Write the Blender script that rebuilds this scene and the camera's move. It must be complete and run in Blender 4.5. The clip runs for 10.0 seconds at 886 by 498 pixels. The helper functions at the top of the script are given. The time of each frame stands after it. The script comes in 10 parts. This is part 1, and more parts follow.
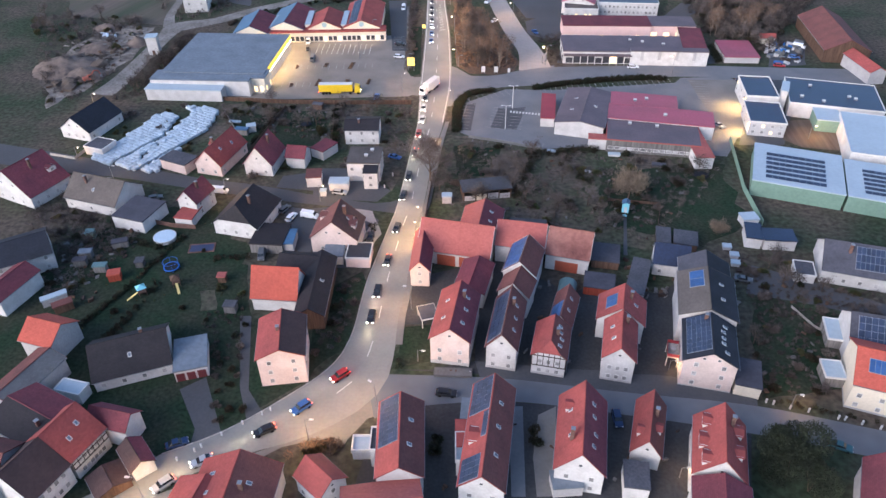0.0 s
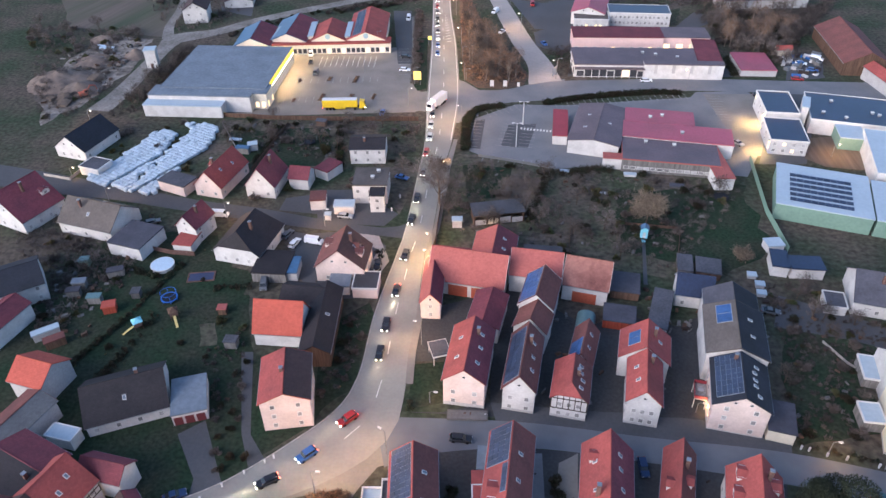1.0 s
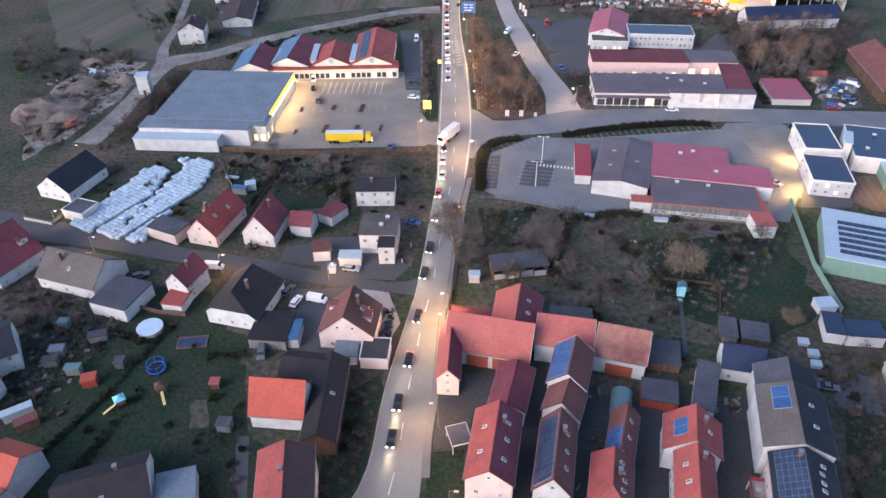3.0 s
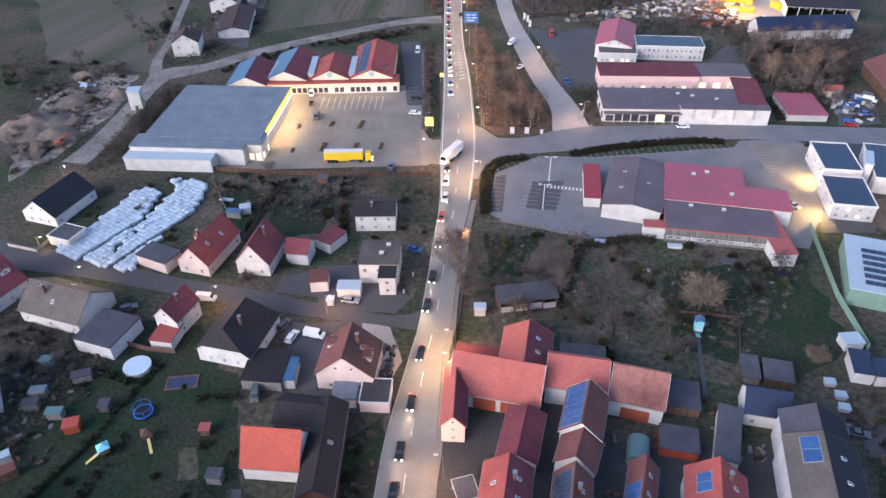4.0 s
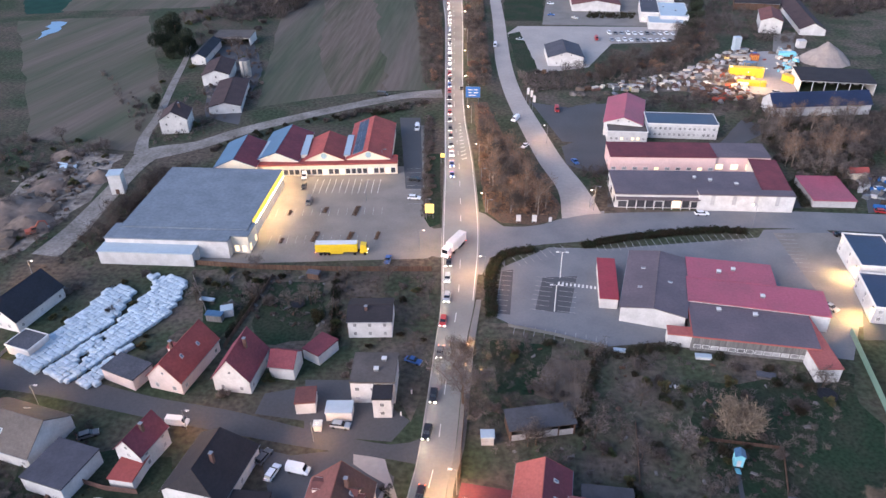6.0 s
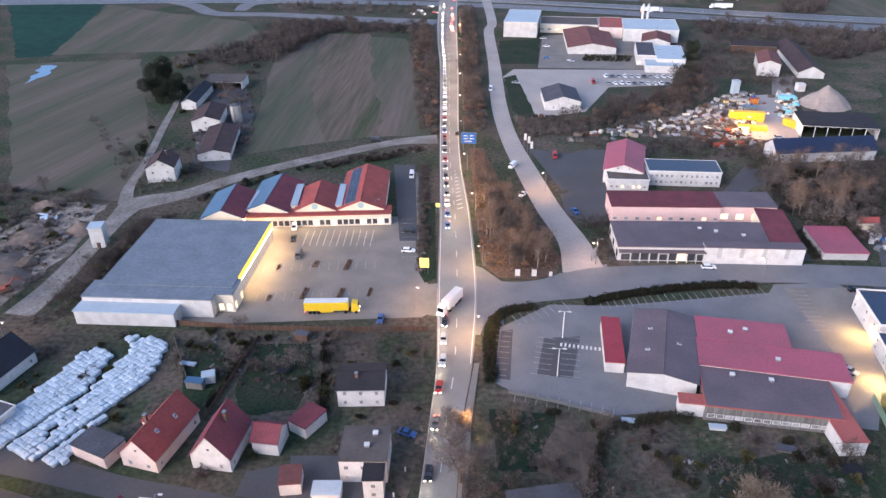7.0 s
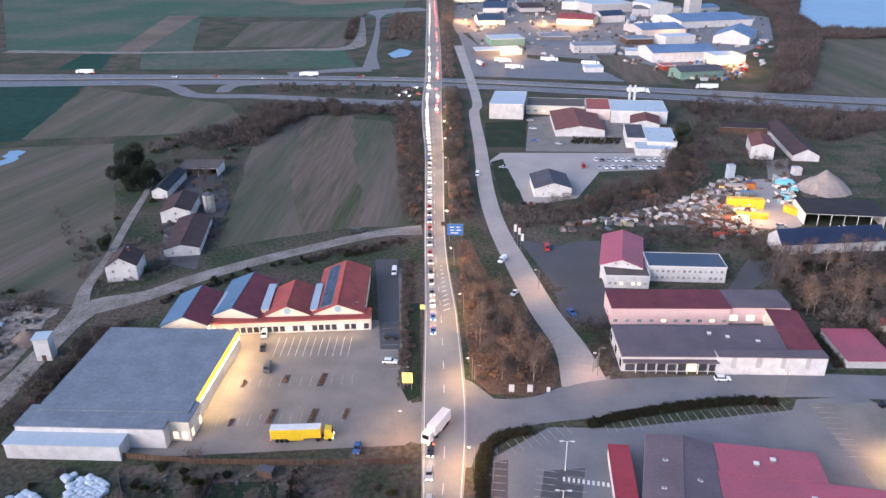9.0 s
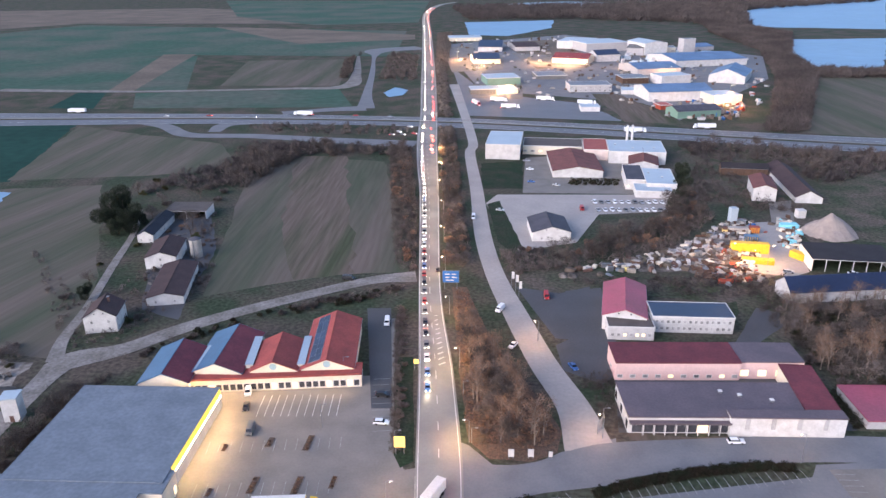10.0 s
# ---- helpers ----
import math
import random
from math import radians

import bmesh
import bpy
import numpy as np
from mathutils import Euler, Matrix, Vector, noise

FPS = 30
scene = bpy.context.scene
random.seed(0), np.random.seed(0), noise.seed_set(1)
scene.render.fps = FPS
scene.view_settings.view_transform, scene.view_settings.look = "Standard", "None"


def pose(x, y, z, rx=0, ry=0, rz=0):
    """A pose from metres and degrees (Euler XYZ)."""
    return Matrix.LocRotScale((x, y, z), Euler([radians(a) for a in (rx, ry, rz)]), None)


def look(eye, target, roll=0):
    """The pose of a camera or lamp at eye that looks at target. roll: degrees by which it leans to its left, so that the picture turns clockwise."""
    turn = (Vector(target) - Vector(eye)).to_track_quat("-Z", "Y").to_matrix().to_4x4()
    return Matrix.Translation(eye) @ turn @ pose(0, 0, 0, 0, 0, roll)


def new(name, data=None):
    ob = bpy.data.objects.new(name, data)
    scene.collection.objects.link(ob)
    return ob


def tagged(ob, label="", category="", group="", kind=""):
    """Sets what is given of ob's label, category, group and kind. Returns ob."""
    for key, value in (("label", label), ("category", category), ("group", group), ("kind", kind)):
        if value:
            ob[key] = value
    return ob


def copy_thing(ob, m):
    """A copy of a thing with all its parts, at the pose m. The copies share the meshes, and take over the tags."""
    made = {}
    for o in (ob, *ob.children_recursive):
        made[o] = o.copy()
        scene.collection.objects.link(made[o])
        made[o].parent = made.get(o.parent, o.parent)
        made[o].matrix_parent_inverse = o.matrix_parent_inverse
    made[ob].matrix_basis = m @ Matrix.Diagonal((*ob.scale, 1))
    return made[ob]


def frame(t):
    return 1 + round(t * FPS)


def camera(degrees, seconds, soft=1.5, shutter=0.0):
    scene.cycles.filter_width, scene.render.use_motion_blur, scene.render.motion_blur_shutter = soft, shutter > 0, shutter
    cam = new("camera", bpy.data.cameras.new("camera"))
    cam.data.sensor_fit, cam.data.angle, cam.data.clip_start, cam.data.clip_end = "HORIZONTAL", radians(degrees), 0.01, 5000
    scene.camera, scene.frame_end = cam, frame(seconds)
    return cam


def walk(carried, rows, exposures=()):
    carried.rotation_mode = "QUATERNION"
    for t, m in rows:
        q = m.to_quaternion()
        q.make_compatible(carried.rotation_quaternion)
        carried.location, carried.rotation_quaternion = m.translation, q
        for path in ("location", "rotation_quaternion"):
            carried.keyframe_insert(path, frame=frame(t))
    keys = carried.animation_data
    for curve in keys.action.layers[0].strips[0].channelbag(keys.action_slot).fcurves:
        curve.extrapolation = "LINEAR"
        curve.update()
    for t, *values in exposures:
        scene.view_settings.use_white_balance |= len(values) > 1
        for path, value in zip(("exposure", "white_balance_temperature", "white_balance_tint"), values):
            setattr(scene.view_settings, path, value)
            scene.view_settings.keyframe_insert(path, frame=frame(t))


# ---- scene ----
EXPOSURE = 1.54
SKY, SUN, SUN_UP, SUN_ROUND = 0.105, 0.80, 24, 228
HEADLAMP, TAILLAMP, BEAM = 15, 16, 1900
cam = camera(63.7, 10.0)
PATH = [
    (0, (0.015, -0.078, 120.028), (-0.134, 1.504, 118.813), -0.8),
    (0.5, (-1.801, 5.388, 120.139), (-1.951, 6.971, 118.926), -0.8),
    (1, (-3.665, 11.21, 120.262), (-3.816, 12.794, 119.051), -0.9),
    (1.5, (-5.379, 16.835, 120.404), (-5.53, 18.42, 119.194), -0.9),
    (2, (-7.022, 22.76, 120.533), (-7.174, 24.346, 119.325), -0.9),
    (2.5, (-8.327, 28.437, 120.65), (-8.481, 30.023, 119.442), -0.9),
    (4, (-11.519, 46.458, 121.118), (-11.674, 48.046, 119.912), -1.0),
    (4.5, (-12.372, 52.329, 121.261), (-12.527, 53.922, 120.061), -1.0),
    (5, (-13.132, 58.489, 121.36), (-13.288, 60.11, 120.199), -1.1),
    (5.5, (-13.712, 64.336, 121.466), (-13.871, 65.981, 120.341), -1.0),
    (7, (-15.307, 82.875, 121.628), (-15.456, 84.598, 120.623), -0.9),
    (7.5, (-15.653, 88.788, 121.646), (-15.795, 90.533, 120.679), -0.9),
    (8, (-15.992, 95.048, 121.706), (-16.126, 96.818, 120.785), -0.9),
    (8.5, (-16.251, 100.994, 121.79), (-16.377, 102.784, 120.908), -0.9),
    (9, (-16.569, 107.261, 121.872), (-16.685, 109.075, 121.038), -0.8),
    (9.5, (-16.794, 113.23, 121.939), (-16.904, 115.063, 121.145), -0.8),
    (10, (-16.873, 119.589, 122.043), (-16.979, 121.442, 121.298), -0.7),
]
walk(cam, [(t, look(eye, target, roll)) for t, eye, target, roll in PATH], [(0, EXPOSURE - 0.02, 5820, 10), (4.5, EXPOSURE + 0.06, 5860, 12), (10, EXPOSURE + 0.05, 5970, 14)])
# ---- world, sun and exposure ----
world = bpy.data.worlds.new("dusk")
scene.world = world
world.use_nodes = True
wn = world.node_tree
sky = wn.nodes.new("ShaderNodeTexSky")
sky.sky_type, sky.sun_disc = "NISHITA", False
sky.sun_elevation, sky.sun_rotation = radians(SUN_UP), radians(SUN_ROUND)
sky.air_density, sky.dust_density, sky.ozone_density = 1.0, 2.0, 2.0
wn.nodes["Background"].inputs["Strength"].default_value = SKY
wn.links.new(sky.outputs[0], wn.nodes["Background"].inputs["Color"])
sun = new("sun", bpy.data.lights.new("sun", "SUN"))
sun.data.energy, sun.data.angle, sun.data.color = SUN, radians(50), (1.0, 0.87, 0.90)
away = Vector((math.sin(radians(SUN_ROUND)), math.cos(radians(SUN_ROUND)), math.tan(radians(SUN_UP))))
sun.matrix_world = look(away * 100, (0, 0, 0))


# ---- materials ----
MATS = {}


def mat(name, color, rough=0.8, vary=0.25, fine=3.0, coarse=0.15, bump=0.0, metal=0.0, second=None, mix=0.5, spread=0.12, stretch=None, emit=None, power=0.0, each=0.0):
    """A surface with grain and larger stains; second: a colour that the stains lead over to; each: how far the objects differ."""
    if name in MATS:
        return MATS[name]
    m = bpy.data.materials.new(name)
    m.use_nodes = True
    nt, links = m.node_tree, m.node_tree.links
    b = nt.nodes["Principled BSDF"]
    b.inputs["Roughness"].default_value, b.inputs["Metallic"].default_value = rough, metal
    if rough >= 0.75:
        b.inputs["Specular IOR Level"].default_value = 0.08 if rough >= 0.9 else 0.2
    geo = nt.nodes.new("ShaderNodeNewGeometry")
    place = geo.outputs["Position"]
    if stretch:
        co = nt.nodes.new("ShaderNodeTexCoord")
        mp = nt.nodes.new("ShaderNodeMapping")
        mp.inputs["Scale"].default_value = stretch
        links.new(co.outputs["Object"], mp.inputs["Vector"])
        place = mp.outputs["Vector"]
    n1, n2 = nt.nodes.new("ShaderNodeTexNoise"), nt.nodes.new("ShaderNodeTexNoise")
    for n, s, d in ((n1, fine, 4), (n2, coarse, 5)):
        n.inputs["Scale"].default_value, n.inputs["Detail"].default_value = s, d
        links.new(place, n.inputs["Vector"])
    ramp = nt.nodes.new("ShaderNodeMapRange")
    ramp.inputs["From Min"].default_value, ramp.inputs["From Max"].default_value = mix - spread, mix + spread
    links.new(n2.outputs["Fac"], ramp.inputs["Value"])
    blend = nt.nodes.new("ShaderNodeMix")
    blend.data_type = "RGBA"
    other = second or tuple(c * (1 - vary) for c in color)
    blend.inputs["A"].default_value, blend.inputs["B"].default_value = (*color, 1), (*other, 1)
    links.new(ramp.outputs[0], blend.inputs["Factor"])
    hsv = nt.nodes.new("ShaderNodeHueSaturation")
    grain = nt.nodes.new("ShaderNodeMapRange")
    grain.inputs["From Min"].default_value, grain.inputs["From Max"].default_value = 0.3, 0.7
    grain.inputs["To Min"].default_value, grain.inputs["To Max"].default_value = 1 - vary, 1 + vary
    links.new(n1.outputs["Fac"], grain.inputs["Value"])
    value = grain.outputs[0]
    if each:
        info = nt.nodes.new("ShaderNodeObjectInfo")
        own = nt.nodes.new("ShaderNodeMapRange")
        own.inputs["To Min"].default_value, own.inputs["To Max"].default_value = 1 - each, 1 + each
        links.new(info.outputs["Random"], own.inputs["Value"])
        mul = nt.nodes.new("ShaderNodeMath")
        mul.operation = "MULTIPLY"
        links.new(value, mul.inputs[0]), links.new(own.outputs[0], mul.inputs[1])
        value = mul.outputs[0]
    links.new(value, hsv.inputs["Value"])
    links.new(blend.outputs["Result"], hsv.inputs["Color"])
    links.new(hsv.outputs[0], b.inputs["Base Color"])
    if bump:
        bp = nt.nodes.new("ShaderNodeBump")
        bp.inputs["Strength"].default_value, bp.inputs["Distance"].default_value = bump, 0.2
        links.new(n1.outputs["Fac"], bp.inputs["Height"])
        links.new(bp.outputs[0], b.inputs["Normal"])
    if emit:
        b.inputs["Emission Color"].default_value, b.inputs["Emission Strength"].default_value = (*emit, 1), power
    MATS[name] = m
    return m


def tiles(name, color, dark):
    """Clay or concrete roof tiles: courses across the slope, single tiles off-colour, moss and dirt."""
    m = mat(name, color, 0.8, 0.10, 1.6, 0.22, 0.1, second=dark, mix=0.55, spread=0.2, each=0.10)
    nt, links = m.node_tree, m.node_tree.links
    co = nt.nodes.new("ShaderNodeTexCoord")
    brick = nt.nodes.new("ShaderNodeTexBrick")
    brick.inputs["Scale"].default_value = 1.0
    brick.inputs["Brick Width"].default_value, brick.inputs["Row Height"].default_value = 0.6, 0.34
    brick.inputs["Mortar Size"].default_value = 0.035
    brick.inputs["Color1"].default_value, brick.inputs["Color2"].default_value = (1, 1, 1, 1), (0.78, 0.78, 0.78, 1)
    brick.inputs["Mortar"].default_value = (0.72, 0.68, 0.68, 1)
    links.new(co.outputs["UV"], brick.inputs["Vector"])
    b = nt.nodes["Principled BSDF"]
    old = b.inputs["Base Color"].links[0].from_socket
    mul = nt.nodes.new("ShaderNodeMix")
    mul.data_type, mul.blend_type = "RGBA", "MULTIPLY"
    mul.inputs["Factor"].default_value = 0.6
    links.new(old, mul.inputs["A"]), links.new(brick.outputs["Color"], mul.inputs["B"])
    links.new(mul.outputs["Result"], b.inputs["Base Color"])
    return m


ROOF = {
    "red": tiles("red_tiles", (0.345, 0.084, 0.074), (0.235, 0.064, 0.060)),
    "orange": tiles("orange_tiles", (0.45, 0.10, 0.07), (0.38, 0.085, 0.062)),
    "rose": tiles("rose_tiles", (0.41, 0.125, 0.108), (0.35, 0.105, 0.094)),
    # brown, umber and maroon also paint the shaded right slopes of lighter roofs
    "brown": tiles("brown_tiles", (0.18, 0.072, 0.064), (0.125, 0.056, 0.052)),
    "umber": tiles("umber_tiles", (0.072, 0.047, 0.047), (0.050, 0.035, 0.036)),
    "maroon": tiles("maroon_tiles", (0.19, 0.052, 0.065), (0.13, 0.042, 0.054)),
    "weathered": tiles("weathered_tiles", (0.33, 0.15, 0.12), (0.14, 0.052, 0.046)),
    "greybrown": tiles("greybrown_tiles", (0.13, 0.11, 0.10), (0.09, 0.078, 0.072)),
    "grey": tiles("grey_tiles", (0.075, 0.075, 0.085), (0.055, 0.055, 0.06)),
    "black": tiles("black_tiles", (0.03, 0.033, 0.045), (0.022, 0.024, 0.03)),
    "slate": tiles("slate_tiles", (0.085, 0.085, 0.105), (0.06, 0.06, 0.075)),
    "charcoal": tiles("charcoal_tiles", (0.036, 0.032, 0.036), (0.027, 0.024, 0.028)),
    "fibre": tiles("fibre_cement_roof", (0.17, 0.165, 0.165), (0.13, 0.125, 0.125)),
    "felt": mat("roofing_felt", (0.085, 0.085, 0.10), 0.85, 0.2, 2.0, 0.2, 0.1),
    "metal": mat("sheet_metal_roof", (0.165, 0.19, 0.225), 0.7, 0.14, 0.9, 0.14, 0.0, 0.0, second=(0.115, 0.135, 0.165), spread=0.2),
    "white": mat("pale_sheet_roof", (0.375, 0.44, 0.495), 0.6, 0.05, 1.2, 0.08, second=(0.33, 0.39, 0.445), spread=0.2),
    "purple": mat("purple_sheet_roof", (0.118, 0.087, 0.10), 0.7, 0.12, 1.5, 0.12, second=(0.09, 0.07, 0.081)),
    "scarlet": mat("scarlet_sheet_roof", (0.27, 0.028, 0.04), 0.6, 0.12, 1.5, 0.12),
    "pink": mat("pink_sheet_roof", (0.34, 0.075, 0.11), 0.6, 0.12, 1.5, 0.1, second=(0.27, 0.07, 0.095)),
    "teal": mat("teal_sheet_roof", (0.10, 0.17, 0.18), 0.6, 0.15),
    "blue": mat("blue_panel_roof", (0.055, 0.12, 0.22), 0.35, 0.15, 1.5, 0.2),
    "steelblue": mat("steel_blue_sheet_roof", (0.10, 0.17, 0.29), 0.6, 0.12, 0.6, 0.05, second=(0.075, 0.13, 0.23)),
    "navy": mat("navy_sheet_roof", (0.018, 0.026, 0.06), 0.35, 0.2, 1.5, 0.1),
}
WALL = {
    "white": mat("white_render", (0.57, 0.55, 0.54), 0.9, 0.07, 2.0, 0.3, 0.05, second=(0.48, 0.46, 0.45), each=0.07),
    "pink": mat("pale_pink_render", (0.64, 0.52, 0.48), 0.9, 0.06, 2.0, 0.3, 0.05, second=(0.56, 0.45, 0.41), each=0.05),
    "cream": mat("cream_render", (0.70, 0.62, 0.50), 0.9, 0.06, 2.0, 0.3, 0.05, each=0.05),
    "grey": mat("grey_render", (0.42, 0.40, 0.40), 0.9, 0.1, 2.0, 0.3, each=0.08),
    "brown": mat("weathered_boards", (0.12, 0.075, 0.055), 0.9, 0.25, 1.0, 0.3, stretch=(4, 4, 0.3), each=0.1),
    "green": mat("pale_green_cladding", (0.17, 0.26, 0.21), 0.8, 0.08, 1.2, 0.1),
    "redwood": mat("red_boards", (0.30, 0.06, 0.035), 0.85, 0.2, 1.0, 0.4, stretch=(4, 4, 0.3)),
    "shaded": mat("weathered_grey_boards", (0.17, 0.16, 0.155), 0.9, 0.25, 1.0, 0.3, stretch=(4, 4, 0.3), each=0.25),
    "yellow": mat("yellow_steel", (0.72, 0.42, 0.02), 0.5, 0.12, 1.0, 0.4),
    "rosy": mat("rose_render", (0.68, 0.47, 0.44), 0.9, 0.06, 2.0, 0.3),
}
# pale pane colour stands for the sky reflected in the window glass
GLASS = mat("sky_pale_window_glass", (0.36, 0.345, 0.345), 0.25, 0.3, 0.8, 0.3, each=0.4)
DARKGLASS = mat("dark_window_glass", (0.07, 0.07, 0.08), 0.15, 0.3, 0.8, 0.3)
LIT = mat("lit_window", (0.8, 0.6, 0.3), 0.4, 0.1, emit=(1.0, 0.66, 0.28), power=0.9)
FRAME = mat("window_frame_paint", (0.6, 0.58, 0.56), 0.6, 0.05)
SOLAR = mat("solar_glass", (0.028, 0.042, 0.082), 0.5, 0.15, 1.5, 0.4, metal=0.0, each=0.25)
SOLARB = mat("solar_collector_glass", (0.04, 0.095, 0.24), 0.4, 0.15, 1.5, 0.4, metal=0.1, each=0.15)
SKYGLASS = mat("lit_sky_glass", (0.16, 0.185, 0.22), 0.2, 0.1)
RUSTBED = mat("rust_brown_bark_mulch", (0.12, 0.078, 0.058), 0.95, 0.4, 3.0, 0.8, 0.3, second=(0.085, 0.065, 0.05))
RAIL = mat("grey_solar_rail", (0.26, 0.28, 0.32), 0.5, 0.1)
BAYPAINT = mat("worn_bay_paint", (0.34, 0.335, 0.33), 0.85, 0.3, 2.0, 0.6)
DOORRED = mat("maroon_door_paint", (0.13, 0.025, 0.03), 0.6, 0.12)
TRIM = mat("pale_trim", (0.62, 0.60, 0.58), 0.7, 0.1)
ZINC = mat("zinc", (0.30, 0.31, 0.33), 0.45, 0.12, metal=0.6)
BRICKS = mat("chimney_brick", (0.16, 0.095, 0.08), 0.9, 0.25, 4.0, 0.6)
TIMBER = mat("dark_timber", (0.05, 0.035, 0.03), 0.85, 0.2)
DOOR = mat("brown_door", (0.10, 0.05, 0.035), 0.7, 0.2)
REDGATE = mat("rust_red_gate", (0.33, 0.075, 0.04), 0.7, 0.15)
RUBBER = mat("tyre_rubber", (0.02, 0.02, 0.02), 0.9, 0.2)
CARGLASS = mat("car_glass", (0.015, 0.017, 0.022), 0.08, 0.2)
HEAD = mat("headlamp", (0.9, 0.9, 0.85), 0.3, 0.02, emit=(1.0, 0.86, 0.62), power=HEADLAMP)
HEADFAR = mat("far_headlamp", (0.9, 0.9, 0.85), 0.3, 0.02, emit=(1.0, 0.78, 0.5), power=HEADLAMP * 2)
HEADOFF = mat("headlamp_off", (0.5, 0.5, 0.5), 0.2, 0.05)
TAIL = mat("tail_lamp", (0.5, 0.02, 0.01), 0.3, 0.05, emit=(1.0, 0.05, 0.02), power=TAILLAMP)
TAILOFF = mat("tail_lamp_off", (0.25, 0.01, 0.01), 0.3, 0.05)
BULB = mat("street_bulb", (0.9, 0.8, 0.6), 0.3, 0.02, emit=(1.0, 0.55, 0.18), power=60)
SHOPLIGHT = mat("shop_light", (0.9, 0.8, 0.6), 0.3, 0.02, emit=(1.0, 0.78, 0.42), power=5)
STEEL = mat("galvanised_steel", (0.22, 0.225, 0.235), 0.5, 0.1, metal=0.4)
CONCRETE = mat("concrete", (0.40, 0.37, 0.34), 0.9, 0.2, 2.0, 0.3)
PAINT = mat("white_road_paint", (0.66, 0.65, 0.62), 0.8, 0.2, 3.0, 0.8)
WRAP = mat("pale_bale_film", (0.42, 0.49, 0.55), 0.7, 0.12, 1.0, 0.5, each=0.12)
BARK = mat("bark", (0.10, 0.072, 0.055), 0.95, 0.3, 3.0, 0.5)
BIRCH = mat("birch_bark", (0.22, 0.18, 0.15), 0.9, 0.3, 2.0, 0.7)
TWIGS = mat("bare_twigs", (0.13, 0.108, 0.098), 0.95, 0.3, 1.5, 0.25, second=(0.075, 0.063, 0.057), each=0.3)
RUST_TWIGS = mat("russet_twigs", (0.225, 0.14, 0.095), 0.95, 0.3, 1.5, 0.25, second=(0.145, 0.092, 0.068), each=0.2)
NEEDLES = mat("dark_needles", (0.040, 0.048, 0.030), 0.9, 0.35, 1.5, 0.4, second=(0.028, 0.033, 0.024), each=0.2)
WOODS = mat("far_bare_woods", (0.105, 0.088, 0.082), 0.95, 0.3, 0.3, 0.02, second=(0.065, 0.055, 0.054))
PALE_TWIGS = mat("pale_twigs", (0.20, 0.155, 0.115), 0.95, 0.3, 1.5, 0.25, second=(0.14, 0.11, 0.085))
HEDGE = mat("hedge_leaves", (0.030, 0.036, 0.022), 0.9, 0.35, 1.5, 0.4, second=(0.040, 0.031, 0.022), each=0.25)
IVY = mat("bush_leaves", (0.055, 0.07, 0.035), 0.9, 0.35, 1.5, 0.4, second=(0.09, 0.07, 0.035), each=0.3)

GROUND = mat("rough_meadow", (0.040, 0.053, 0.032), 0.95, 0.4, 0.7, 0.04, 0.5, second=(0.086, 0.070, 0.057), mix=0.5, spread=0.12)
LAWN = mat("lawn", (0.021, 0.037, 0.021), 0.95, 0.35, 1.2, 0.09, 0.3, second=(0.038, 0.040, 0.028), mix=0.52, spread=0.14)
SCRUB_SOIL = mat("leaf_litter", (0.105, 0.085, 0.07), 0.95, 0.4, 0.7, 0.07, 0.5, second=(0.05, 0.06, 0.036), mix=0.5, spread=0.14)
SOIL = mat("bare_soil", (0.125, 0.098, 0.08), 0.95, 0.22, 0.35, 0.035, 0.3, second=(0.06, 0.068, 0.04), mix=0.6, spread=0.12, stretch=(1.6, 0.10, 1))
FIELD = mat("grass_field", (0.058, 0.074, 0.046), 0.95, 0.12, 0.35, 0.03, 0.2, second=(0.135, 0.108, 0.092), mix=0.5, spread=0.2, stretch=(1.6, 0.10, 1))
# distance haze is put into this green by paling and greying it
CROP = mat("hazed_winter_crop", (0.046, 0.092, 0.066), 0.95, 0.15, 0.12, 0.008, 0.2, second=(0.098, 0.104, 0.086), mix=0.52, spread=0.13)
DARKCROP = mat("dark_crop", (0.018, 0.054, 0.042), 0.95, 0.15, 0.12, 0.012, 0.2)
MOTORWAY = mat("motorway_asphalt", (0.105, 0.11, 0.125), 0.7, 0.08, 0.3, 0.03, 0.0, second=(0.135, 0.14, 0.155), spread=0.2)
STUBBLE = mat("pale_stubble", (0.17, 0.135, 0.11), 0.95, 0.2, 0.3, 0.015, 0.2, second=(0.12, 0.10, 0.08), mix=0.5, spread=0.15)
ASPHALT = mat("asphalt", (0.142, 0.144, 0.155), 0.8, 0.06, 1.5, 0.1, 0.03, second=(0.178, 0.177, 0.184), mix=0.5, spread=0.16)
# worn trunk road asphalt, paled and warmed in colour for lamp and headlight glow
ROADTOP = mat("worn_asphalt_with_glow", (0.262, 0.253, 0.230), 0.8, 0.05, 1.5, 0.06, 0.03, second=(0.195, 0.188, 0.178), mix=0.5, spread=0.16)
ROADSLAB = mat("concrete_road", (0.36, 0.325, 0.305), 0.85, 0.07, 0.8, 0.06, 0.03, second=(0.29, 0.265, 0.25), spread=0.18)
GRAVEL = mat("gravel", (0.30, 0.25, 0.225), 0.95, 0.12, 0.6, 0.15, 0.2)
DARKASPHALT = mat("dark_asphalt", (0.072, 0.072, 0.077), 0.8, 0.08, 1.5, 0.07, 0.03, second=(0.08, 0.08, 0.086))
# darker asphalt for the yards between the village houses
YARDASPHALT = mat("darker_yard_asphalt", (0.052, 0.051, 0.053), 0.9, 0.15, 1.5, 0.12, 0.05, second=(0.066, 0.064, 0.064), mix=0.5, spread=0.15)
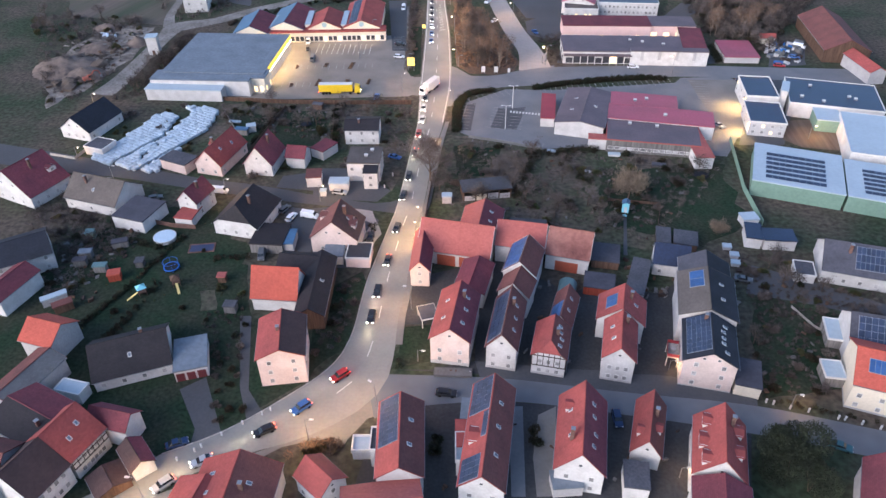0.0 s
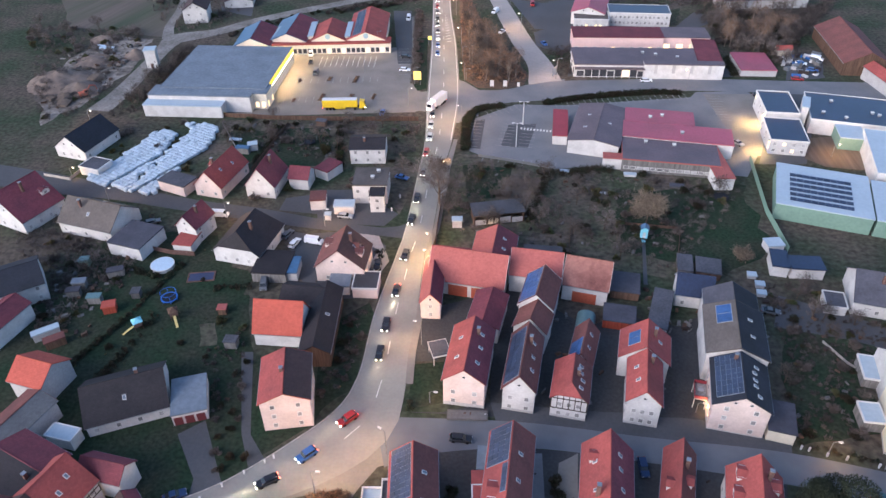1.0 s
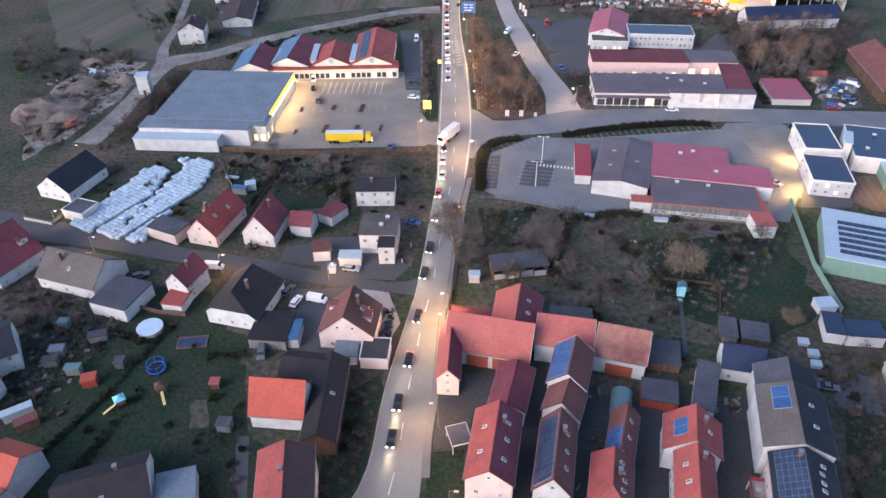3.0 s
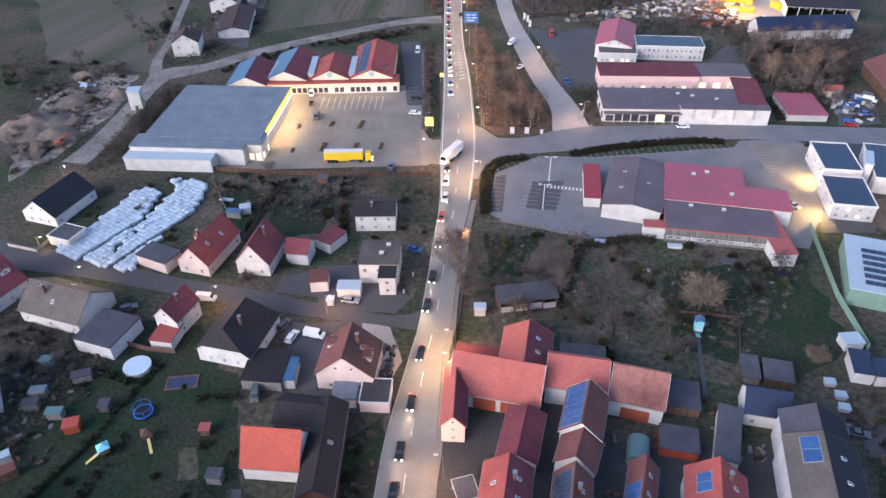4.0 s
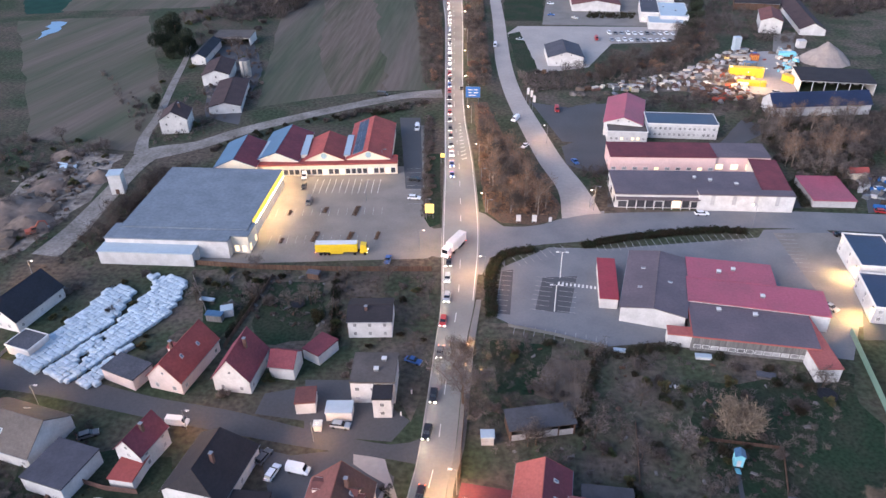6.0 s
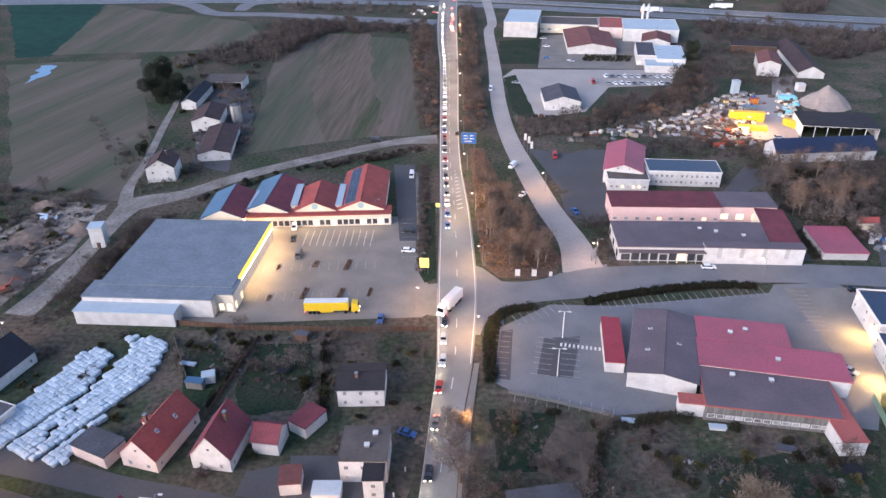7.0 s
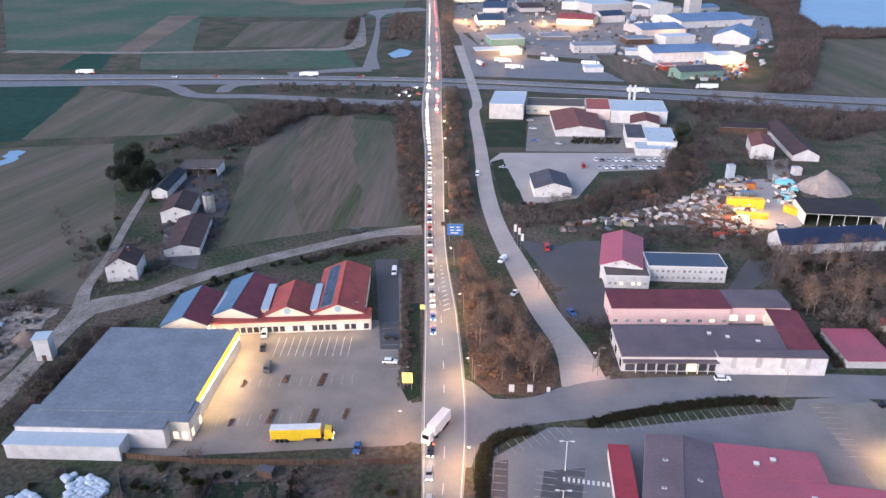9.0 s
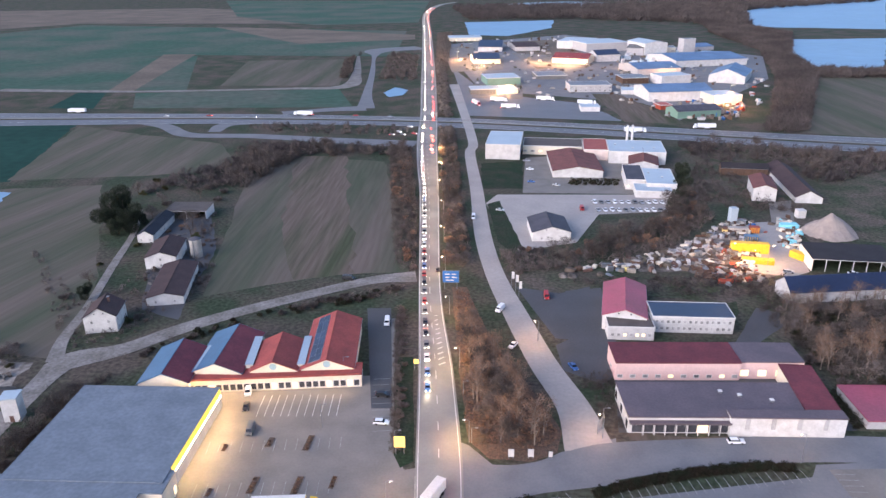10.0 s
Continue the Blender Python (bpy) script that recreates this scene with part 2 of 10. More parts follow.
PAVING = mat("pale_paving", (0.215, 0.198, 0.182), 0.9, 0.06, 1.5, 0.1, 0.03, second=(0.175, 0.162, 0.15))
TRACK = mat("gravel_track", (0.25, 0.23, 0.215), 0.95, 0.25, 0.9, 0.12, 0.2, second=(0.15, 0.135, 0.12), spread=0.18)
RUBBLE = mat("rubble", (0.27, 0.235, 0.205), 0.95, 0.4, 0.5, 0.06, 0.4, second=(0.10, 0.085, 0.075), mix=0.5, spread=0.1, each=0.3)
HEAPSOIL = mat("heaped_soil", (0.19, 0.148, 0.125), 0.95, 0.2, 0.5, 0.08, 0.3, second=(0.13, 0.10, 0.085), spread=0.16)
# reflected sky is painted into the water as a rough pale blue
WATER = mat("sky_painted_water", (0.16, 0.28, 0.41), 0.5, 0.06, 0.05, 0.01)


# ---- builders ----
def mesh_of(name, bm):
    me = bpy.data.meshes.new(name)
    bm.normal_update()
    bm.to_mesh(me)
    bm.free()
    return me


def part(name, data, material, parent=None, label="", m=None):
    """One mesh object, of a bmesh or a shared mesh, under a thing or a part."""
    if isinstance(data, bmesh.types.BMesh):
        data = mesh_of(name, data)
    if not data.materials:
        data.materials.append(material)
    ob = new(name, data)
    if parent:
        ob.parent = parent
    if m is not None:
        ob.matrix_basis = m
    if label:
        ob["label"] = label
    return ob


def thing(name, x, y, rot, label, category, group="", kind="", z=0.0):
    ob = new(name)
    ob.matrix_basis = pose(x, y, z, 0, 0, rot)
    ob.empty_display_size = 0.5
    return tagged(ob, label, category, group, kind)


def box(bm, x0, x1, y0, y1, z0, z1, bevel=0.0):
    r = bmesh.ops.create_cube(bm, size=1.0, matrix=Matrix.LocRotScale(((x0 + x1) / 2, (y0 + y1) / 2, (z0 + z1) / 2), None, (x1 - x0, y1 - y0, z1 - z0)))
    if bevel:
        es = list({e for v in r["verts"] for e in v.link_edges})
        bmesh.ops.bevel(bm, geom=es, offset=bevel, segments=2, affect="EDGES", profile=0.6)
    return bm


def boxed(*a, bevel=0.0):
    return box(bmesh.new(), *a, bevel=bevel)


def poly_solid(bm, pts, down):
    """A plate: the polygon pts as its top, moved by down as its underside."""
    top = [bm.verts.new(p) for p in pts]
    low = [bm.verts.new(Vector(p) + Vector(down)) for p in pts]
    faces = [bm.faces.new(top), bm.faces.new(low[::-1])]
    n = len(pts)
    for i in range(n):
        faces.append(bm.faces.new((top[i], low[i], low[(i + 1) % n], top[(i + 1) % n])))
    bmesh.ops.recalc_face_normals(bm, faces=faces)
    return faces[0]


def tube(bm, pts, r0, r1, sides=6):
    """A tapered tube along pts."""
    pts = [Vector(p) for p in pts]
    rings = []
    for i, p in enumerate(pts):
        d = (pts[min(i + 1, len(pts) - 1)] - pts[max(i - 1, 0)]).normalized()
        a = d.cross(Vector((0.3, 0.9, 0.1))).normalized()
        b = d.cross(a)
        r = r0 + (r1 - r0) * i / (len(pts) - 1)
        rings.append([bm.verts.new(p + r * (a * math.cos(2 * math.pi * k / sides) + b * math.sin(2 * math.pi * k / sides))) for k in range(sides)])
    for q, s in zip(rings, rings[1:]):
        for k in range(sides):
            bm.faces.new((q[k], q[(k + 1) % sides], s[(k + 1) % sides], s[k]))
    bm.faces.new(rings[0][::-1]), bm.faces.new(rings[-1])
    return bm


def tubed(pts, r0, r1, sides=6):
    return tube(bmesh.new(), pts, r0, r1, sides)


def ball(r, sub=1):
    bm = bmesh.new()
    bmesh.ops.create_icosphere(bm, subdivisions=sub, radius=r)
    return bm


SHARED = {}


def shared(name, make):
    if name not in SHARED:
        SHARED[name] = mesh_of(name, make())
    return SHARED[name]


def frame_mesh():
    bm = bmesh.new()
    box(bm, -0.5, 0.5, -0.05, 0.03, -0.5, 0.5)
    front = [f for f in bm.faces if f.normal.y < -0.9]
    bmesh.ops.inset_region(bm, faces=front, thickness=0.08)
    bmesh.ops.translate(bm, verts=front[0].verts, vec=(0, 0.03, 0))
    return bm


def pane_mesh():
    return boxed(-0.41, 0.41, -0.03, -0.01, -0.41, 0.41)


def window(parent, m, w, h, lit=False, dark=False):
    """A window whose outer face looks along local -y of the matrix m."""
    fr = part("window", shared("window", frame_mesh), FRAME, parent, m=m @ Matrix.Diagonal((w, 1, h, 1)))
    part("pane", shared("lit_pane" if lit else "dark_pane" if dark else "pane", pane_mesh), LIT if lit else DARKGLASS if dark else GLASS, fr)
    return fr


def wall_matrix(side, u, z, W, L):
    """The matrix for a thing on one wall of a block W wide and L long: F, B, L or R, at u along it."""
    return {"F": pose(u, -L / 2 - 0.02, z), "B": pose(-u, L / 2 + 0.02, z, 0, 0, 180), "L": pose(-W / 2 - 0.02, -u, z, 0, 0, -90), "R": pose(W / 2 + 0.02, u, z, 0, 0, 90)}[side]


def windows(parent, side, W, L, rows, n, w=1.1, h=1.3, inset=1.6, lit=0.0, seed=0, dark=False):
    span = (W if side in "FB" else L) - 2 * inset
    rnd = random.Random(seed)
    for z in rows:
        for i in range(n):
            u = 0 if n == 1 else -span / 2 + span * i / (n - 1)
            window(parent, wall_matrix(side, u, z, W, L), w, h, rnd.random() < lit, dark)


def slope_uv(bm, f, run, rise):
    uv = bm.loops.layers.uv.verify()
    for lp in f.loops:
        p = lp.vert.co
        lp[uv].uv = (p.dot(run), p.dot(rise))


SOLID, LANES = [], []


def solid(x, y, rot, w, l):
    SOLID.append((x, y, math.cos(radians(rot)), math.sin(radians(rot)), w / 2, l / 2))


def gable_house(name, x, y, rot, L, W, ze, zr, roof="red", wall="white", roof2=None, hip=(0, 0), label="", category="house", win=(2, 2), side_win=0, chimney=0.6, chimney_side=0.3, skylights=(0, 0), solar=(), dormers=(), timber=False, base=0.0, lit=0.0, group="", gate=None, low=0.0, z0=0.0, front_win=True, half=0.0, verge=''):
    """A house with a pitched roof. L runs along the ridge (local y, front at -y), W across it, both over the roof's edges. hip: how far the ridge
    stops short of each end; half: how far up the front gable stands below its hip. solar: (side, y0, y1, v0, v1, columns, rows, kind)."""
    rnd = random.Random(int(x * 7 + y * 13))
    h = thing(name, x, y, rot, label, category, group, z=z0)
    solid(x, y, rot, W, L)
    o, oy = 0.4, 0.3
    w, l = W - 2 * o, L - 2 * oy
    slope = (zr - ze) / (W / 2)
    top = ze + o * slope - 0.12
    bm = bmesh.new()
    peak = zr - 0.28
    for yy in (-l / 2, l / 2):
        pts = [(-w / 2, yy, low), (w / 2, yy, low), (w / 2, yy, top), (0, yy, peak), (-w / 2, yy, top)]
        if hip[0 if yy < 0 else 1] > 0:
            pts = [(-w / 2, yy, low), (w / 2, yy, low), (w / 2, yy, top), (-w / 2, yy, top)]
            if half and yy < 0:
                xh, zh = w / 2 * (1 - half), top + (peak - top) * half
                pts = [(-w / 2, yy, low), (w / 2, yy, low), (w / 2, yy, top), (xh, yy, zh), (-xh, yy, zh), (-w / 2, yy, top)]
        bm.faces.new([bm.verts.new(p) for p in pts])
    for xx in (-w / 2, w / 2):
        bm.faces.new([bm.verts.new(p) for p in ((xx, -l / 2, low), (xx, l / 2, low), (xx, l / 2, top), (xx, -l / 2, top))])
    bmesh.ops.remove_doubles(bm, verts=bm.verts, dist=0.001)
    bmesh.ops.recalc_face_normals(bm, faces=bm.faces)
    part("wall", bm, WALL[wall], h)
    up = math.hypot(W / 2, zr - ze)
    for s in (-1, 1):
        bm = bmesh.new()
        pts = [(s * W / 2, -L / 2, ze), (s * W / 2, L / 2, ze), (s * 0.01, L / 2 - hip[1], zr), (s * 0.01, -L / 2 + hip[0], zr)]
        if half:
            pts.append((s * W / 2 * (1 - half), -L / 2, ze + (zr - ze) * half))
        f = poly_solid(bm, pts, (0, 0, -0.22))
        slope_uv(bm, f, Vector((0, 1, 0)), Vector((-s * W / 2, 0, zr - ze)) / up)
        # roof2 mostly paints the right slope's shade as darker tiles; some roofs truly differ
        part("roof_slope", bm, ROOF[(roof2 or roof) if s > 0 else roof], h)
        bm = boxed(s * W / 2 - 0.08, s * W / 2 + 0.08, -L / 2, L / 2, ze - 0.26, ze - 0.1)
        part("gutter", bm, ZINC, h)
    for e, s in ((0, -1), (1, 1)):
        if hip[e] > 0:
            bm = bmesh.new()
            k = half if e == 0 else 0.0
            zh = ze + (zr - ze) * k
            f = poly_solid(bm, [(-W / 2 * (1 - k), s * L / 2, zh), (W / 2 * (1 - k), s * L / 2, zh), (0, s * (L / 2 - hip[e]), zr)], (0, 0, -0.22))
            slope_uv(bm, f, Vector((1, 0, 0)), Vector((0, -s * hip[e], zr - ze)).normalized())
            part("hip_slope", bm, ROOF[roof], h)
        else:
            for k in (-1, 1):
                bm = bmesh.new()
                yy = s * (L / 2 + 0.03)
                poly_solid(bm, [(k * W / 2, yy, ze + 0.03), (0, yy, zr + 0.03), (0, yy, zr - 0.2), (k * W / 2, yy, ze - 0.2)], (0, -s * 0.06, 0))
                part("barge_board", bm, TRIM if verge == "white" else ROOF[roof], h)
    bm = tubed([(0, -L / 2 + hip[0], zr), (0, 0, zr + 0.02), (0, L / 2 - hip[1], zr)], 0.13, 0.13, 6)
    part("ridge_cap", bm, ROOF[roof], h)
    if base:
        part("plinth", boxed(-w / 2 - 0.04, w / 2 + 0.04, -l / 2 - 0.04, l / 2 + 0.04, low, low + base), WALL["grey"], h)
    storeys = max(1, int((ze - low + 0.6) / 2.8))
    rows = [low + 1.5 + 2.75 * i for i in range(storeys)]
    if win[0] and front_win:
        for end, n in (("F", win[0]),):
            if n:
                windows(h, end, w, l, rows, n, 1.0, 1.25, w * 0.24, lit, int(x * 3 + y))
                if not hip[0 if end == "F" else 1] and zr - ze > 2.5:
                    windows(h, end, w, l, [ze + (zr - ze) * 0.35], 2 if W > 10.5 else 1, 0.7, 0.6, w * 0.36, lit, int(x * 5 + y), True)
    for side in "LR":
        if side_win:
            windows(h, side, w, l, rows, side_win, 1.0, 1.25, 1.8, lit, int(x + y * 3))
    if chimney is not None:
        cy, cx = (chimney - 0.5) * (L - 2 * max(hip)) * 0.9, chimney_side * W / 2
        zc = zr - abs(chimney_side) * (zr - ze)
        c = part("chimney", boxed(cx - 0.35, cx + 0.35, cy - 0.35, cy + 0.35, zc - 0.6, zr + 0.8), BRICKS, h)
        part("chimney_cap", boxed(cx - 0.42, cx + 0.42, cy - 0.42, cy + 0.42, zr + 0.8, zr + 0.92), ZINC, c)

    def on_slope(s, yy, v, lift=0.06):
        p = Vector((s * W / 2 * (1 - v), yy, ze + (zr - ze) * v))
        a, b = Vector((0, -s, 0)), Vector((-s * W / 2, 0, zr - ze)).normalized()
        n = a.cross(b)
        if n.z < 0:
            a, n = -a, -n
        m = Matrix((a, b, n)).transposed().to_4x4()
        m.translation = p + n * lift
        return m
    for s, n in ((-1, skylights[0]), (1, skylights[1])):
        for i in range(n):
            yy = (-0.5 + (i + 0.7) / (n + 0.4)) * L * 0.8 + rnd.uniform(-0.4, 0.4)
            m = on_slope(s, yy, rnd.uniform(0.42, 0.62))
            sk = part("skylight", shared("skylight", lambda: boxed(-0.38, 0.38, -0.55, 0.55, -0.05, 0.06)), TRIM, h, m=m)
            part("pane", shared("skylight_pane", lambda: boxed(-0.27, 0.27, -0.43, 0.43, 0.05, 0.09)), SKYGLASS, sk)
    for s, y0, y1, v0, v1, nc, nr, kind in solar:
        m = on_slope(s, (y0 + y1) / 2 * L, (v0 + v1) / 2, 0.08) @ Matrix.Diagonal((abs(y1 - y0) * L + 0.1, (v1 - v0) * up + 0.1, 1, 1))
        part("solar_rail", shared("solar_rail", lambda: boxed(-0.5, 0.5, -0.5, 0.5, -0.03, 0.02)), RAIL, h, m=m)
        for i in range(nc):
            for j in range(nr):
                a, b = y0 + (y1 - y0) * (i + 0.5) / nc, v0 + (v1 - v0) * (j + 0.5) / nr
                m = on_slope(s, a * L, b, 0.14) @ Matrix.Diagonal((abs(y1 - y0) * L / nc * 0.92, (v1 - v0) * up / nr * 0.94, 1, 1))
                part("solar_panel", shared("solar_" + kind, lambda: boxed(-0.5, 0.5, -0.5, 0.5, -0.04, 0.03)), SOLARB if kind == "b" else SOLAR, h, m=m)
    for s, yy, dw, v in dormers:
        zb = ze + (zr - ze) * v
        xb = s * W / 2 * (1 - v)
        dh = min(1.9, zr - zb - 0.3)
        xi = s * W / 2 * (1 - v) * 0.2
        d = part("dormer", boxed(min(xb, xi), max(xb, xi), yy * L - dw / 2, yy * L + dw / 2, zb - 0.2, zb + dh * 0.75), WALL[wall], h)
        bm = bmesh.new()
        x1, x2 = xb + s * 0.25, xi * 0.6
        zt = zb + dh
        for k in (-1, 1):
            f = poly_solid(bm, [(x1, yy * L + k * (dw / 2 + 0.2), zb + dh * 0.7), (x1, yy * L, zt), (x2, yy * L, zt), (x2, yy * L + k * (dw / 2 + 0.2), zb + dh * 0.7)], (0, 0, -0.12))
        part("dormer_roof", bm, ROOF[roof], d)
        window(d, Matrix.Translation((xb + s * 0.03, yy * L, zb + dh * 0.32)) @ pose(0, 0, 0, 0, 0, 90 * s), dw * 0.55, dh * 0.5)
    if timber == "R":
        xx = w / 2 + 0.03
        for zz in (low + 3.0, low + 4.4, top - 0.15):
            part("timber_beam", boxed(xx - 0.05, xx + 0.05, -l / 2, l / 2, zz - 0.12, zz + 0.12), TIMBER, h)
        k = int(l / 1.1)
        for i in range(k + 1):
            part("timber_post", boxed(xx - 0.04, xx + 0.04, -l / 2 + l * i / k - 0.09, -l / 2 + l * i / k + 0.09, low + 3.0, top), TIMBER, h)
    elif timber:
        yy = -l / 2 - 0.03
        for zz in (low + 2.9, ze - 0.1, ze + (zr - ze) * (half - 0.08 if half else 0.45)):
            reach = w / 2 if zz < ze else w / 2 * (zr - zz) / (zr - ze)
            part("timber_beam", boxed(-reach, reach, yy - 0.05, yy + 0.05, zz - 0.12, zz + 0.12), TIMBER, h)
        k = max(4, int(w / 1.1))
        for i in range(k + 1):
            xx = -w / 2 + w * i / k
            zt = min(zr - 0.3 - abs(xx) * slope, ze + (zr - ze) * half - 0.1 if half else zr)
            part("timber_post", boxed(xx - 0.09, xx + 0.09, yy - 0.04, yy + 0.04, low + 2.9, max(low + 3.2, zt)), TIMBER, h)
    if gate:
        for g, gw, gh in gate:
            part("gate", boxed(g * L - gw / 2, g * L + gw / 2, -0.06, 0.06, low, low + gh), REDGATE, h, m=pose(w / 2 + 0.05, 0, 0, 0, 0, 90))
    return h




def flat_building(name, x, y, rot, W, L, ze, roof="felt", wall="white", label="", category="building", rows=(), n=(0, 0, 0, 0), lit=0.0, vents=0, parapet=0.25, group="", ww=1.2, wh=1.2, low=0.0, z0=0.0, edge=None, panels=(), dark=False):
    """A block with a flat roof: W along local x, L along local y; n: how many windows on the front, the back, the left and the right."""
    h = thing(name, x, y, rot, label, category, group, z=z0)
    solid(x, y, rot, W, L)
    part("wall", boxed(-W / 2 + 0.12, W / 2 - 0.12, -L / 2 + 0.12, L / 2 - 0.12, low, ze - 0.06), WALL[wall], h)
    part("roof", boxed(-W / 2, W / 2, -L / 2, L / 2, ze - 0.1, ze + 0.08), ROOF[roof], h)
    bm = bmesh.new()
    for a in ((-W / 2, W / 2, -L / 2 - 0.06, -L / 2 + 0.18), (-W / 2, W / 2, L / 2 - 0.18, L / 2 + 0.06), (-W / 2 - 0.06, -W / 2 + 0.18, -L / 2 - 0.05, L / 2 + 0.05), (W / 2 - 0.18, W / 2 + 0.06, -L / 2 - 0.05, L / 2 + 0.05)):
        box(bm, *a, ze - 0.25, ze + parapet)
    part("roof_edge", bm, ROOF[edge] if edge else TRIM if parapet > 0.1 else ROOF[roof], h)
    for u0, u1, v0, v1, nc, nr in panels:
        me = shared("solar_p", lambda: boxed(-0.5, 0.5, -0.5, 0.5, -0.04, 0.03))
        for i in range(nc):
            for k in range(nr):
                part("solar_panel", me, SOLAR, h, m=pose((u0 + (u1 - u0) * (i + 0.5) / nc) * W, (v0 + (v1 - v0) * (k + 0.5) / nr) * L, ze + 0.28, 6) @ Matrix.Diagonal(((u1 - u0) * W / nc * 0.96, (v1 - v0) * L / nr * 0.52, 1, 1)))
    for side, k in zip("FBLR", n):
        if k:
            windows(h, side, W - 0.24, L - 0.24, rows, k, ww, wh, 1.5, lit, int(x + y), dark)
    rnd = random.Random(int(x * 11 + y))
    for i in range(vents):
        vx, vy = rnd.uniform(-0.38, 0.38) * W, rnd.uniform(-0.38, 0.38) * L
        v = part("roof_vent", boxed(vx - 0.5, vx + 0.5, vy - 0.5, vy + 0.5, ze, ze + 0.7, bevel=0.06), ZINC, h)
        part("vent_cap", boxed(vx - 0.6, vx + 0.6, vy - 0.6, vy + 0.6, ze + 0.7, ze + 0.8), TRIM, v)
    return h


def wobble(pts, amount, step):
    """The outline pts with its sides broken up and shaken a little."""
    out = []
    for i, p in enumerate(pts):
        q = pts[(i + 1) % len(pts)]
        n = max(1, int(math.dist(p, q) / step))
        for k in range(n):
            a = k / n
            xx, yy = p[0] + (q[0] - p[0]) * a, p[1] + (q[1] - p[1]) * a
            s = amount if k else amount * 0.3
            out.append((xx + s * noise.noise((xx * 0.13, yy * 0.13, 3.1)) * 2, yy + s * noise.noise((xx * 0.13, yy * 0.13, 7.7)) * 2))
    return out


def zone(name, material, z, pts, label, category, amount=0.0, step=4.0, kind="structure", rot=0.0):
    """A sheet of ground with a shape of its own, laid z above the ground."""
    cx, cy = sum(p[0] for p in pts) / len(pts), sum(p[1] for p in pts) / len(pts)
    if amount:
        pts = wobble(pts, amount, step)
    bm = bmesh.new()
    inv = pose(0, 0, 0, 0, 0, -rot)
    bm.faces.new([bm.verts.new(inv @ Vector((p[0] - cx, p[1] - cy, 0))) for p in pts])
    bmesh.ops.triangulate(bm, faces=bm.faces)
    bmesh.ops.recalc_face_normals(bm, faces=bm.faces)
    for f in bm.faces:
        if f.normal.z < 0:
            f.normal_flip()
    ob = part(name, bm, material, m=pose(cx, cy, z, 0, 0, rot))
    return tagged(ob, label, category, kind=kind)


def glide(rows, step=4.0):
    """Points along a smooth line through rows of numbers."""
    pts = [np.array(r, float) for r in rows]
    pts = [2 * pts[0] - pts[1], *pts, 2 * pts[-1] - pts[-2]]
    out = []
    for a, b, c, d in zip(pts, pts[1:], pts[2:], pts[3:]):
        n = max(2, int(np.linalg.norm((c - b)[:2]) / step))
        for k in range(n):
            s = k / n
            out.append(0.5 * (2 * b + (c - a) * s + (2 * a - 5 * b + 4 * c - d) * s * s + (3 * b - a - 3 * c + d) * s ** 3))
    out.append(pts[-2])
    return out


def ribbon(name, material, z, rows, label, category, off=(-0.5, 0.5), thick=0.0, dash=None, kind="structure", parent=None, width=None):
    """A strip along rows of (x, y, width). off: its two edges in shares of the width, or in metres from the middle where width is given."""
    line = glide(rows)
    if width is None and not thick:
        LANES.extend((float(p[0]), float(p[1]), float(p[2]) / 2 + 0.8) for p in line)
    bm = bmesh.new()
    last, run = None, 0.0
    for i, p in enumerate(line):
        d = line[min(i + 1, len(line) - 1)][:2] - line[max(i - 1, 0)][:2]
        d = d / np.linalg.norm(d)
        nrm = np.array((d[1], -d[0]))
        if width is None:
            a, b = p[:2] + nrm * off[0] * p[2], p[:2] + nrm * off[1] * p[2]
        else:
            side = off * p[2] / 2 if width > 0 else off
            a, b = p[:2] + nrm * (side - abs(width) / 2), p[:2] + nrm * (side + abs(width) / 2)
        cur = [bm.verts.new((*a, z)), bm.verts.new((*b, z))]
        if last and not (dash and (i % dash[1]) >= dash[0]):
            bm.faces.new((last[0], last[1], cur[1], cur[0]))
        last = cur
    for v in [v for v in bm.verts if not v.link_faces]:
        bm.verts.remove(v)
    bmesh.ops.recalc_face_normals(bm, faces=bm.faces)
    if sum(f.normal.z for f in bm.faces) < 0:
        bmesh.ops.reverse_faces(bm, faces=bm.faces)
    if thick:
        r = bmesh.ops.extrude_face_region(bm, geom=bm.faces[:])
        bmesh.ops.translate(bm, verts=[v for v in r["geom"] if isinstance(v, bmesh.types.BMVert)], vec=(0, 0, thick))
        bmesh.ops.recalc_face_normals(bm, faces=bm.faces)
    ob = part(name, bm, material, parent)
    return ob if parent else tagged(ob, label, category, kind=kind)


# ---- plants ----
def limb(bm, rnd, p, d, length, r, depth, tips, sides=5):
    pts = [Vector(p)]
    d = Vector(d).normalized()
    n = 3
    for i in range(n):
        d = (d + Vector((rnd.uniform(-1, 1), rnd.uniform(-1, 1), rnd.uniform(-0.3, 0.6))) * 0.16).normalized()
        pts.append(pts[-1] + d * length / n)
    tube(bm, pts, r, r * 0.55, sides)
    tips.append((pts[-1], d, length))
    if depth:
        for k in range(rnd.choice((3, 4))):
            a = rnd.uniform(0, 2 * math.pi)
            side = Vector((math.cos(a), math.sin(a), rnd.uniform(0.0, 0.7)))
            at = pts[rnd.choice((1, 2, 3))]
            limb(bm, rnd, at, d * 0.55 + side * 0.75, length * rnd.uniform(0.55, 0.75), r * 0.5, depth - 1, tips, 4 if depth > 1 else 3)


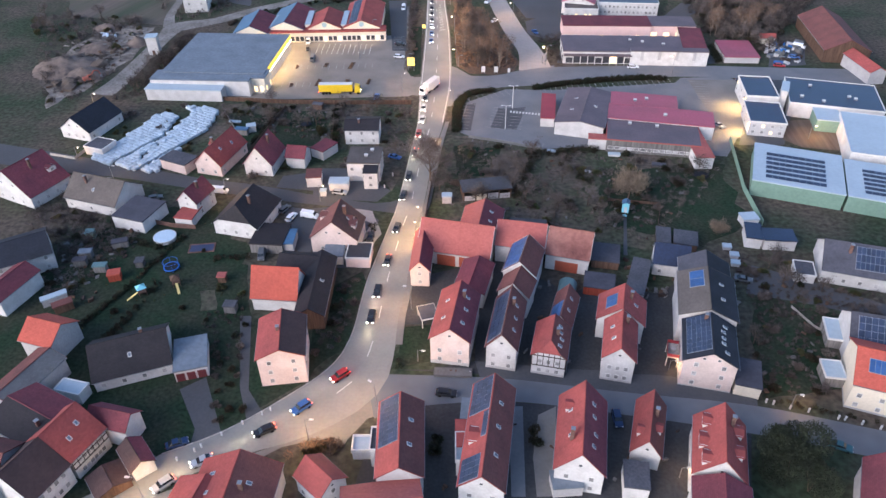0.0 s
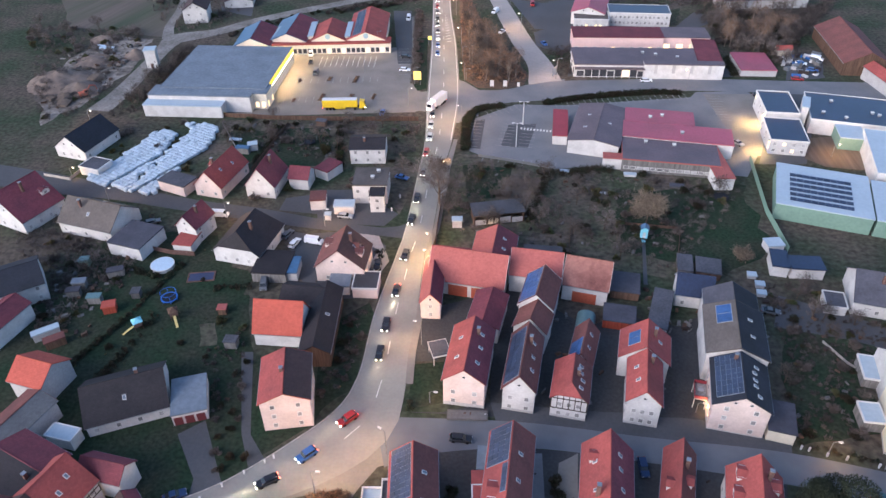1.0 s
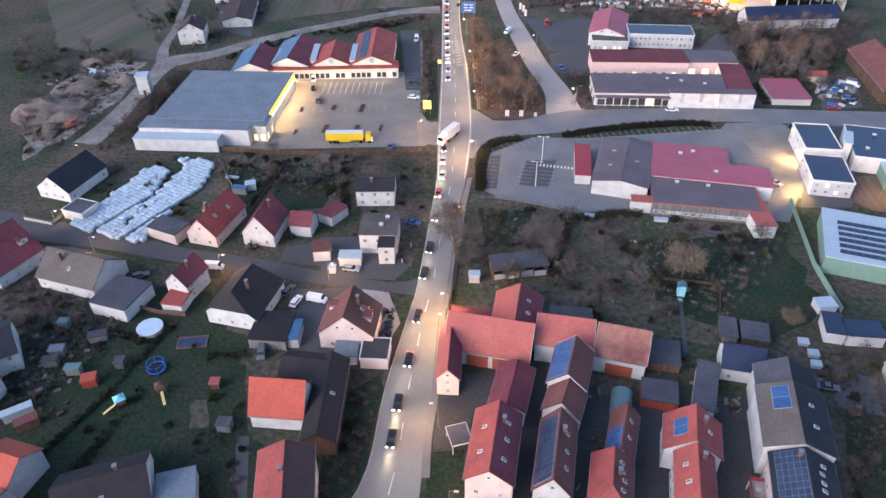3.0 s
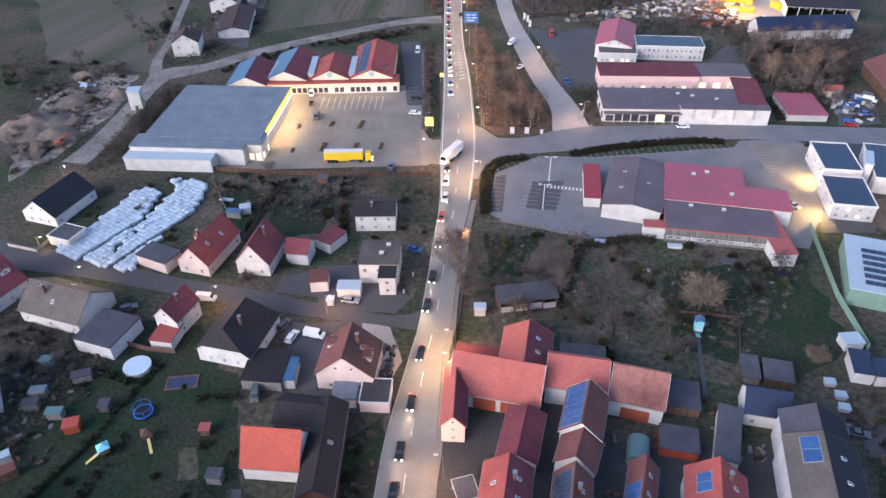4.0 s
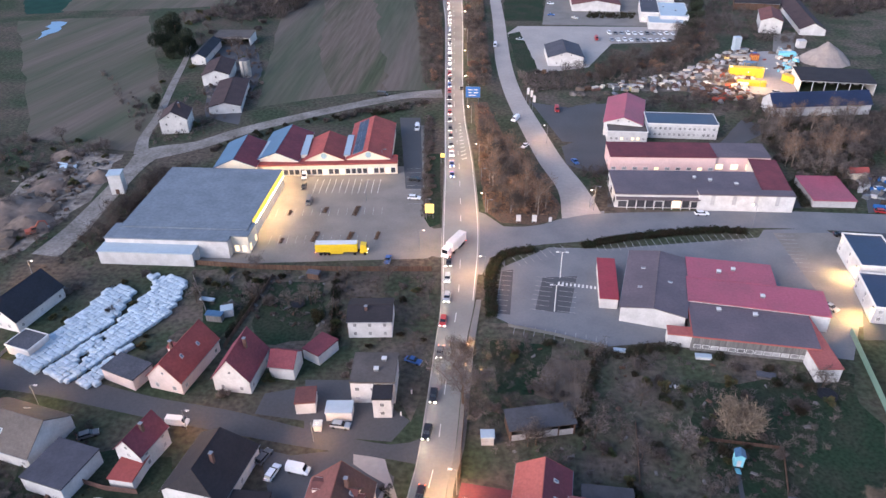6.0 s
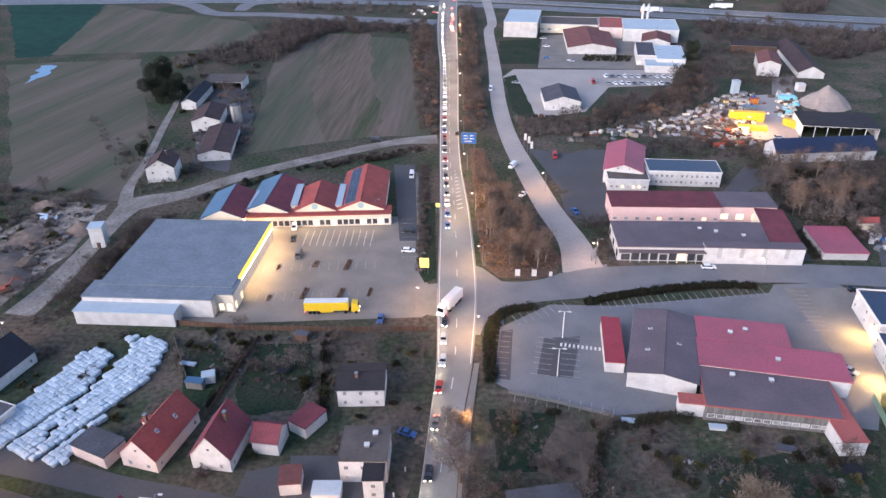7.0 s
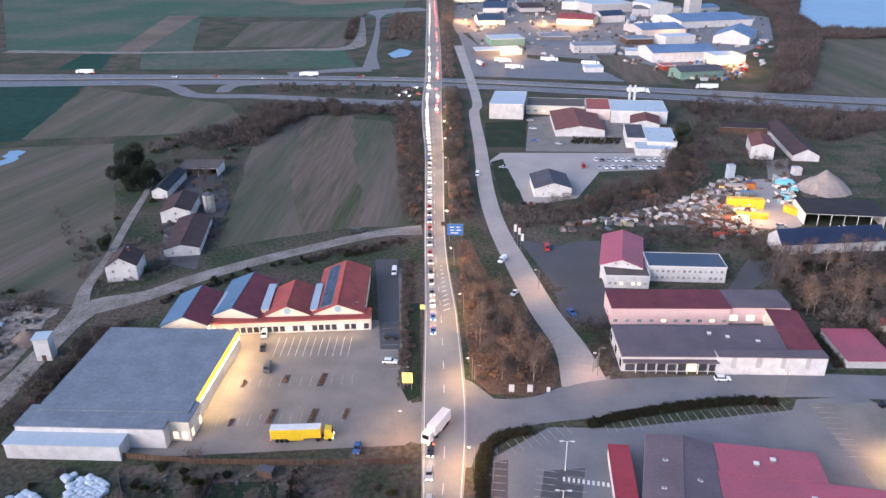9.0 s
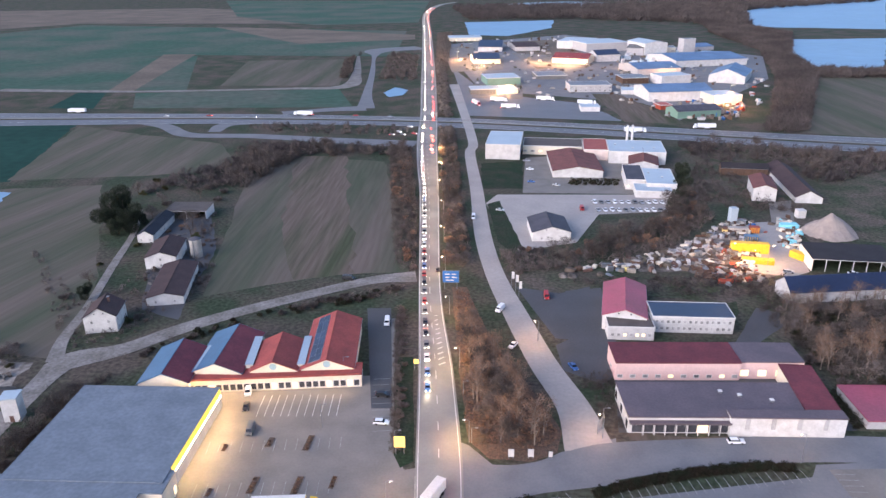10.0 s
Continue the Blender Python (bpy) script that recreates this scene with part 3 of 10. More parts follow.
def twig_mesh(rnd, tips, per, size, thin=0.03):
    verts, faces = [], []
    for p, d, ln in tips:
        for k in range(per):
            e = (d * 0.7 + Vector((rnd.gauss(0, 1), rnd.gauss(0, 1), rnd.gauss(0.25, 0.8)))).normalized()
            q = p + Vector((rnd.gauss(0, 1), rnd.gauss(0, 1), rnd.gauss(0, 0.8))) * size * 0.45
            s = e.cross(Vector((rnd.uniform(-1, 1), rnd.uniform(-1, 1), rnd.uniform(-1, 1)))).normalized() * thin * rnd.uniform(0.7, 1.5)
            i = len(verts)
            verts += [q - s, q + s, q + e * size * rnd.uniform(0.6, 1.3)]
            faces.append((i, i + 1, i + 2))
    return verts, faces


def raw_mesh(name, verts, faces):
    me = bpy.data.meshes.new(name)
    me.from_pydata([tuple(v) for v in verts], [], faces)
    return me


def make_tree(name, seed, height, spread, per, size, trunk_mat, twig_mat, label, thin=0.04, lean=0.9, depth=2):
    rnd = random.Random(seed)
    t = thing(name, 0, 0, 0, label, "tree", "bare trees")
    bm, tips = bmesh.new(), []
    tube(bm, [(0, 0, -0.1), (0.05, 0, height * 0.18), (0.1, 0.08, height * 0.38), (0.0, 0.1, height * 0.62)], height * 0.022, height * 0.012, 7)
    for k in range(9):
        z = height * rnd.uniform(0.2, 0.6)
        a = k * 2.4 + rnd.uniform(-0.4, 0.4)
        limb(bm, rnd, (0.05, 0.05, z), (math.cos(a) * spread, math.sin(a) * spread, lean), height * rnd.uniform(0.26, 0.36), height * 0.009, depth, tips)
    part("trunk", bm, trunk_mat, t)
    part("crown", raw_mesh("crown", *twig_mesh(rnd, tips, per, size, thin)), twig_mat, t)
    return t


def clump_points(rnd, n, r, h, lobes=5):
    """Points in an uneven crown made of lobes."""
    c = [(rnd.uniform(-0.55, 0.55) * r, rnd.uniform(-0.55, 0.55) * r, h * rnd.uniform(0.3, 0.72), rnd.uniform(0.4, 0.7)) for _ in range(lobes)]
    out = []
    for _ in range(n):
        x, y, z, s = rnd.choice(c)
        v = Vector((rnd.gauss(0, 1), rnd.gauss(0, 1), rnd.gauss(0, 1))).normalized() * rnd.uniform(0.55, 1.0) * s
        out.append(Vector((x + v.x * r, y + v.y * r, max(0.05, z + v.z * h * 0.5))))
    return out


def make_bush(name, seed, r, h, n, size, material, label, leafy=False, category="bush", stems=5):
    rnd = random.Random(seed)
    b = thing(name, 0, 0, 0, label, category, "garden bushes")
    bm = bmesh.new()
    for k in range(stems):
        a = rnd.uniform(0, 6.28)
        tube(bm, [(0, 0, -0.05), (math.cos(a) * r * 0.25, math.sin(a) * r * 0.25, h * 0.35), (math.cos(a) * r * 0.6, math.sin(a) * r * 0.6, h * 0.75)], 0.07, 0.02, 4)
    part("stem", bm, BARK, b)
    verts, faces = [], []
    for p in clump_points(rnd, n, r, h):
        e = Vector((p.x, p.y, p.z - h * 0.2)).normalized() + Vector((rnd.gauss(0, 0.5), rnd.gauss(0, 0.5), rnd.gauss(0.2, 0.5)))
        e.normalize()
        w = size * (0.32 if leafy else 0.085)
        s = e.cross(Vector((rnd.uniform(-1, 1), rnd.uniform(-1, 1), rnd.uniform(-1, 1)))).normalized() * w * rnd.uniform(0.7, 1.4)
        i = len(verts)
        if leafy:
            verts += [p - s, p + e * size * 0.5 - s * 0.2, p + e * size, p + s]
            faces.append((i, i + 1, i + 2, i + 3))
        else:
            verts += [p - e * size * 0.5 - s, p - e * size * 0.5 + s, p + e * size * rnd.uniform(0.5, 1.1)]
            faces.append((i, i + 1, i + 2))
    part("crown", raw_mesh("crown", verts, faces), material, b)
    return b


def scrub(name, material, pts, label, density, h, size, seed, thin=0.05, leafy=False, category="scrub", clipped=False):
    """Undergrowth nobody could count: twigs in clumps over a polygon, as one object."""
    rng = np.random.default_rng(seed)
    poly = np.array(pts, float)
    lo, hi = poly.min(0), poly.max(0)
    nx = np.roll(poly, -1, 0)
    area = abs(np.sum(poly[:, 0] * nx[:, 1] - nx[:, 0] * poly[:, 1])) / 2
    k = int(area * density)

    def inside(q):
        odd = np.zeros(len(q), bool)
        for a, b in zip(poly, nx):
            hit = ((a[1] > q[:, 1]) != (b[1] > q[:, 1])) & (q[:, 0] < (b[0] - a[0]) * (q[:, 1] - a[1]) / (b[1] - a[1] + 1e-9) + a[0])
            odd ^= hit
        return odd
    cand = rng.uniform(lo, hi, (int(k * (hi - lo).prod() / max(area, 1) * 1.2) + 20, 2))
    c = cand[inside(cand)][:k]
    if len(c) < 6000 and not clipped:
        c = np.array([q for q in c if free(q[0], q[1], 0.3)])
    hh = h * rng.uniform(0.35, 1.15, len(c))
    per = 46 if not leafy else 40
    base = np.repeat(np.column_stack([c, np.zeros(len(c))]), per, 0)
    H = np.repeat(hh, per)
    v = rng.normal(size=(len(base), 3))
    v /= np.linalg.norm(v, axis=1)[:, None]
    v *= rng.uniform(0.5, 1.0, len(base))[:, None]
    p = base + v * np.column_stack([H * 0.5, H * 0.5, H * 0.5])
    p[:, 2] = np.maximum(p[:, 2] + H * 0.5, 0.03)
    e = v * 0.7 + rng.normal(size=v.shape) * 0.45 + np.array((0, 0, 0.35))
    e /= np.linalg.norm(e, axis=1)[:, None]
    s = np.cross(e, rng.normal(size=v.shape))
    s /= np.linalg.norm(s, axis=1)[:, None]
    s *= thin * rng.uniform(0.6, 1.5, len(s))[:, None]
    ln = (size * rng.uniform(0.5, 1.3, len(s)))[:, None]
    verts = np.stack([p - s, p + s, p + e * ln], 1).reshape(-1, 3)
    faces = np.arange(len(verts)).reshape(-1, 3)
    me = bpy.data.meshes.new(name)
    me.from_pydata(verts.tolist(), [], faces.tolist())
    ob = part(name, me, material)
    return tagged(ob, label, category, kind="stuff")


def strip(pts, width):
    """The outline of a band along pts."""
    line = glide(pts, 2.0)
    left, right = [], []
    for a, b in zip(line, line[1:]):
        d = (b - a) / np.linalg.norm(b - a)
        left.append((float(a[0] - d[1] * width / 2), float(a[1] + d[0] * width / 2)))
        right.append((float(a[0] + d[1] * width / 2), float(a[1] - d[0] * width / 2)))
    return left + right[::-1]


# ---- vehicles ----
PAINTS = {
    "black": mat("black_car_paint", (0.015, 0.016, 0.02), 0.3, 0.1), "grey": mat("grey_car_paint", (0.10, 0.105, 0.115), 0.35, 0.1),
    "silver": mat("silver_car_paint", (0.38, 0.40, 0.43), 0.35, 0.08, metal=0.3), "white": mat("white_car_paint", (0.72, 0.73, 0.75), 0.4, 0.05),
    "red": mat("red_car_paint", (0.33, 0.02, 0.02), 0.35, 0.1), "blue": mat("blue_car_paint", (0.03, 0.10, 0.30), 0.35, 0.1),
    "navy": mat("navy_car_paint", (0.012, 0.03, 0.09), 0.35, 0.1), "teal": mat("teal_car_paint", (0.03, 0.10, 0.12), 0.35, 0.1), "yellow": mat("yellow_lorry_paint", (0.75, 0.50, 0.02), 0.45, 0.08),
}
CAR_SHAPES = {  # side outlines: lower body, then the glasshouse
    "saloon": (4.5, 1.8, [(-2.25, 0.35), (-2.25, 0.72), (-2.1, 0.82), (-1.0, 0.95), (1.45, 0.98), (2.2, 0.9), (2.25, 0.4)], [(-1.0, 0.93), (-0.35, 1.38), (0.85, 1.42), (1.75, 0.96)]),
    "estate": (4.6, 1.82, [(-2.3, 0.35), (-2.3, 0.75), (-2.15, 0.86), (-1.1, 0.98), (2.2, 1.0), (2.3, 0.7), (2.3, 0.4)], [(-1.1, 0.96), (-0.45, 1.44), (1.7, 1.46), (2.2, 0.98)]),
    "suv": (4.5, 1.88, [(-2.25, 0.4), (-2.25, 0.85), (-2.1, 0.98), (-1.1, 1.08), (2.15, 1.1), (2.25, 0.8), (2.25, 0.45)], [(-1.1, 1.05), (-0.55, 1.62), (1.65, 1.66), (2.15, 1.08)]),
    "van": (5.2, 2.0, [(-2.6, 0.35), (-2.6, 0.95), (-2.35, 1.1), (-1.9, 1.2), (2.6, 1.25), (2.6, 0.4)], [(-1.95, 1.18), (-1.4, 2.0), (2.5, 2.05), (2.58, 1.22)]),
}


def lofted(outline, half, tuck):
    """A solid from a side outline (y, z): both flanks drawn in by tuck at the top."""
    bm = bmesh.new()
    zs = [p[1] for p in outline]
    lo, hi = min(zs), max(zs)
    rings = []
    for s in (-1, 1):
        rings.append([bm.verts.new((s * (half - tuck * (z - lo) / (hi - lo)), y, z)) for y, z in outline])
    bm.faces.new(rings[0]), bm.faces.new(rings[1][::-1])
    n = len(outline)
    for i in range(n):
        bm.faces.new((rings[0][i], rings[1][i], rings[1][(i + 1) % n], rings[0][(i + 1) % n]))
    bmesh.ops.recalc_face_normals(bm, faces=bm.faces)
    bmesh.ops.bevel(bm, geom=bm.edges[:], offset=0.05, segments=1, affect="EDGES")
    return bm


def wheel_mesh():
    bm = bmesh.new()
    bmesh.ops.create_cone(bm, cap_ends=True, segments=12, radius1=0.33, radius2=0.33, depth=0.22, matrix=pose(0, 0, 0, 0, 90, 0))
    return bm


CARS = {}


def car(shape, paint, x, y, rot, lights=True, label="", group="cars in the queue", z=0.17, name=None):
    """A car that faces local -y."""
    key = (shape, paint, lights)
    m = pose(x, y, z, 0, 0, rot)
    text = label or "%s %s with %s" % (paint, {"suv": "off-road car", "saloon": "saloon car", "estate": "estate car", "van": "panel van"}[shape], "headlamps on, queueing on the road" if lights else "lamps off, parked")
    if key in CARS:
        return tagged(copy_thing(CARS[key], m), text, "van" if shape == "van" else "car", group)
    ln, wd, low, high = CAR_SHAPES[shape]
    c = thing("van" if shape == "van" else "car", 0, 0, 0, text, "van" if shape == "van" else "car", group)
    part("body", lofted(low, wd / 2, 0.08), PAINTS[paint], c)
    part("glasshouse", lofted(high, wd / 2 - 0.09, 0.16), CARGLASS if shape != "van" else PAINTS[paint], c)
    y0, y1, zt = high[1][0], high[2][0], high[2][1]
    part("roof_panel", boxed(-wd / 2 + 0.22, wd / 2 - 0.22, y0 + 0.02, y1, zt - 0.06, zt + 0.03, bevel=0.02), PAINTS[paint], c)
    if shape == "van":
        bm = bmesh.new()
        poly_solid(bm, [(-0.8, -1.97, 1.25), (0.8, -1.97, 1.25), (0.72, -1.5, 1.93), (-0.72, -1.5, 1.93)], (0, 0.05, -0.02))
        part("windscreen", bm, CARGLASS, c)
    for sx in (-1, 1):
        for wy in (-ln * 0.31, ln * 0.3):
            w = part("wheel", shared("wheel", wheel_mesh), RUBBER, c, m=pose(sx * (wd / 2 - 0.12), wy, 0.33))
        part("headlamp", shared("head_on" if lights else "head_off", lambda: boxed(-0.16, 0.16, -0.06, 0.06, -0.09, 0.09, bevel=0.03)), HEAD if lights else HEADOFF, c, m=pose(sx * (wd / 2 - 0.3), low[1][0] - 0.01, 0.68))
        part("tail_lamp", shared("tail_on" if lights else "tail_off", lambda: boxed(-0.15, 0.15, -0.05, 0.05, -0.09, 0.09, bevel=0.03)), TAIL if lights else TAILOFF, c, m=pose(sx * (wd / 2 - 0.28), low[-1][0] + 0.0, 0.8))
    CARS[key] = c
    c.matrix_basis = m
    return c


def lorry(x, y, rot, paint, trailer_paint, label, name="lorry", trailer=13.6, lights=True, z=0.17):
    """An articulated lorry that faces local -y; the origin is in the middle of its trailer."""
    c = thing(name, x, y, rot, label, "lorry", z=z)
    h = trailer / 2
    part("trailer_box", boxed(-1.27, 1.27, -h, h, 1.15, 3.95, bevel=0.05), PAINTS[trailer_paint], c)
    part("trailer_roof", boxed(-1.22, 1.22, -h + 0.05, h - 0.05, 3.94, 4.0), MATS["pale_trim"], c)
    part("chassis", boxed(-0.5, 0.5, -h - 1.0, h - 0.3, 0.7, 1.12), RUBBER, c)
    cab = part("cab", lofted([(-h - 3.0, 0.5), (-h - 3.0, 1.9), (-h - 2.7, 3.3), (-h - 1.0, 3.6), (-h - 0.7, 0.6)], 1.24, 0.12), PAINTS[paint], c)
    bm = bmesh.new()
    poly_solid(bm, [(-1.0, -h - 3.03, 1.95), (1.0, -h - 3.03, 1.95), (0.95, -h - 2.77, 3.1), (-0.95, -h - 2.77, 3.1)], (0, 0.06, 0))
    part("windscreen", bm, CARGLASS, cab)
    part("skirt", boxed(-1.2, 1.2, -h * 0.3, h * 0.35, 0.5, 1.1), PAINTS[trailer_paint], c)
    for sx in (-1, 1):
        for wy in (-h - 2.2, -h + 0.9, h - 4.2, h - 2.9, h - 1.6):
            part("wheel", shared("wheel", wheel_mesh), RUBBER, c, m=pose(sx * 1.12, wy, 0.5) @ Matrix.Scale(1.5, 4))
        part("headlamp", shared("head_on", lambda: boxed(-0.16, 0.16, -0.06, 0.06, -0.09, 0.09, bevel=0.03)), HEAD, cab, m=pose(sx * 0.95, -h - 3.02, 0.9))
        part("tail_lamp", shared("tail_on", lambda: boxed(-0.15, 0.15, -0.05, 0.05, -0.09, 0.09, bevel=0.03)), TAIL, c, m=pose(sx * 1.0, h + 0.03, 0.95))
    return c


# ---- street furniture ----
def street_lamp(x, y, rot, height=7.0, lit=False, label="", power=0.0, double=False):
    s = thing("street_lamp", x, y, rot, label or ("tall galvanised street lamp with a warm light on" if lit else "tall galvanised street lamp, unlit"), "street lamp", "street lamps")
    pale = TRIM if double else STEEL
    part("pole", tubed([(0, 0, 0), (0, 0, height * 0.6), (0, 0, height)], 0.16 if double else 0.1, 0.11 if double else 0.06, 8), pale, s)
    for k in ((-1, 1) if double else (1,)):
        part("arm", tubed([(0, 0, height - 0.1), (k * 0.5, 0, height + 0.1), (k * 1.2, 0, height + 0.1)], 0.06, 0.05, 6), pale, s)
        hd = part("lamp_head", boxed(-0.45, 0.45, -0.22, 0.22, -0.09, 0.09, bevel=0.04), pale if not lit else TRIM, s, m=pose(k * 1.35, 0, height + 0.08))
        if lit:
            part("bulb", ball(0.2, 2), BULB, hd, m=pose(0, 0, -0.12) @ Matrix.Diagonal((1.4, 0.8, 0.7, 1)))
    if lit and power:
        lp = new("street_light", bpy.data.lights.new("street_light", "POINT"))
        lp.data.energy, lp.data.color, lp.data.shadow_soft_size = power, (1.0, 0.52, 0.2), 0.25
        lp.matrix_world = Matrix.Translation(s.matrix_basis @ Vector((1.35, 0, height - 0.5)))
    return s


def post(x, y, h=0.9, label="white stone bollard beside the road", group="stone bollards"):
    p = thing("bollard", x, y, 0, label, "bollard", group)
    part("shaft", shared("bollard_shaft", lambda: boxed(-0.16, 0.16, -0.16, 0.16, 0, 1.1, bevel=0.04)), WALL["white"], p)
    part("cap", shared("bollard_cap", lambda: boxed(-0.19, 0.19, -0.19, 0.19, 1.1, 1.2, bevel=0.03)), WALL["white"], p)
    return p


def fence(name, pts, h, material, label, category="fence", gap=2.5, solid=True, thick=0.08):
    """A fence or garden wall along pts with its posts."""
    f = thing(name, pts[0][0], pts[0][1], 0, label, category, kind="structure")
    o = Vector((*pts[0], 0))
    for a, b in zip(pts, pts[1:]):
        a, b = Vector((*a, 0)) - o, Vector((*b, 0)) - o
        d = b - a
        m = Matrix.Translation(a) @ pose(0, 0, 0, 0, 0, math.degrees(math.atan2(d.y, d.x)))
        n = max(1, int(d.length / gap))
        for i in range(n):
            u0, u1 = d.length * i / n, d.length * (i + 1) / n
            part("panel", boxed(u0 + 0.03, u1 - 0.03, -thick / 2, thick / 2, 0.04 if solid else h - 0.12, h - 0.03), material, f, m=m)
            part("post", boxed(u0 - 0.06, u0 + 0.06, -0.06, 0.06, 0, h), material, f, m=m)
    return f




# ---- small things ----
SIGNBLUE = mat("blue_sign_face", (0.012, 0.11, 0.34), 0.5, 0.05)
SIGNYELLOW = mat("yellow_sign_face", (0.85, 0.6, 0.12), 0.4, 0.05, emit=(1.0, 0.66, 0.10), power=0.55)
POOLCOVER = mat("pale_pool_cover", (0.50, 0.60, 0.70), 0.4, 0.1)
BLUEPLASTIC = mat("blue_plastic", (0.03, 0.14, 0.50), 0.4, 0.1)
CYAN = mat("pale_cyan_plastic", (0.25, 0.60, 0.68), 0.5, 0.1)
YELLOWPLASTIC = mat("pale_yellow_plastic", (0.70, 0.55, 0.20), 0.5, 0.1)
MESHNET = mat("dark_mesh", (0.02, 0.022, 0.03), 0.8, 0.2)


def queue_car(shape, paint, x, y, rot, lamp):
    c = car(shape, paint, x, y, rot, True)
    if lamp:
        d = c.matrix_basis.to_3x3() @ Vector((0, -1, 0))
        sp = new("headlight", bpy.data.lights.new("headlight", "SPOT"))
        sp.data.energy, sp.data.color, sp.data.spot_size, sp.data.spot_blend, sp.data.shadow_soft_size = BEAM, (1.0, 0.82, 0.5), radians(58), 1.0, 0.3
        e = Vector((x, y, 0.8)) + d * 2.45
        sp.matrix_world = look(e, e + d * 20 - Vector((0, 0, 0.6)))
    return c


def queue_along(rows, y0, y1):
    """Cars waiting nose to tail in the oncoming lane, and some driving off in the other."""
    rnd = random.Random(4)
    paints = ("black", "grey", "silver", "white", "black", "grey", "blue", "silver", "red", "black")
    line = glide(rows, 1.0)
    near, far = 0.0, []
    for i in range(1, len(line) - 1):
        p, d = line[i], line[i + 1][:2] - line[i - 1][:2]
        if not y0 < p[1] < y1:
            continue
        step = float(np.linalg.norm(line[i][:2] - line[i - 1][:2]))
        near += step
        if near > 7.4:
            near = rnd.uniform(-1.2, 0.3)
            d = d / np.linalg.norm(d)
            n = np.array((d[1], -d[0]))
            rot = math.degrees(math.atan2(-d[0], d[1]))
            q = p[:2] - n * p[2] * 0.24
            args = (rnd.choice(("saloon", "estate", "suv", "estate", "van")), rnd.choice(paints), float(q[0]), float(q[1]), rot)
            if p[1] < 560:
                queue_car(*args, rnd.random() < 0.75)
            elif p[1] < 620:
                car(*args, True)
            elif rnd.random() < 0.8:
                far.append((args[2], args[3], rot))
            if p[1] > 600 and rnd.random() < 0.55:
                q = p[:2] + n * p[2] * rnd.uniform(0.2, 0.3) + d * rnd.uniform(-3, 3)
                far.append((float(q[0]), float(q[1]), rot + 180))
    body, head, tail = bmesh.new(), bmesh.new(), bmesh.new()
    for x, y, rot in far[::6]:
        d = pose(0, 0, 0, 0, 0, rot).to_3x3() @ Vector((0, -1, 0))
        sp = new("headlight", bpy.data.lights.new("headlight", "SPOT"))
        sp.data.energy, sp.data.color, sp.data.spot_size, sp.data.spot_blend, sp.data.shadow_soft_size = BEAM * 8, (1.0, 0.8, 0.5), radians(70), 1.0, 0.3
        e = Vector((x, y, 0.9)) + d * 2.6
        sp.matrix_world = look(e, e + d * 14 - Vector((0, 0, 0.9)))
    for x, y, rot in far:
        m = pose(x, y, 0.17, 0, 0, rot)
        for bm, boxes in ((body, ((-0.9, 0.9, -2.2, 2.2, 0.35, 0.95), (-0.75, 0.75, -1.0, 1.6, 0.95, 1.45))), (head, ((-0.75, -0.45, -2.26, -2.2, 0.55, 0.75), (0.45, 0.75, -2.26, -2.2, 0.55, 0.75))), (tail, ((-0.8, -0.45, 2.2, 2.26, 0.65, 0.9), (0.45, 0.8, 2.2, 2.26, 0.65, 0.9)))):
            for b in boxes:
                bmesh.ops.create_cube(bm, size=1.0, matrix=m @ Matrix.LocRotScale(((b[0] + b[1]) / 2, (b[2] + b[3]) / 2, (b[4] + b[5]) / 2), None, (b[1] - b[0], b[3] - b[2], b[5] - b[4])))
    jam = tagged(part("far_traffic", body, PAINTS["grey"]), "long far-off line of cars with lamps on", "traffic", kind="stuff")
    tagged(part("far_headlamps", head, HEADFAR, jam), kind="stuff")
    tagged(part("far_tail_lamps", tail, TAIL, jam), kind="stuff")


def lamps_along(rows, y0, y1, gap, power):
    """Lit street lamps along the far side of the trunk road."""
    near = gap
    line = glide(rows, 1.0)
    for a, b in zip(line, line[1:]):
        d = b[:2] - a[:2]
        near += float(np.linalg.norm(d))
        if y0 < a[1] < y1 and near > gap:
            near = 0.0
            n = np.array((d[1], -d[0])) / np.linalg.norm(d)
            p = a[:2] + n * (a[2] / 2 + 2.2)
            street_lamp(float(p[0]), float(p[1]), math.degrees(math.atan2(n[1], n[0])) + 180, height=7.5, lit=True, power=power)


def sign_board(x, y, rot, w, h, zb, material, label, name="sign_board"):
    s = thing(name, x, y, rot, label, "sign")
    part("face", boxed(-w / 2, w / 2, -0.08, 0.08, zb, zb + h, bevel=0.03), material, s)
    part("rim", boxed(-w / 2 - 0.06, w / 2 + 0.06, -0.04, 0.1, zb - 0.06, zb + h + 0.06), STEEL, s)
    for sx in (-1, 1):
        part("post", tubed([(sx * w * 0.38, 0.05, 0), (sx * w * 0.38, 0.05, zb * 0.6), (sx * w * 0.38, 0.05, zb + 0.1)], 0.09, 0.09, 6), STEEL, s)
    if material is SIGNBLUE:
        for i, (u, v, k) in enumerate(((-0.2, 0.72, 0.3), (0.2, 0.72, 0.28), (-0.2, 0.45, 0.26), (0.22, 0.45, 0.3), (-0.05, 0.2, 0.5))):
            part("text_bar", boxed(u * w - k * w / 2, u * w + k * w / 2, -0.1, -0.085, zb + v * h - 0.2, zb + v * h + 0.2), PAINT, s)
    return s


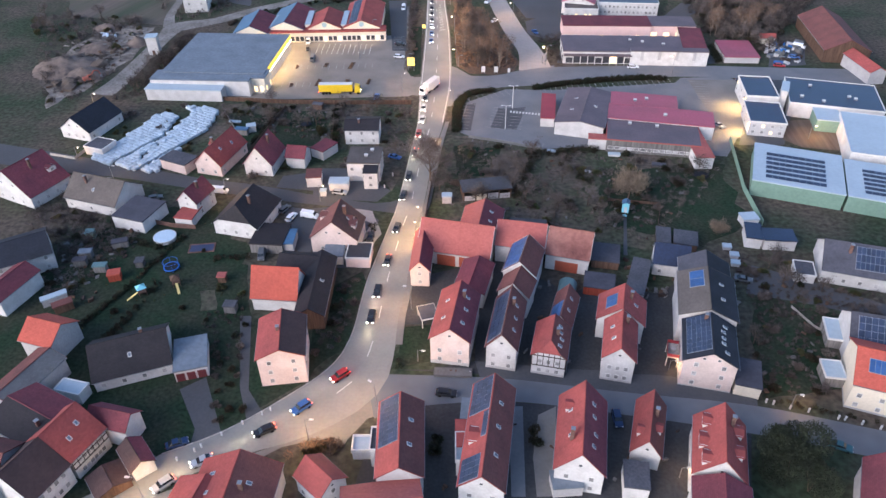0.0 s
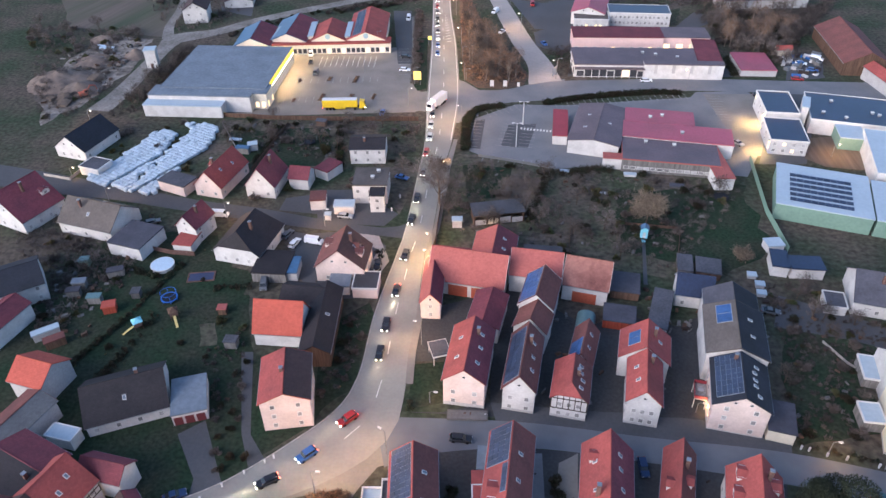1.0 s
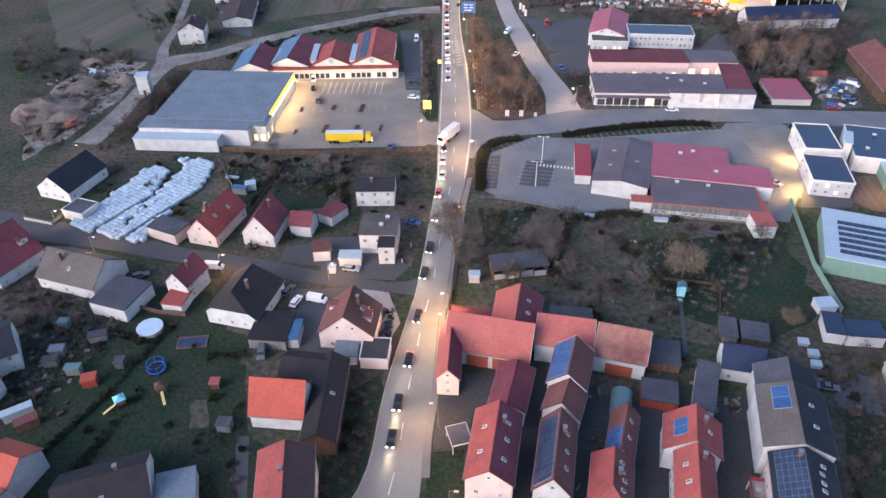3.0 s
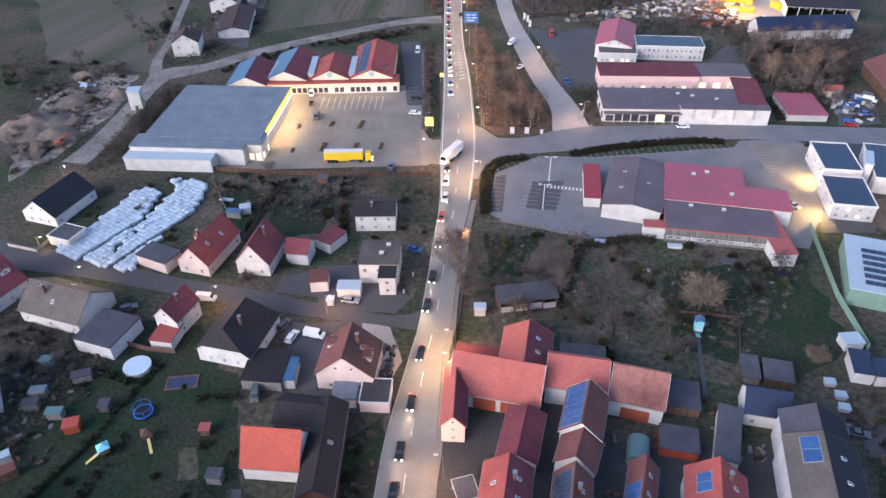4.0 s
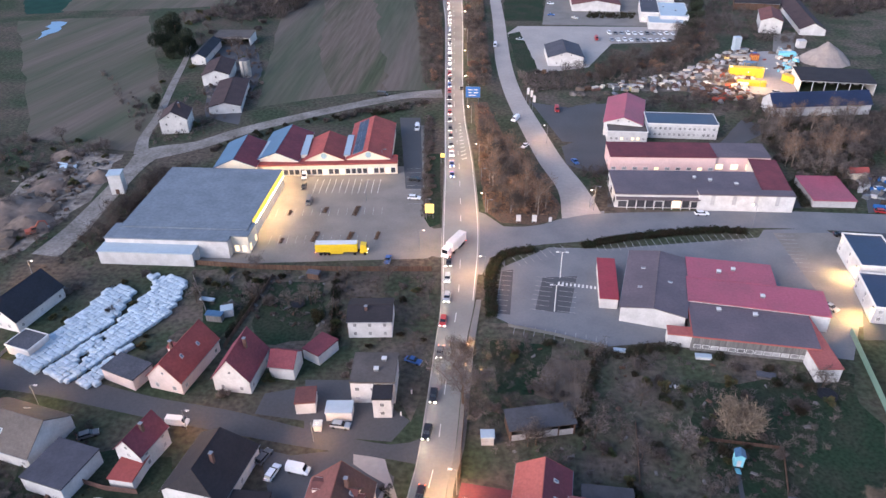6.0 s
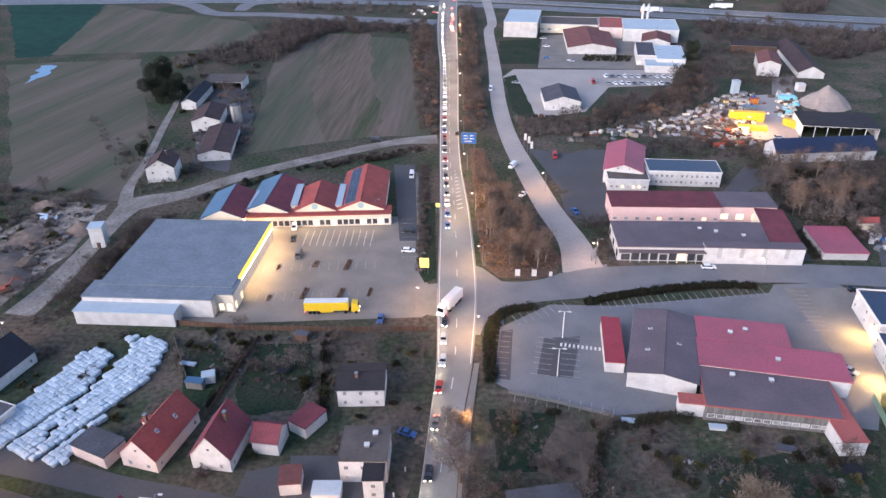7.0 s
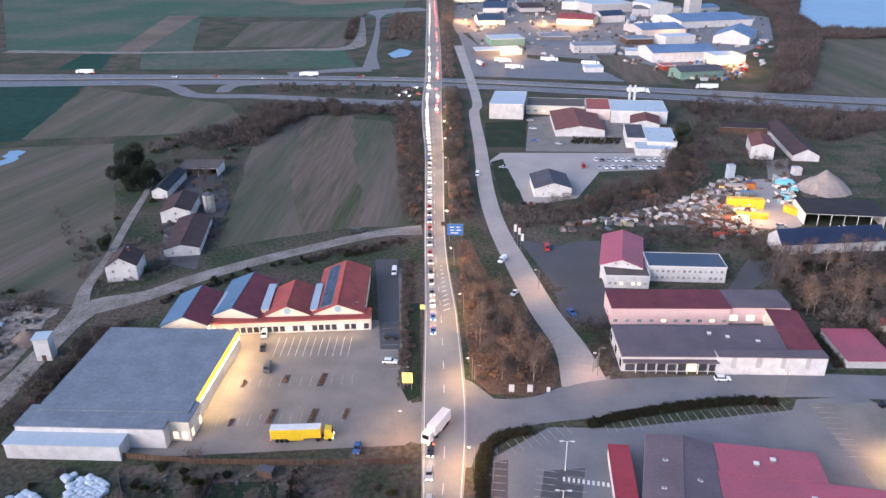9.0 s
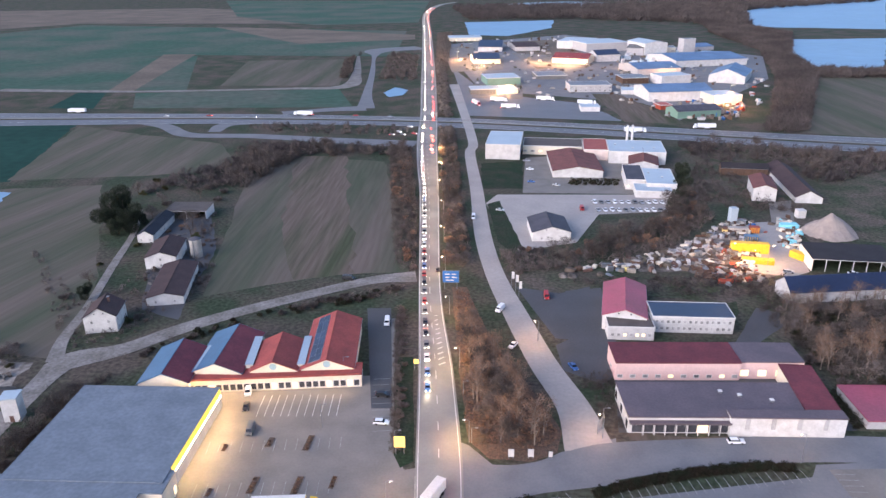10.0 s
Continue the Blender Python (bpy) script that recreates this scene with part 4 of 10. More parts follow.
def flagpole(x, y):
    s = thing("flagpole", x, y, 0, "white flag on a tall metal pole", "flagpole", "flags at the road")
    part("pole", tubed([(0, 0, 0), (0, 0, 4), (0, 0, 8)], 0.08, 0.05, 6), STEEL, s)
    bm = bmesh.new()
    pts = [(0.05 + 1.1 * i / 4, 0.12 * math.sin(i * 1.3), 0) for i in range(5)]
    for a, b in zip(pts, pts[1:]):
        bm.faces.new([bm.verts.new(p) for p in ((a[0], a[1], 4.6), (b[0], b[1], 4.5), (b[0], b[1], 7.6), (a[0], a[1], 7.7))])
    bmesh.ops.remove_doubles(bm, verts=bm.verts, dist=0.01)
    bmesh.ops.solidify(bm, geom=bm.faces[:], thickness=0.03)
    part("flag", bm, WALL["white"], s)


def tower(x, y):
    s = thing("transformer_tower", x, y, 12, "narrow white transformer tower beside the track", "tower")
    part("wall", boxed(-2.2, 2.2, -2.2, 2.2, 0, 7.6), WALL["white"], s)
    part("roof", boxed(-2.5, 2.5, -2.5, 2.5, 7.6, 8.0, bevel=0.1), ROOF["white"], s)
    part("door", boxed(-0.6, 0.6, -2.26, -2.2, 0, 2.1), DOOR, s)


def play_hut(x, y):
    """A tall pale turquoise hut on legs."""
    t = thing("garden_tower", x, y, -6, "tall pale turquoise garden tower with a blue roof", "tower", "")
    for sx in (-0.8, 0.8):
        for sy in (-0.8, 0.8):
            part("leg", boxed(sx - 0.08, sx + 0.08, sy - 0.08, sy + 0.08, 0, 1.3), TIMBER, t)
    body = part("body", boxed(-0.95, 0.95, -0.95, 0.95, 1.3, 4.4, bevel=0.04), CYAN, t)
    part("door", boxed(-0.4, 0.4, -1.0, -0.94, 1.4, 3.2), WALL["white"], body)
    bm = bmesh.new()
    for k in (-1, 1):
        poly_solid(bm, [(k * 1.15, -1.15, 4.3), (k * 1.15, 1.15, 4.3), (0, 1.15, 5.1), (0, -1.15, 5.1)], (0, 0, -0.1))
    part("roof", bm, ROOF["blue"], t)
    part("ramp", boxed(-0.5, 0.5, -3.2, -0.95, 0.05, 0.15), CYAN, t, m=pose(0, 0.2, 0.1, -20))


def balcony(x, y, rot, w, l, z):
    """A balcony on posts with a red railing."""
    b = thing("balcony", x, y, rot, "grey balcony on posts with a bright red railing", "balcony")
    part("deck", boxed(-w / 2, w / 2, -l / 2, l / 2, z - 0.2, z, bevel=0.02), CONCRETE, b)
    for sx in (-1, 1):
        for sy in (-1, 1):
            part("post", boxed(sx * (w / 2 - 0.1) - 0.08, sx * (w / 2 - 0.1) + 0.08, sy * (l / 2 - 0.1) - 0.08, sy * (l / 2 - 0.1) + 0.08, 0, z - 0.2), WALL["white"], b)
    for a in ((-w / 2, w / 2, -l / 2, -l / 2 + 0.06), (-w / 2, w / 2, l / 2 - 0.06, l / 2), (-w / 2, -w / 2 + 0.06, -l / 2 + 0.07, l / 2 - 0.07)):
        part("railing", boxed(*a, z + 0.15, z + 1.0), ROOF["scarlet"], b)
    part("table", disc(0.6, z + 0.6, z + 0.68), WALL["grey"], b)


def ring(r, t, z):
    bm = bmesh.new()
    n = 20
    pts = [[bm.verts.new(((r + t * math.cos(b)) * math.cos(a), (r + t * math.cos(b)) * math.sin(a), z + t * math.sin(b))) for b in (0.8, 2.4, 3.9, 5.5)] for a in [2 * math.pi * i / n for i in range(n)]]
    for i in range(n):
        for k in range(4):
            bm.faces.new((pts[i][k], pts[i][(k + 1) % 4], pts[(i + 1) % n][(k + 1) % 4], pts[(i + 1) % n][k]))
    bmesh.ops.recalc_face_normals(bm, faces=bm.faces)
    return bm


def disc(r, z0, z1, n=20):
    bm = bmesh.new()
    bmesh.ops.create_cone(bm, cap_ends=True, segments=n, radius1=r, radius2=r, depth=z1 - z0, matrix=pose(0, 0, (z0 + z1) / 2))
    return bm


def trampoline(x, y, label, r):
    s = thing("trampoline", x, y, 0, label, "trampoline")
    rim = BLUEPLASTIC if "blue" in label else MESHNET
    part("pad", ring(r, 0.16, 0.8), rim, s)
    part("mat", disc(r - 0.1, 0.76, 0.8), MESHNET, s)
    part("top_ring", ring(r + 0.05, 0.05, 2.5), rim, s)
    for i in range(6):
        a = i * math.pi / 3
        part("pole", tubed([((r + 0.05) * math.cos(a), (r + 0.05) * math.sin(a), z) for z in (0, 1.2, 2.5)], 0.06, 0.05, 5), rim, s)


def round_pool(x, y):
    s = thing("garden_pool", x, y, 0, "round garden pool under a pale blue cover", "pool")
    part("basin", disc(3.1, 0, 1.05, 10), WALL["white"], s)
    part("cover", disc(3.15, 1.05, 1.18, 10), POOLCOVER, s)
    part("rim", ring(3.1, 0.12, 1.1), TRIM, s)


def sunken_pool(x, y, rot):
    s = thing("garden_pool", x, y, rot, "sunken garden pool with a dark cover and brown rim", "pool")
    part("cover", boxed(-3.2, 3.2, -1.6, 1.6, 0.02, 0.2), mat("dark_pool_cover", (0.03, 0.04, 0.09), 0.5, 0.15), s)
    for a in ((-3.6, 3.6, 1.6, 2.0), (-3.6, 3.6, -2.0, -1.6), (-3.6, -3.2, -1.6, 1.6), (3.2, 3.6, -1.6, 1.6)):
        part("rim_slab", boxed(*a, 0.02, 0.28), BRICKS, s)


def play_tower(x, y, label, rot):
    s = thing("play_tower", x, y, rot, label, "play tower")
    for sx in (-0.9, 0.9):
        for sy in (-0.9, 0.9):
            part("post", boxed(sx - 0.07, sx + 0.07, sy - 0.07, sy + 0.07, 0, 2.6), DOOR, s)
    part("platform", boxed(-1, 1, -1, 1, 1.2, 1.35), DOOR, s)
    bm = bmesh.new()
    bmesh.ops.create_cone(bm, cap_ends=True, segments=4, radius1=1.7, radius2=0.05, depth=0.9, matrix=pose(0, 0, 3.0, 0, 0, 45))
    part("canopy", bm, CYAN if "blue" in label else WALL["brown"], s)
    bm = bmesh.new()
    poly_solid(bm, [(-0.3, -1.0, 1.4), (0.3, -1.0, 1.4), (0.3, -4.0, 0.12), (-0.3, -4.0, 0.12)], (0, 0, -0.06))
    part("slide", bm, YELLOWPLASTIC, s)


def inside(poly, x, y):
    odd = False
    for a, b in zip(poly, poly[1:] + poly[:1]):
        if (a[1] > y) != (b[1] > y) and x < (b[0] - a[0]) * (y - a[1]) / (b[1] - a[1]) + a[0]:
            odd = not odd
    return odd


def bale_mesh(seed):
    bm = bmesh.new()
    bmesh.ops.create_icosphere(bm, subdivisions=2, radius=1.0)
    rnd = random.Random(seed)
    for v in bm.verts:
        p = v.co
        k = 1 / max(abs(p.x), abs(p.y), abs(p.z)) ** 0.75
        v.co = Vector((p.x * k * 0.86, p.y * k * 0.9, p.z * k * 0.66)) * rnd.uniform(0.93, 1.06)
        v.co.z += 0.66
    return bm


def bale_field(name, polys, label):
    rnd = random.Random(12)
    at = []
    for k, poly in enumerate(polys):
        cx, cy = sum(p[0] for p in poly) / len(poly), sum(p[1] for p in poly) / len(poly)
        m = pose(cx, cy, 0, 0, 0, -26)
        for i in range(-30, 30):
            if i % 12 == 4:
                continue
            for j in range(-40, 40):
                p = m @ Vector((i * 1.42 + rnd.uniform(-0.12, 0.12), j * 1.5 + rnd.uniform(-0.15, 0.15), 0))
                if inside(poly, p.x, p.y) and rnd.random() < 0.985:
                    at.append((p.x, p.y, k))
    s = thing(name, at[0][0], at[0][1], 0, label, "hay bales", kind="structure")
    rest = []
    at.sort(key=lambda a: a[1])
    for i, (x, y, k) in enumerate(at):
        m = pose(x - at[0][0], y - at[0][1], rnd.choice((0, 0, 0, 0.1, 0.25)) * rnd.random(), rnd.uniform(-5, 5), rnd.uniform(-5, 5), -26 + rnd.uniform(-12, 12)) @ Matrix.Scale(rnd.uniform(0.92, 1.1), 4)
        me = shared("bale_%s" % "abcd"[i % 4], lambda: bale_mesh(i % 4))
        if i < 300:
            part("bale", me, WRAP, s, m=m)
        else:
            rest.append((me, m))
    s.location = (at[0][0], at[0][1], 0)
    if rest:
        bm = bmesh.new()
        verts, faces = [], []
        for me, m in rest:
            o = len(verts)
            verts += [tuple(m @ v.co) for v in me.vertices]
            faces += [tuple(o + v for v in p.vertices) for p in me.polygons]
        bm.free()
        ob = part("more_bales", raw_mesh("more_bales", verts, faces), WRAP, s)
        tagged(ob, kind="stuff")


def rubble_field(poly, n, seed, label, big):
    rnd = random.Random(seed)
    xs, ys = [p[0] for p in poly], [p[1] for p in poly]
    tones = (CONCRETE, WALL["grey"], WALL["shaded"], WALL["cream"], WALL["brown"], REDGATE, SIGNBLUE, RUBBLE, YELLOWPLASTIC, STEEL, ROOF["metal"])
    done = 0
    while done < n:
        x, y = rnd.uniform(min(xs), max(xs)), rnd.uniform(min(ys), max(ys))
        if not inside(poly, x, y):
            continue
        done += 1
        r = big * rnd.uniform(0.3, 1.0)
        bm = bmesh.new()
        kind = rnd.random()
        if kind < 0.55:
            bmesh.ops.create_icosphere(bm, subdivisions=2, radius=1.0)
            for v in bm.verts:
                f = 1 + 0.35 * noise.noise(v.co * 1.7 + Vector((done, 0, 0)))
                v.co = Vector((v.co.x * f * r, v.co.y * f * r * 0.8, max(-0.05, v.co.z * f) * r * 0.45))
            part_name, tone = "rubble_mound", rnd.choice((RUBBLE, SOIL, SCRUB_SOIL)) if big < 5 else SOIL
        else:
            box(bm, -r * rnd.uniform(0.3, 0.8), r * 0.5, -r * 0.25, r * 0.25, 0, r * rnd.uniform(0.2, 0.6), bevel=0.06)
            part_name, tone = "material_crate", rnd.choice(tones)
            if big > 5:
                bm.free()
                continue
        tagged(part(part_name, bm, tone, m=pose(x, y, 0, 0, 0, rnd.uniform(0, 180))), label if part_name == "rubble_mound" else "stack of building materials in the yard", "heap" if part_name == "rubble_mound" else "stack", "builders' yard")


def junk(poly, n, seed, label, tones, s0, s1, flat=0.5):
    """Loose clutter: boards, crates, sacks and blocks lying about, joined by colour."""
    rnd = random.Random(seed)
    xs, ys = [p[0] for p in poly], [p[1] for p in poly]
    heaps = [bmesh.new() for _ in tones]
    done = 0
    while done < n:
        x, y = rnd.uniform(min(xs), max(xs)), rnd.uniform(min(ys), max(ys))
        if not inside(poly, x, y) or any((x - a) ** 2 + (y - b) ** 2 < r * r for a, b, r in LANES):
            continue
        done += 1
        w, d, h = rnd.uniform(s0, s1), rnd.uniform(s0, s1) * 0.5, rnd.uniform(s0, s1) * flat
        turn = pose(x, y, 0.15, rnd.uniform(-8, 8), rnd.uniform(-8, 8), rnd.uniform(0, 180))
        bm = rnd.choice(heaps)
        r = bmesh.ops.create_cube(bm, size=1.0, matrix=turn @ Matrix.LocRotScale((0, 0, h / 2 - 0.1), None, (w, d, h)))
        for v in r["verts"]:
            v.co += Vector((rnd.uniform(-1, 1), rnd.uniform(-1, 1), rnd.uniform(-0.5, 0.5))) * w * 0.12
    top = None
    for bm, tone in zip(heaps, tones):
        ob = part("clutter", bm, tone, top)
        tagged(ob, "" if top else label, "" if top else "clutter", kind="stuff")
        top = top or ob


def container(x, y, rot, w, d, h, tone, label):
    s = thing("container", x, y, rot, label, "container", "containers of the yard")
    part("box", boxed(-w / 2, w / 2, -d / 2, d / 2, 0.12, h, bevel=0.05), tone, s)
    part("lid", boxed(-w / 2 - 0.06, w / 2 + 0.06, -d / 2 - 0.06, d / 2 + 0.06, h, h + 0.12), tone, s)
    k = max(3, int(w / 0.9))
    for i in range(k):
        part("rib", shared("container_rib_%d" % round(h * 10), lambda: boxed(-0.1, 0.1, -0.05, 0.05, 0.15, h - 0.05)), tone, s, m=pose(-w / 2 + (i + 0.5) * w / k, -d / 2 - 0.03, 0))
    for sx in (-1, 1):
        part("skid", boxed(sx * w * 0.4 - 0.1, sx * w * 0.4 + 0.1, -d / 2, d / 2, 0, 0.14), STEEL, s)


def gravel_heap(x, y, r, h, material=GRAVEL, label="tall pale heap of gravel in the builders' yard", name="gravel_mound"):
    bm = bmesh.new()
    bmesh.ops.create_cone(bm, cap_ends=False, segments=28, radius1=r, radius2=0.5, depth=h, matrix=pose(0, 0, h / 2))
    bmesh.ops.subdivide_edges(bm, edges=bm.edges, cuts=4, use_grid_fill=True)
    for v in bm.verts:
        v.co += Vector((0, 0, 0.1 * h)) * noise.noise(v.co * 0.25) + v.co * 0.2 * noise.noise(v.co * 0.12 + Vector((x, y, 0)))
    tagged(part(name, bm, material, m=pose(x, y, 0)), label, "heap")


def excavator(x, y, rot):
    """A tracked digger with its boom lowered."""
    e = thing("excavator", x, y, rot, "orange tracked excavator standing on waste ground", "excavator")
    for s in (-1, 1):
        part("track", boxed(s * 1.1 - 0.3, s * 1.1 + 0.3, -1.9, 1.9, 0, 0.8, bevel=0.25), RUBBER, e)
    part("house", boxed(-1.2, 1.2, -1.2, 2.0, 0.9, 2.0, bevel=0.12), REDGATE, e)
    cab = part("cab", boxed(-1.2, -0.2, -1.3, 0.2, 1.9, 3.0, bevel=0.1), REDGATE, e)
    part("cab_glass", boxed(-1.22, -0.18, -1.34, -0.1, 2.2, 2.85), CARGLASS, cab)
    part("boom", tubed([(0.4, -1.1, 1.8), (0.4, -2.8, 3.9), (0.4, -4.6, 3.4)], 0.28, 0.2, 4), REDGATE, e)
    part("stick", tubed([(0.4, -4.5, 3.5), (0.4, -5.0, 1.4)], 0.2, 0.14, 4), REDGATE, e)
    part("bucket", boxed(-0.1, 0.9, -5.4, -4.7, 0.6, 1.5, bevel=0.1), STEEL, e)


def open_shed(name, x, y, rot, W, L, h, roof, wall, bays, label, doors=False):
    """A lean-to shed, open along its front (local -y), with piers between the bays."""
    s = thing(name, x, y, rot, label, "shed")
    solid(x, y, rot, W, L)
    w, l = W - 0.6, L - 0.6
    part("back_wall", boxed(-w / 2, w / 2, l / 2 - 0.25, l / 2, 0, h + 0.5), WALL[wall], s)
    for k in (-1, 1):
        part("side_wall", boxed(k * (w / 2 - 0.12) - 0.12, k * (w / 2 - 0.12) + 0.12, -l / 2, l / 2 - 0.26, 0, h), WALL[wall], s)
    bm = bmesh.new()
    f = poly_solid(bm, [(-W / 2, -L / 2, h + 0.15), (W / 2, -L / 2, h + 0.15), (W / 2, L / 2, h + 0.75), (-W / 2, L / 2, h + 0.75)], (0, 0, -0.2))
    slope_uv(bm, f, Vector((1, 0, 0)), Vector((0, 1, 0)))
    part("roof", bm, ROOF[roof], s)
    part("lintel", boxed(-w / 2, w / 2, -l / 2, -l / 2 + 0.25, h - 0.45, h - 0.05), WALL[wall], s)
    rnd = random.Random(int(x + y))
    for i in range(bays + 1):
        u = -w / 2 + 0.2 + (w - 0.4) * i / bays
        part("pier", boxed(u - 0.15, u + 0.15, -l / 2 - 0.03, -l / 2 + 0.28, 0, h - 0.45), WALL[wall], s)
        if doors and i < bays:
            part("door", boxed(u + 0.2, u + (w - 0.4) / bays - 0.2, -l / 2 + 0.05, -l / 2 + 0.12, 0.05, h * rnd.uniform(0.5, 0.75)), WALL["cream" if i == 1 else "grey"], s)
        elif i < bays:
            a = rnd.uniform(0.8, 1.6)
            part("stored_stack", boxed(u + 0.9, u + 0.9 + a * 1.4, l / 2 - 4.0, l / 2 - 1.4, 0, a * 1.2, bevel=0.05), WALL[rnd.choice(("brown", "grey", "shaded"))], s)


def silo(x, y):
    s = thing("silo", x, y, 0, "grey concrete farm silo beside the barns", "silo")
    part("drum", disc(2.6, 0, 8.5, 24), CONCRETE, s)
    bm = bmesh.new()
    bmesh.ops.create_cone(bm, cap_ends=True, segments=24, radius1=2.7, radius2=0.3, depth=1.2, matrix=pose(0, 0, 9.1))
    part("cap", bm, ROOF["felt"], s)
    for z in (2.1, 4.2, 6.3):
        part("hoop", ring(2.6, 0.06, z), STEEL, s)
    part("ladder", boxed(-0.25, 0.25, -2.78, -2.66, 0.2, 8.4), STEEL, s)


def open_carport(x, y, rot, w, l, h):
    s = thing("carport", x, y, rot, "open carport with a dark roof, white rim and white posts", "carport")
    part("roof", boxed(-w / 2, w / 2, -l / 2, l / 2, h - 0.12, h + 0.02), ROOF["felt"], s)
    for a in ((-w / 2, w / 2, -l / 2 - 0.1, -l / 2), (-w / 2, w / 2, l / 2, l / 2 + 0.1), (-w / 2 - 0.1, -w / 2, -l / 2 - 0.1, l / 2 + 0.1), (w / 2, w / 2 + 0.1, -l / 2 - 0.1, l / 2 + 0.1)):
        part("rim_board", boxed(*a, h - 0.25, h + 0.12), WALL["white"], s)
    for sx in (-1, 1):
        for sy in (-1, 1):
            part("post", boxed(sx * (w / 2 - 0.15) - 0.09, sx * (w / 2 - 0.15) + 0.09, sy * (l / 2 - 0.15) - 0.09, sy * (l / 2 - 0.15) + 0.09, 0, h - 0.12), WALL["white"], s)


def barrel_shed(x, y, rot, w, l):
    s = thing("greenhouse", x, y, rot, "low shed with a rounded grey-green roof", "shed")
    bm = bmesh.new()
    n, r = 12, w / 2
    rows = [[bm.verts.new((r * math.cos(math.pi * i / n), yy, 0.9 + r * 0.9 * math.sin(math.pi * i / n))) for i in range(n + 1)] for yy in (-l / 2, l / 2)]
    for i in range(n):
        bm.faces.new((rows[0][i], rows[0][i + 1], rows[1][i + 1], rows[1][i]))
    for row in rows:
        bm.faces.new(row)
    bmesh.ops.recalc_face_normals(bm, faces=bm.faces)
    part("barrel_roof", bm, ROOF["teal"], s)
    part("wall", boxed(-r + 0.05, r - 0.05, -l / 2 + 0.05, l / 2 - 0.05, 0, 0.95), WALL["shaded"], s)
    part("door", boxed(-0.5, 0.5, -l / 2 - 0.04, -l / 2, 0, 1.9), DOOR, s)


def chimney_stack(x, y):
    s = thing("chimney_stack", x, y, 0, "tall pale metal chimney stack", "chimney", "chimney stacks")
    part("stack", tubed([(0, 0, 0), (0, 0, 8), (0, 0, 16)], 0.9, 0.8, 10), TRIM, s)
    part("collar", ring(0.85, 0.12, 15.6), STEEL, s)


def bays(a, b, n, depth, material=BAYPAINT):
    """Painted bay lines across the line from a to b."""
    a, b = Vector((*a, 0)), Vector((*b, 0))
    d = b - a
    s = thing("bay_lines", a.x, a.y, math.degrees(math.atan2(d.y, d.x)), "white painted parking bay lines", "road marking", kind="structure", z=0.165)
    me = shared("bay_line_%s_%s" % (depth, material.name), lambda: boxed(-0.07, 0.07, -depth / 2, depth / 2, 0, 0.008))
    for i in range(n + 1):
        part("line", me, material, s, m=pose(d.length * i / n, 0, 0))


# ---- planting ----
KINDS = {
    "big_tree": make_tree("bare_tree", 1, 13, 1.0, 26, 1.2, BARK, TWIGS, "large bare winter tree with a wide crown", 0.03),
    "tree_a": make_tree("bare_tree", 2, 9, 0.9, 18, 1.0, BARK, TWIGS, "bare brown winter tree"),
    "tree_b": make_tree("bare_tree", 3, 8, 1.1, 18, 1.0, BARK, TWIGS, "bare winter tree with a broad crown"),
    "tree_c": make_tree("bare_tree", 4, 6.5, 1.0, 12, 0.9, BARK, TWIGS, "small bare winter tree", 0.05, depth=1),
    "round_tree": make_tree("bare_tree", 5, 6.0, 1.4, 24, 1.0, BARK, PALE_TWIGS, "round bare fruit tree with pale brown twigs", 0.04, 0.7),
    "birch": make_tree("birch_tree", 6, 9.5, 0.45, 9, 1.0, BIRCH, RUST_TWIGS, "slender bare birch with a pale trunk", 0.04, 1.4, 1),
    "bush": make_bush("bush", 7, 1.7, 2.4, 520, 0.75, TWIGS, "tangled leafless brown bush"),
    "bush_b": make_bush("bush", 8, 1.4, 1.8, 420, 0.6, IVY, "dull green bush in a garden", True),
    "rust_bush": make_bush("bush", 9, 1.8, 2.8, 560, 0.8, RUST_TWIGS, "russet leafless winter bush"),
    "hedge_bush": make_bush("bush", 10, 1.3, 1.7, 460, 0.45, HEDGE, "dark evergreen garden bush", True),
    "evergreen": make_bush("evergreen_tree", 11, 3.4, 6.5, 14000, 0.21, NEEDLES, "dense dark evergreen tree", True, "tree", 3),
}
for i, k in enumerate(KINDS.values()):
    k.matrix_basis = pose(-320 - 14 * (i % 4), 20 + 14 * (i // 4), 0)


def free(x, y, gap=0.6):
    for ox, oy, c, s, w, l in SOLID:
        dx, dy = x - ox, y - oy
        if abs(dx * c + dy * s) < w + gap and abs(-dx * s + dy * c) < l + gap:
            return False
    for px, py, r in LANES:
        if abs(px - x) < r + gap and abs(py - y) < r + gap:
            return False
    return True


def plant(kind, x, y, size):
    rnd = random.Random(int(x * 31 + y * 17))
    copy_thing(KINDS[kind], pose(x, y, 0, rnd.uniform(-4, 4), rnd.uniform(-4, 4), rnd.uniform(0, 360)) @ Matrix.Diagonal((size, size, size * rnd.uniform(0.9, 1.12), 1)))


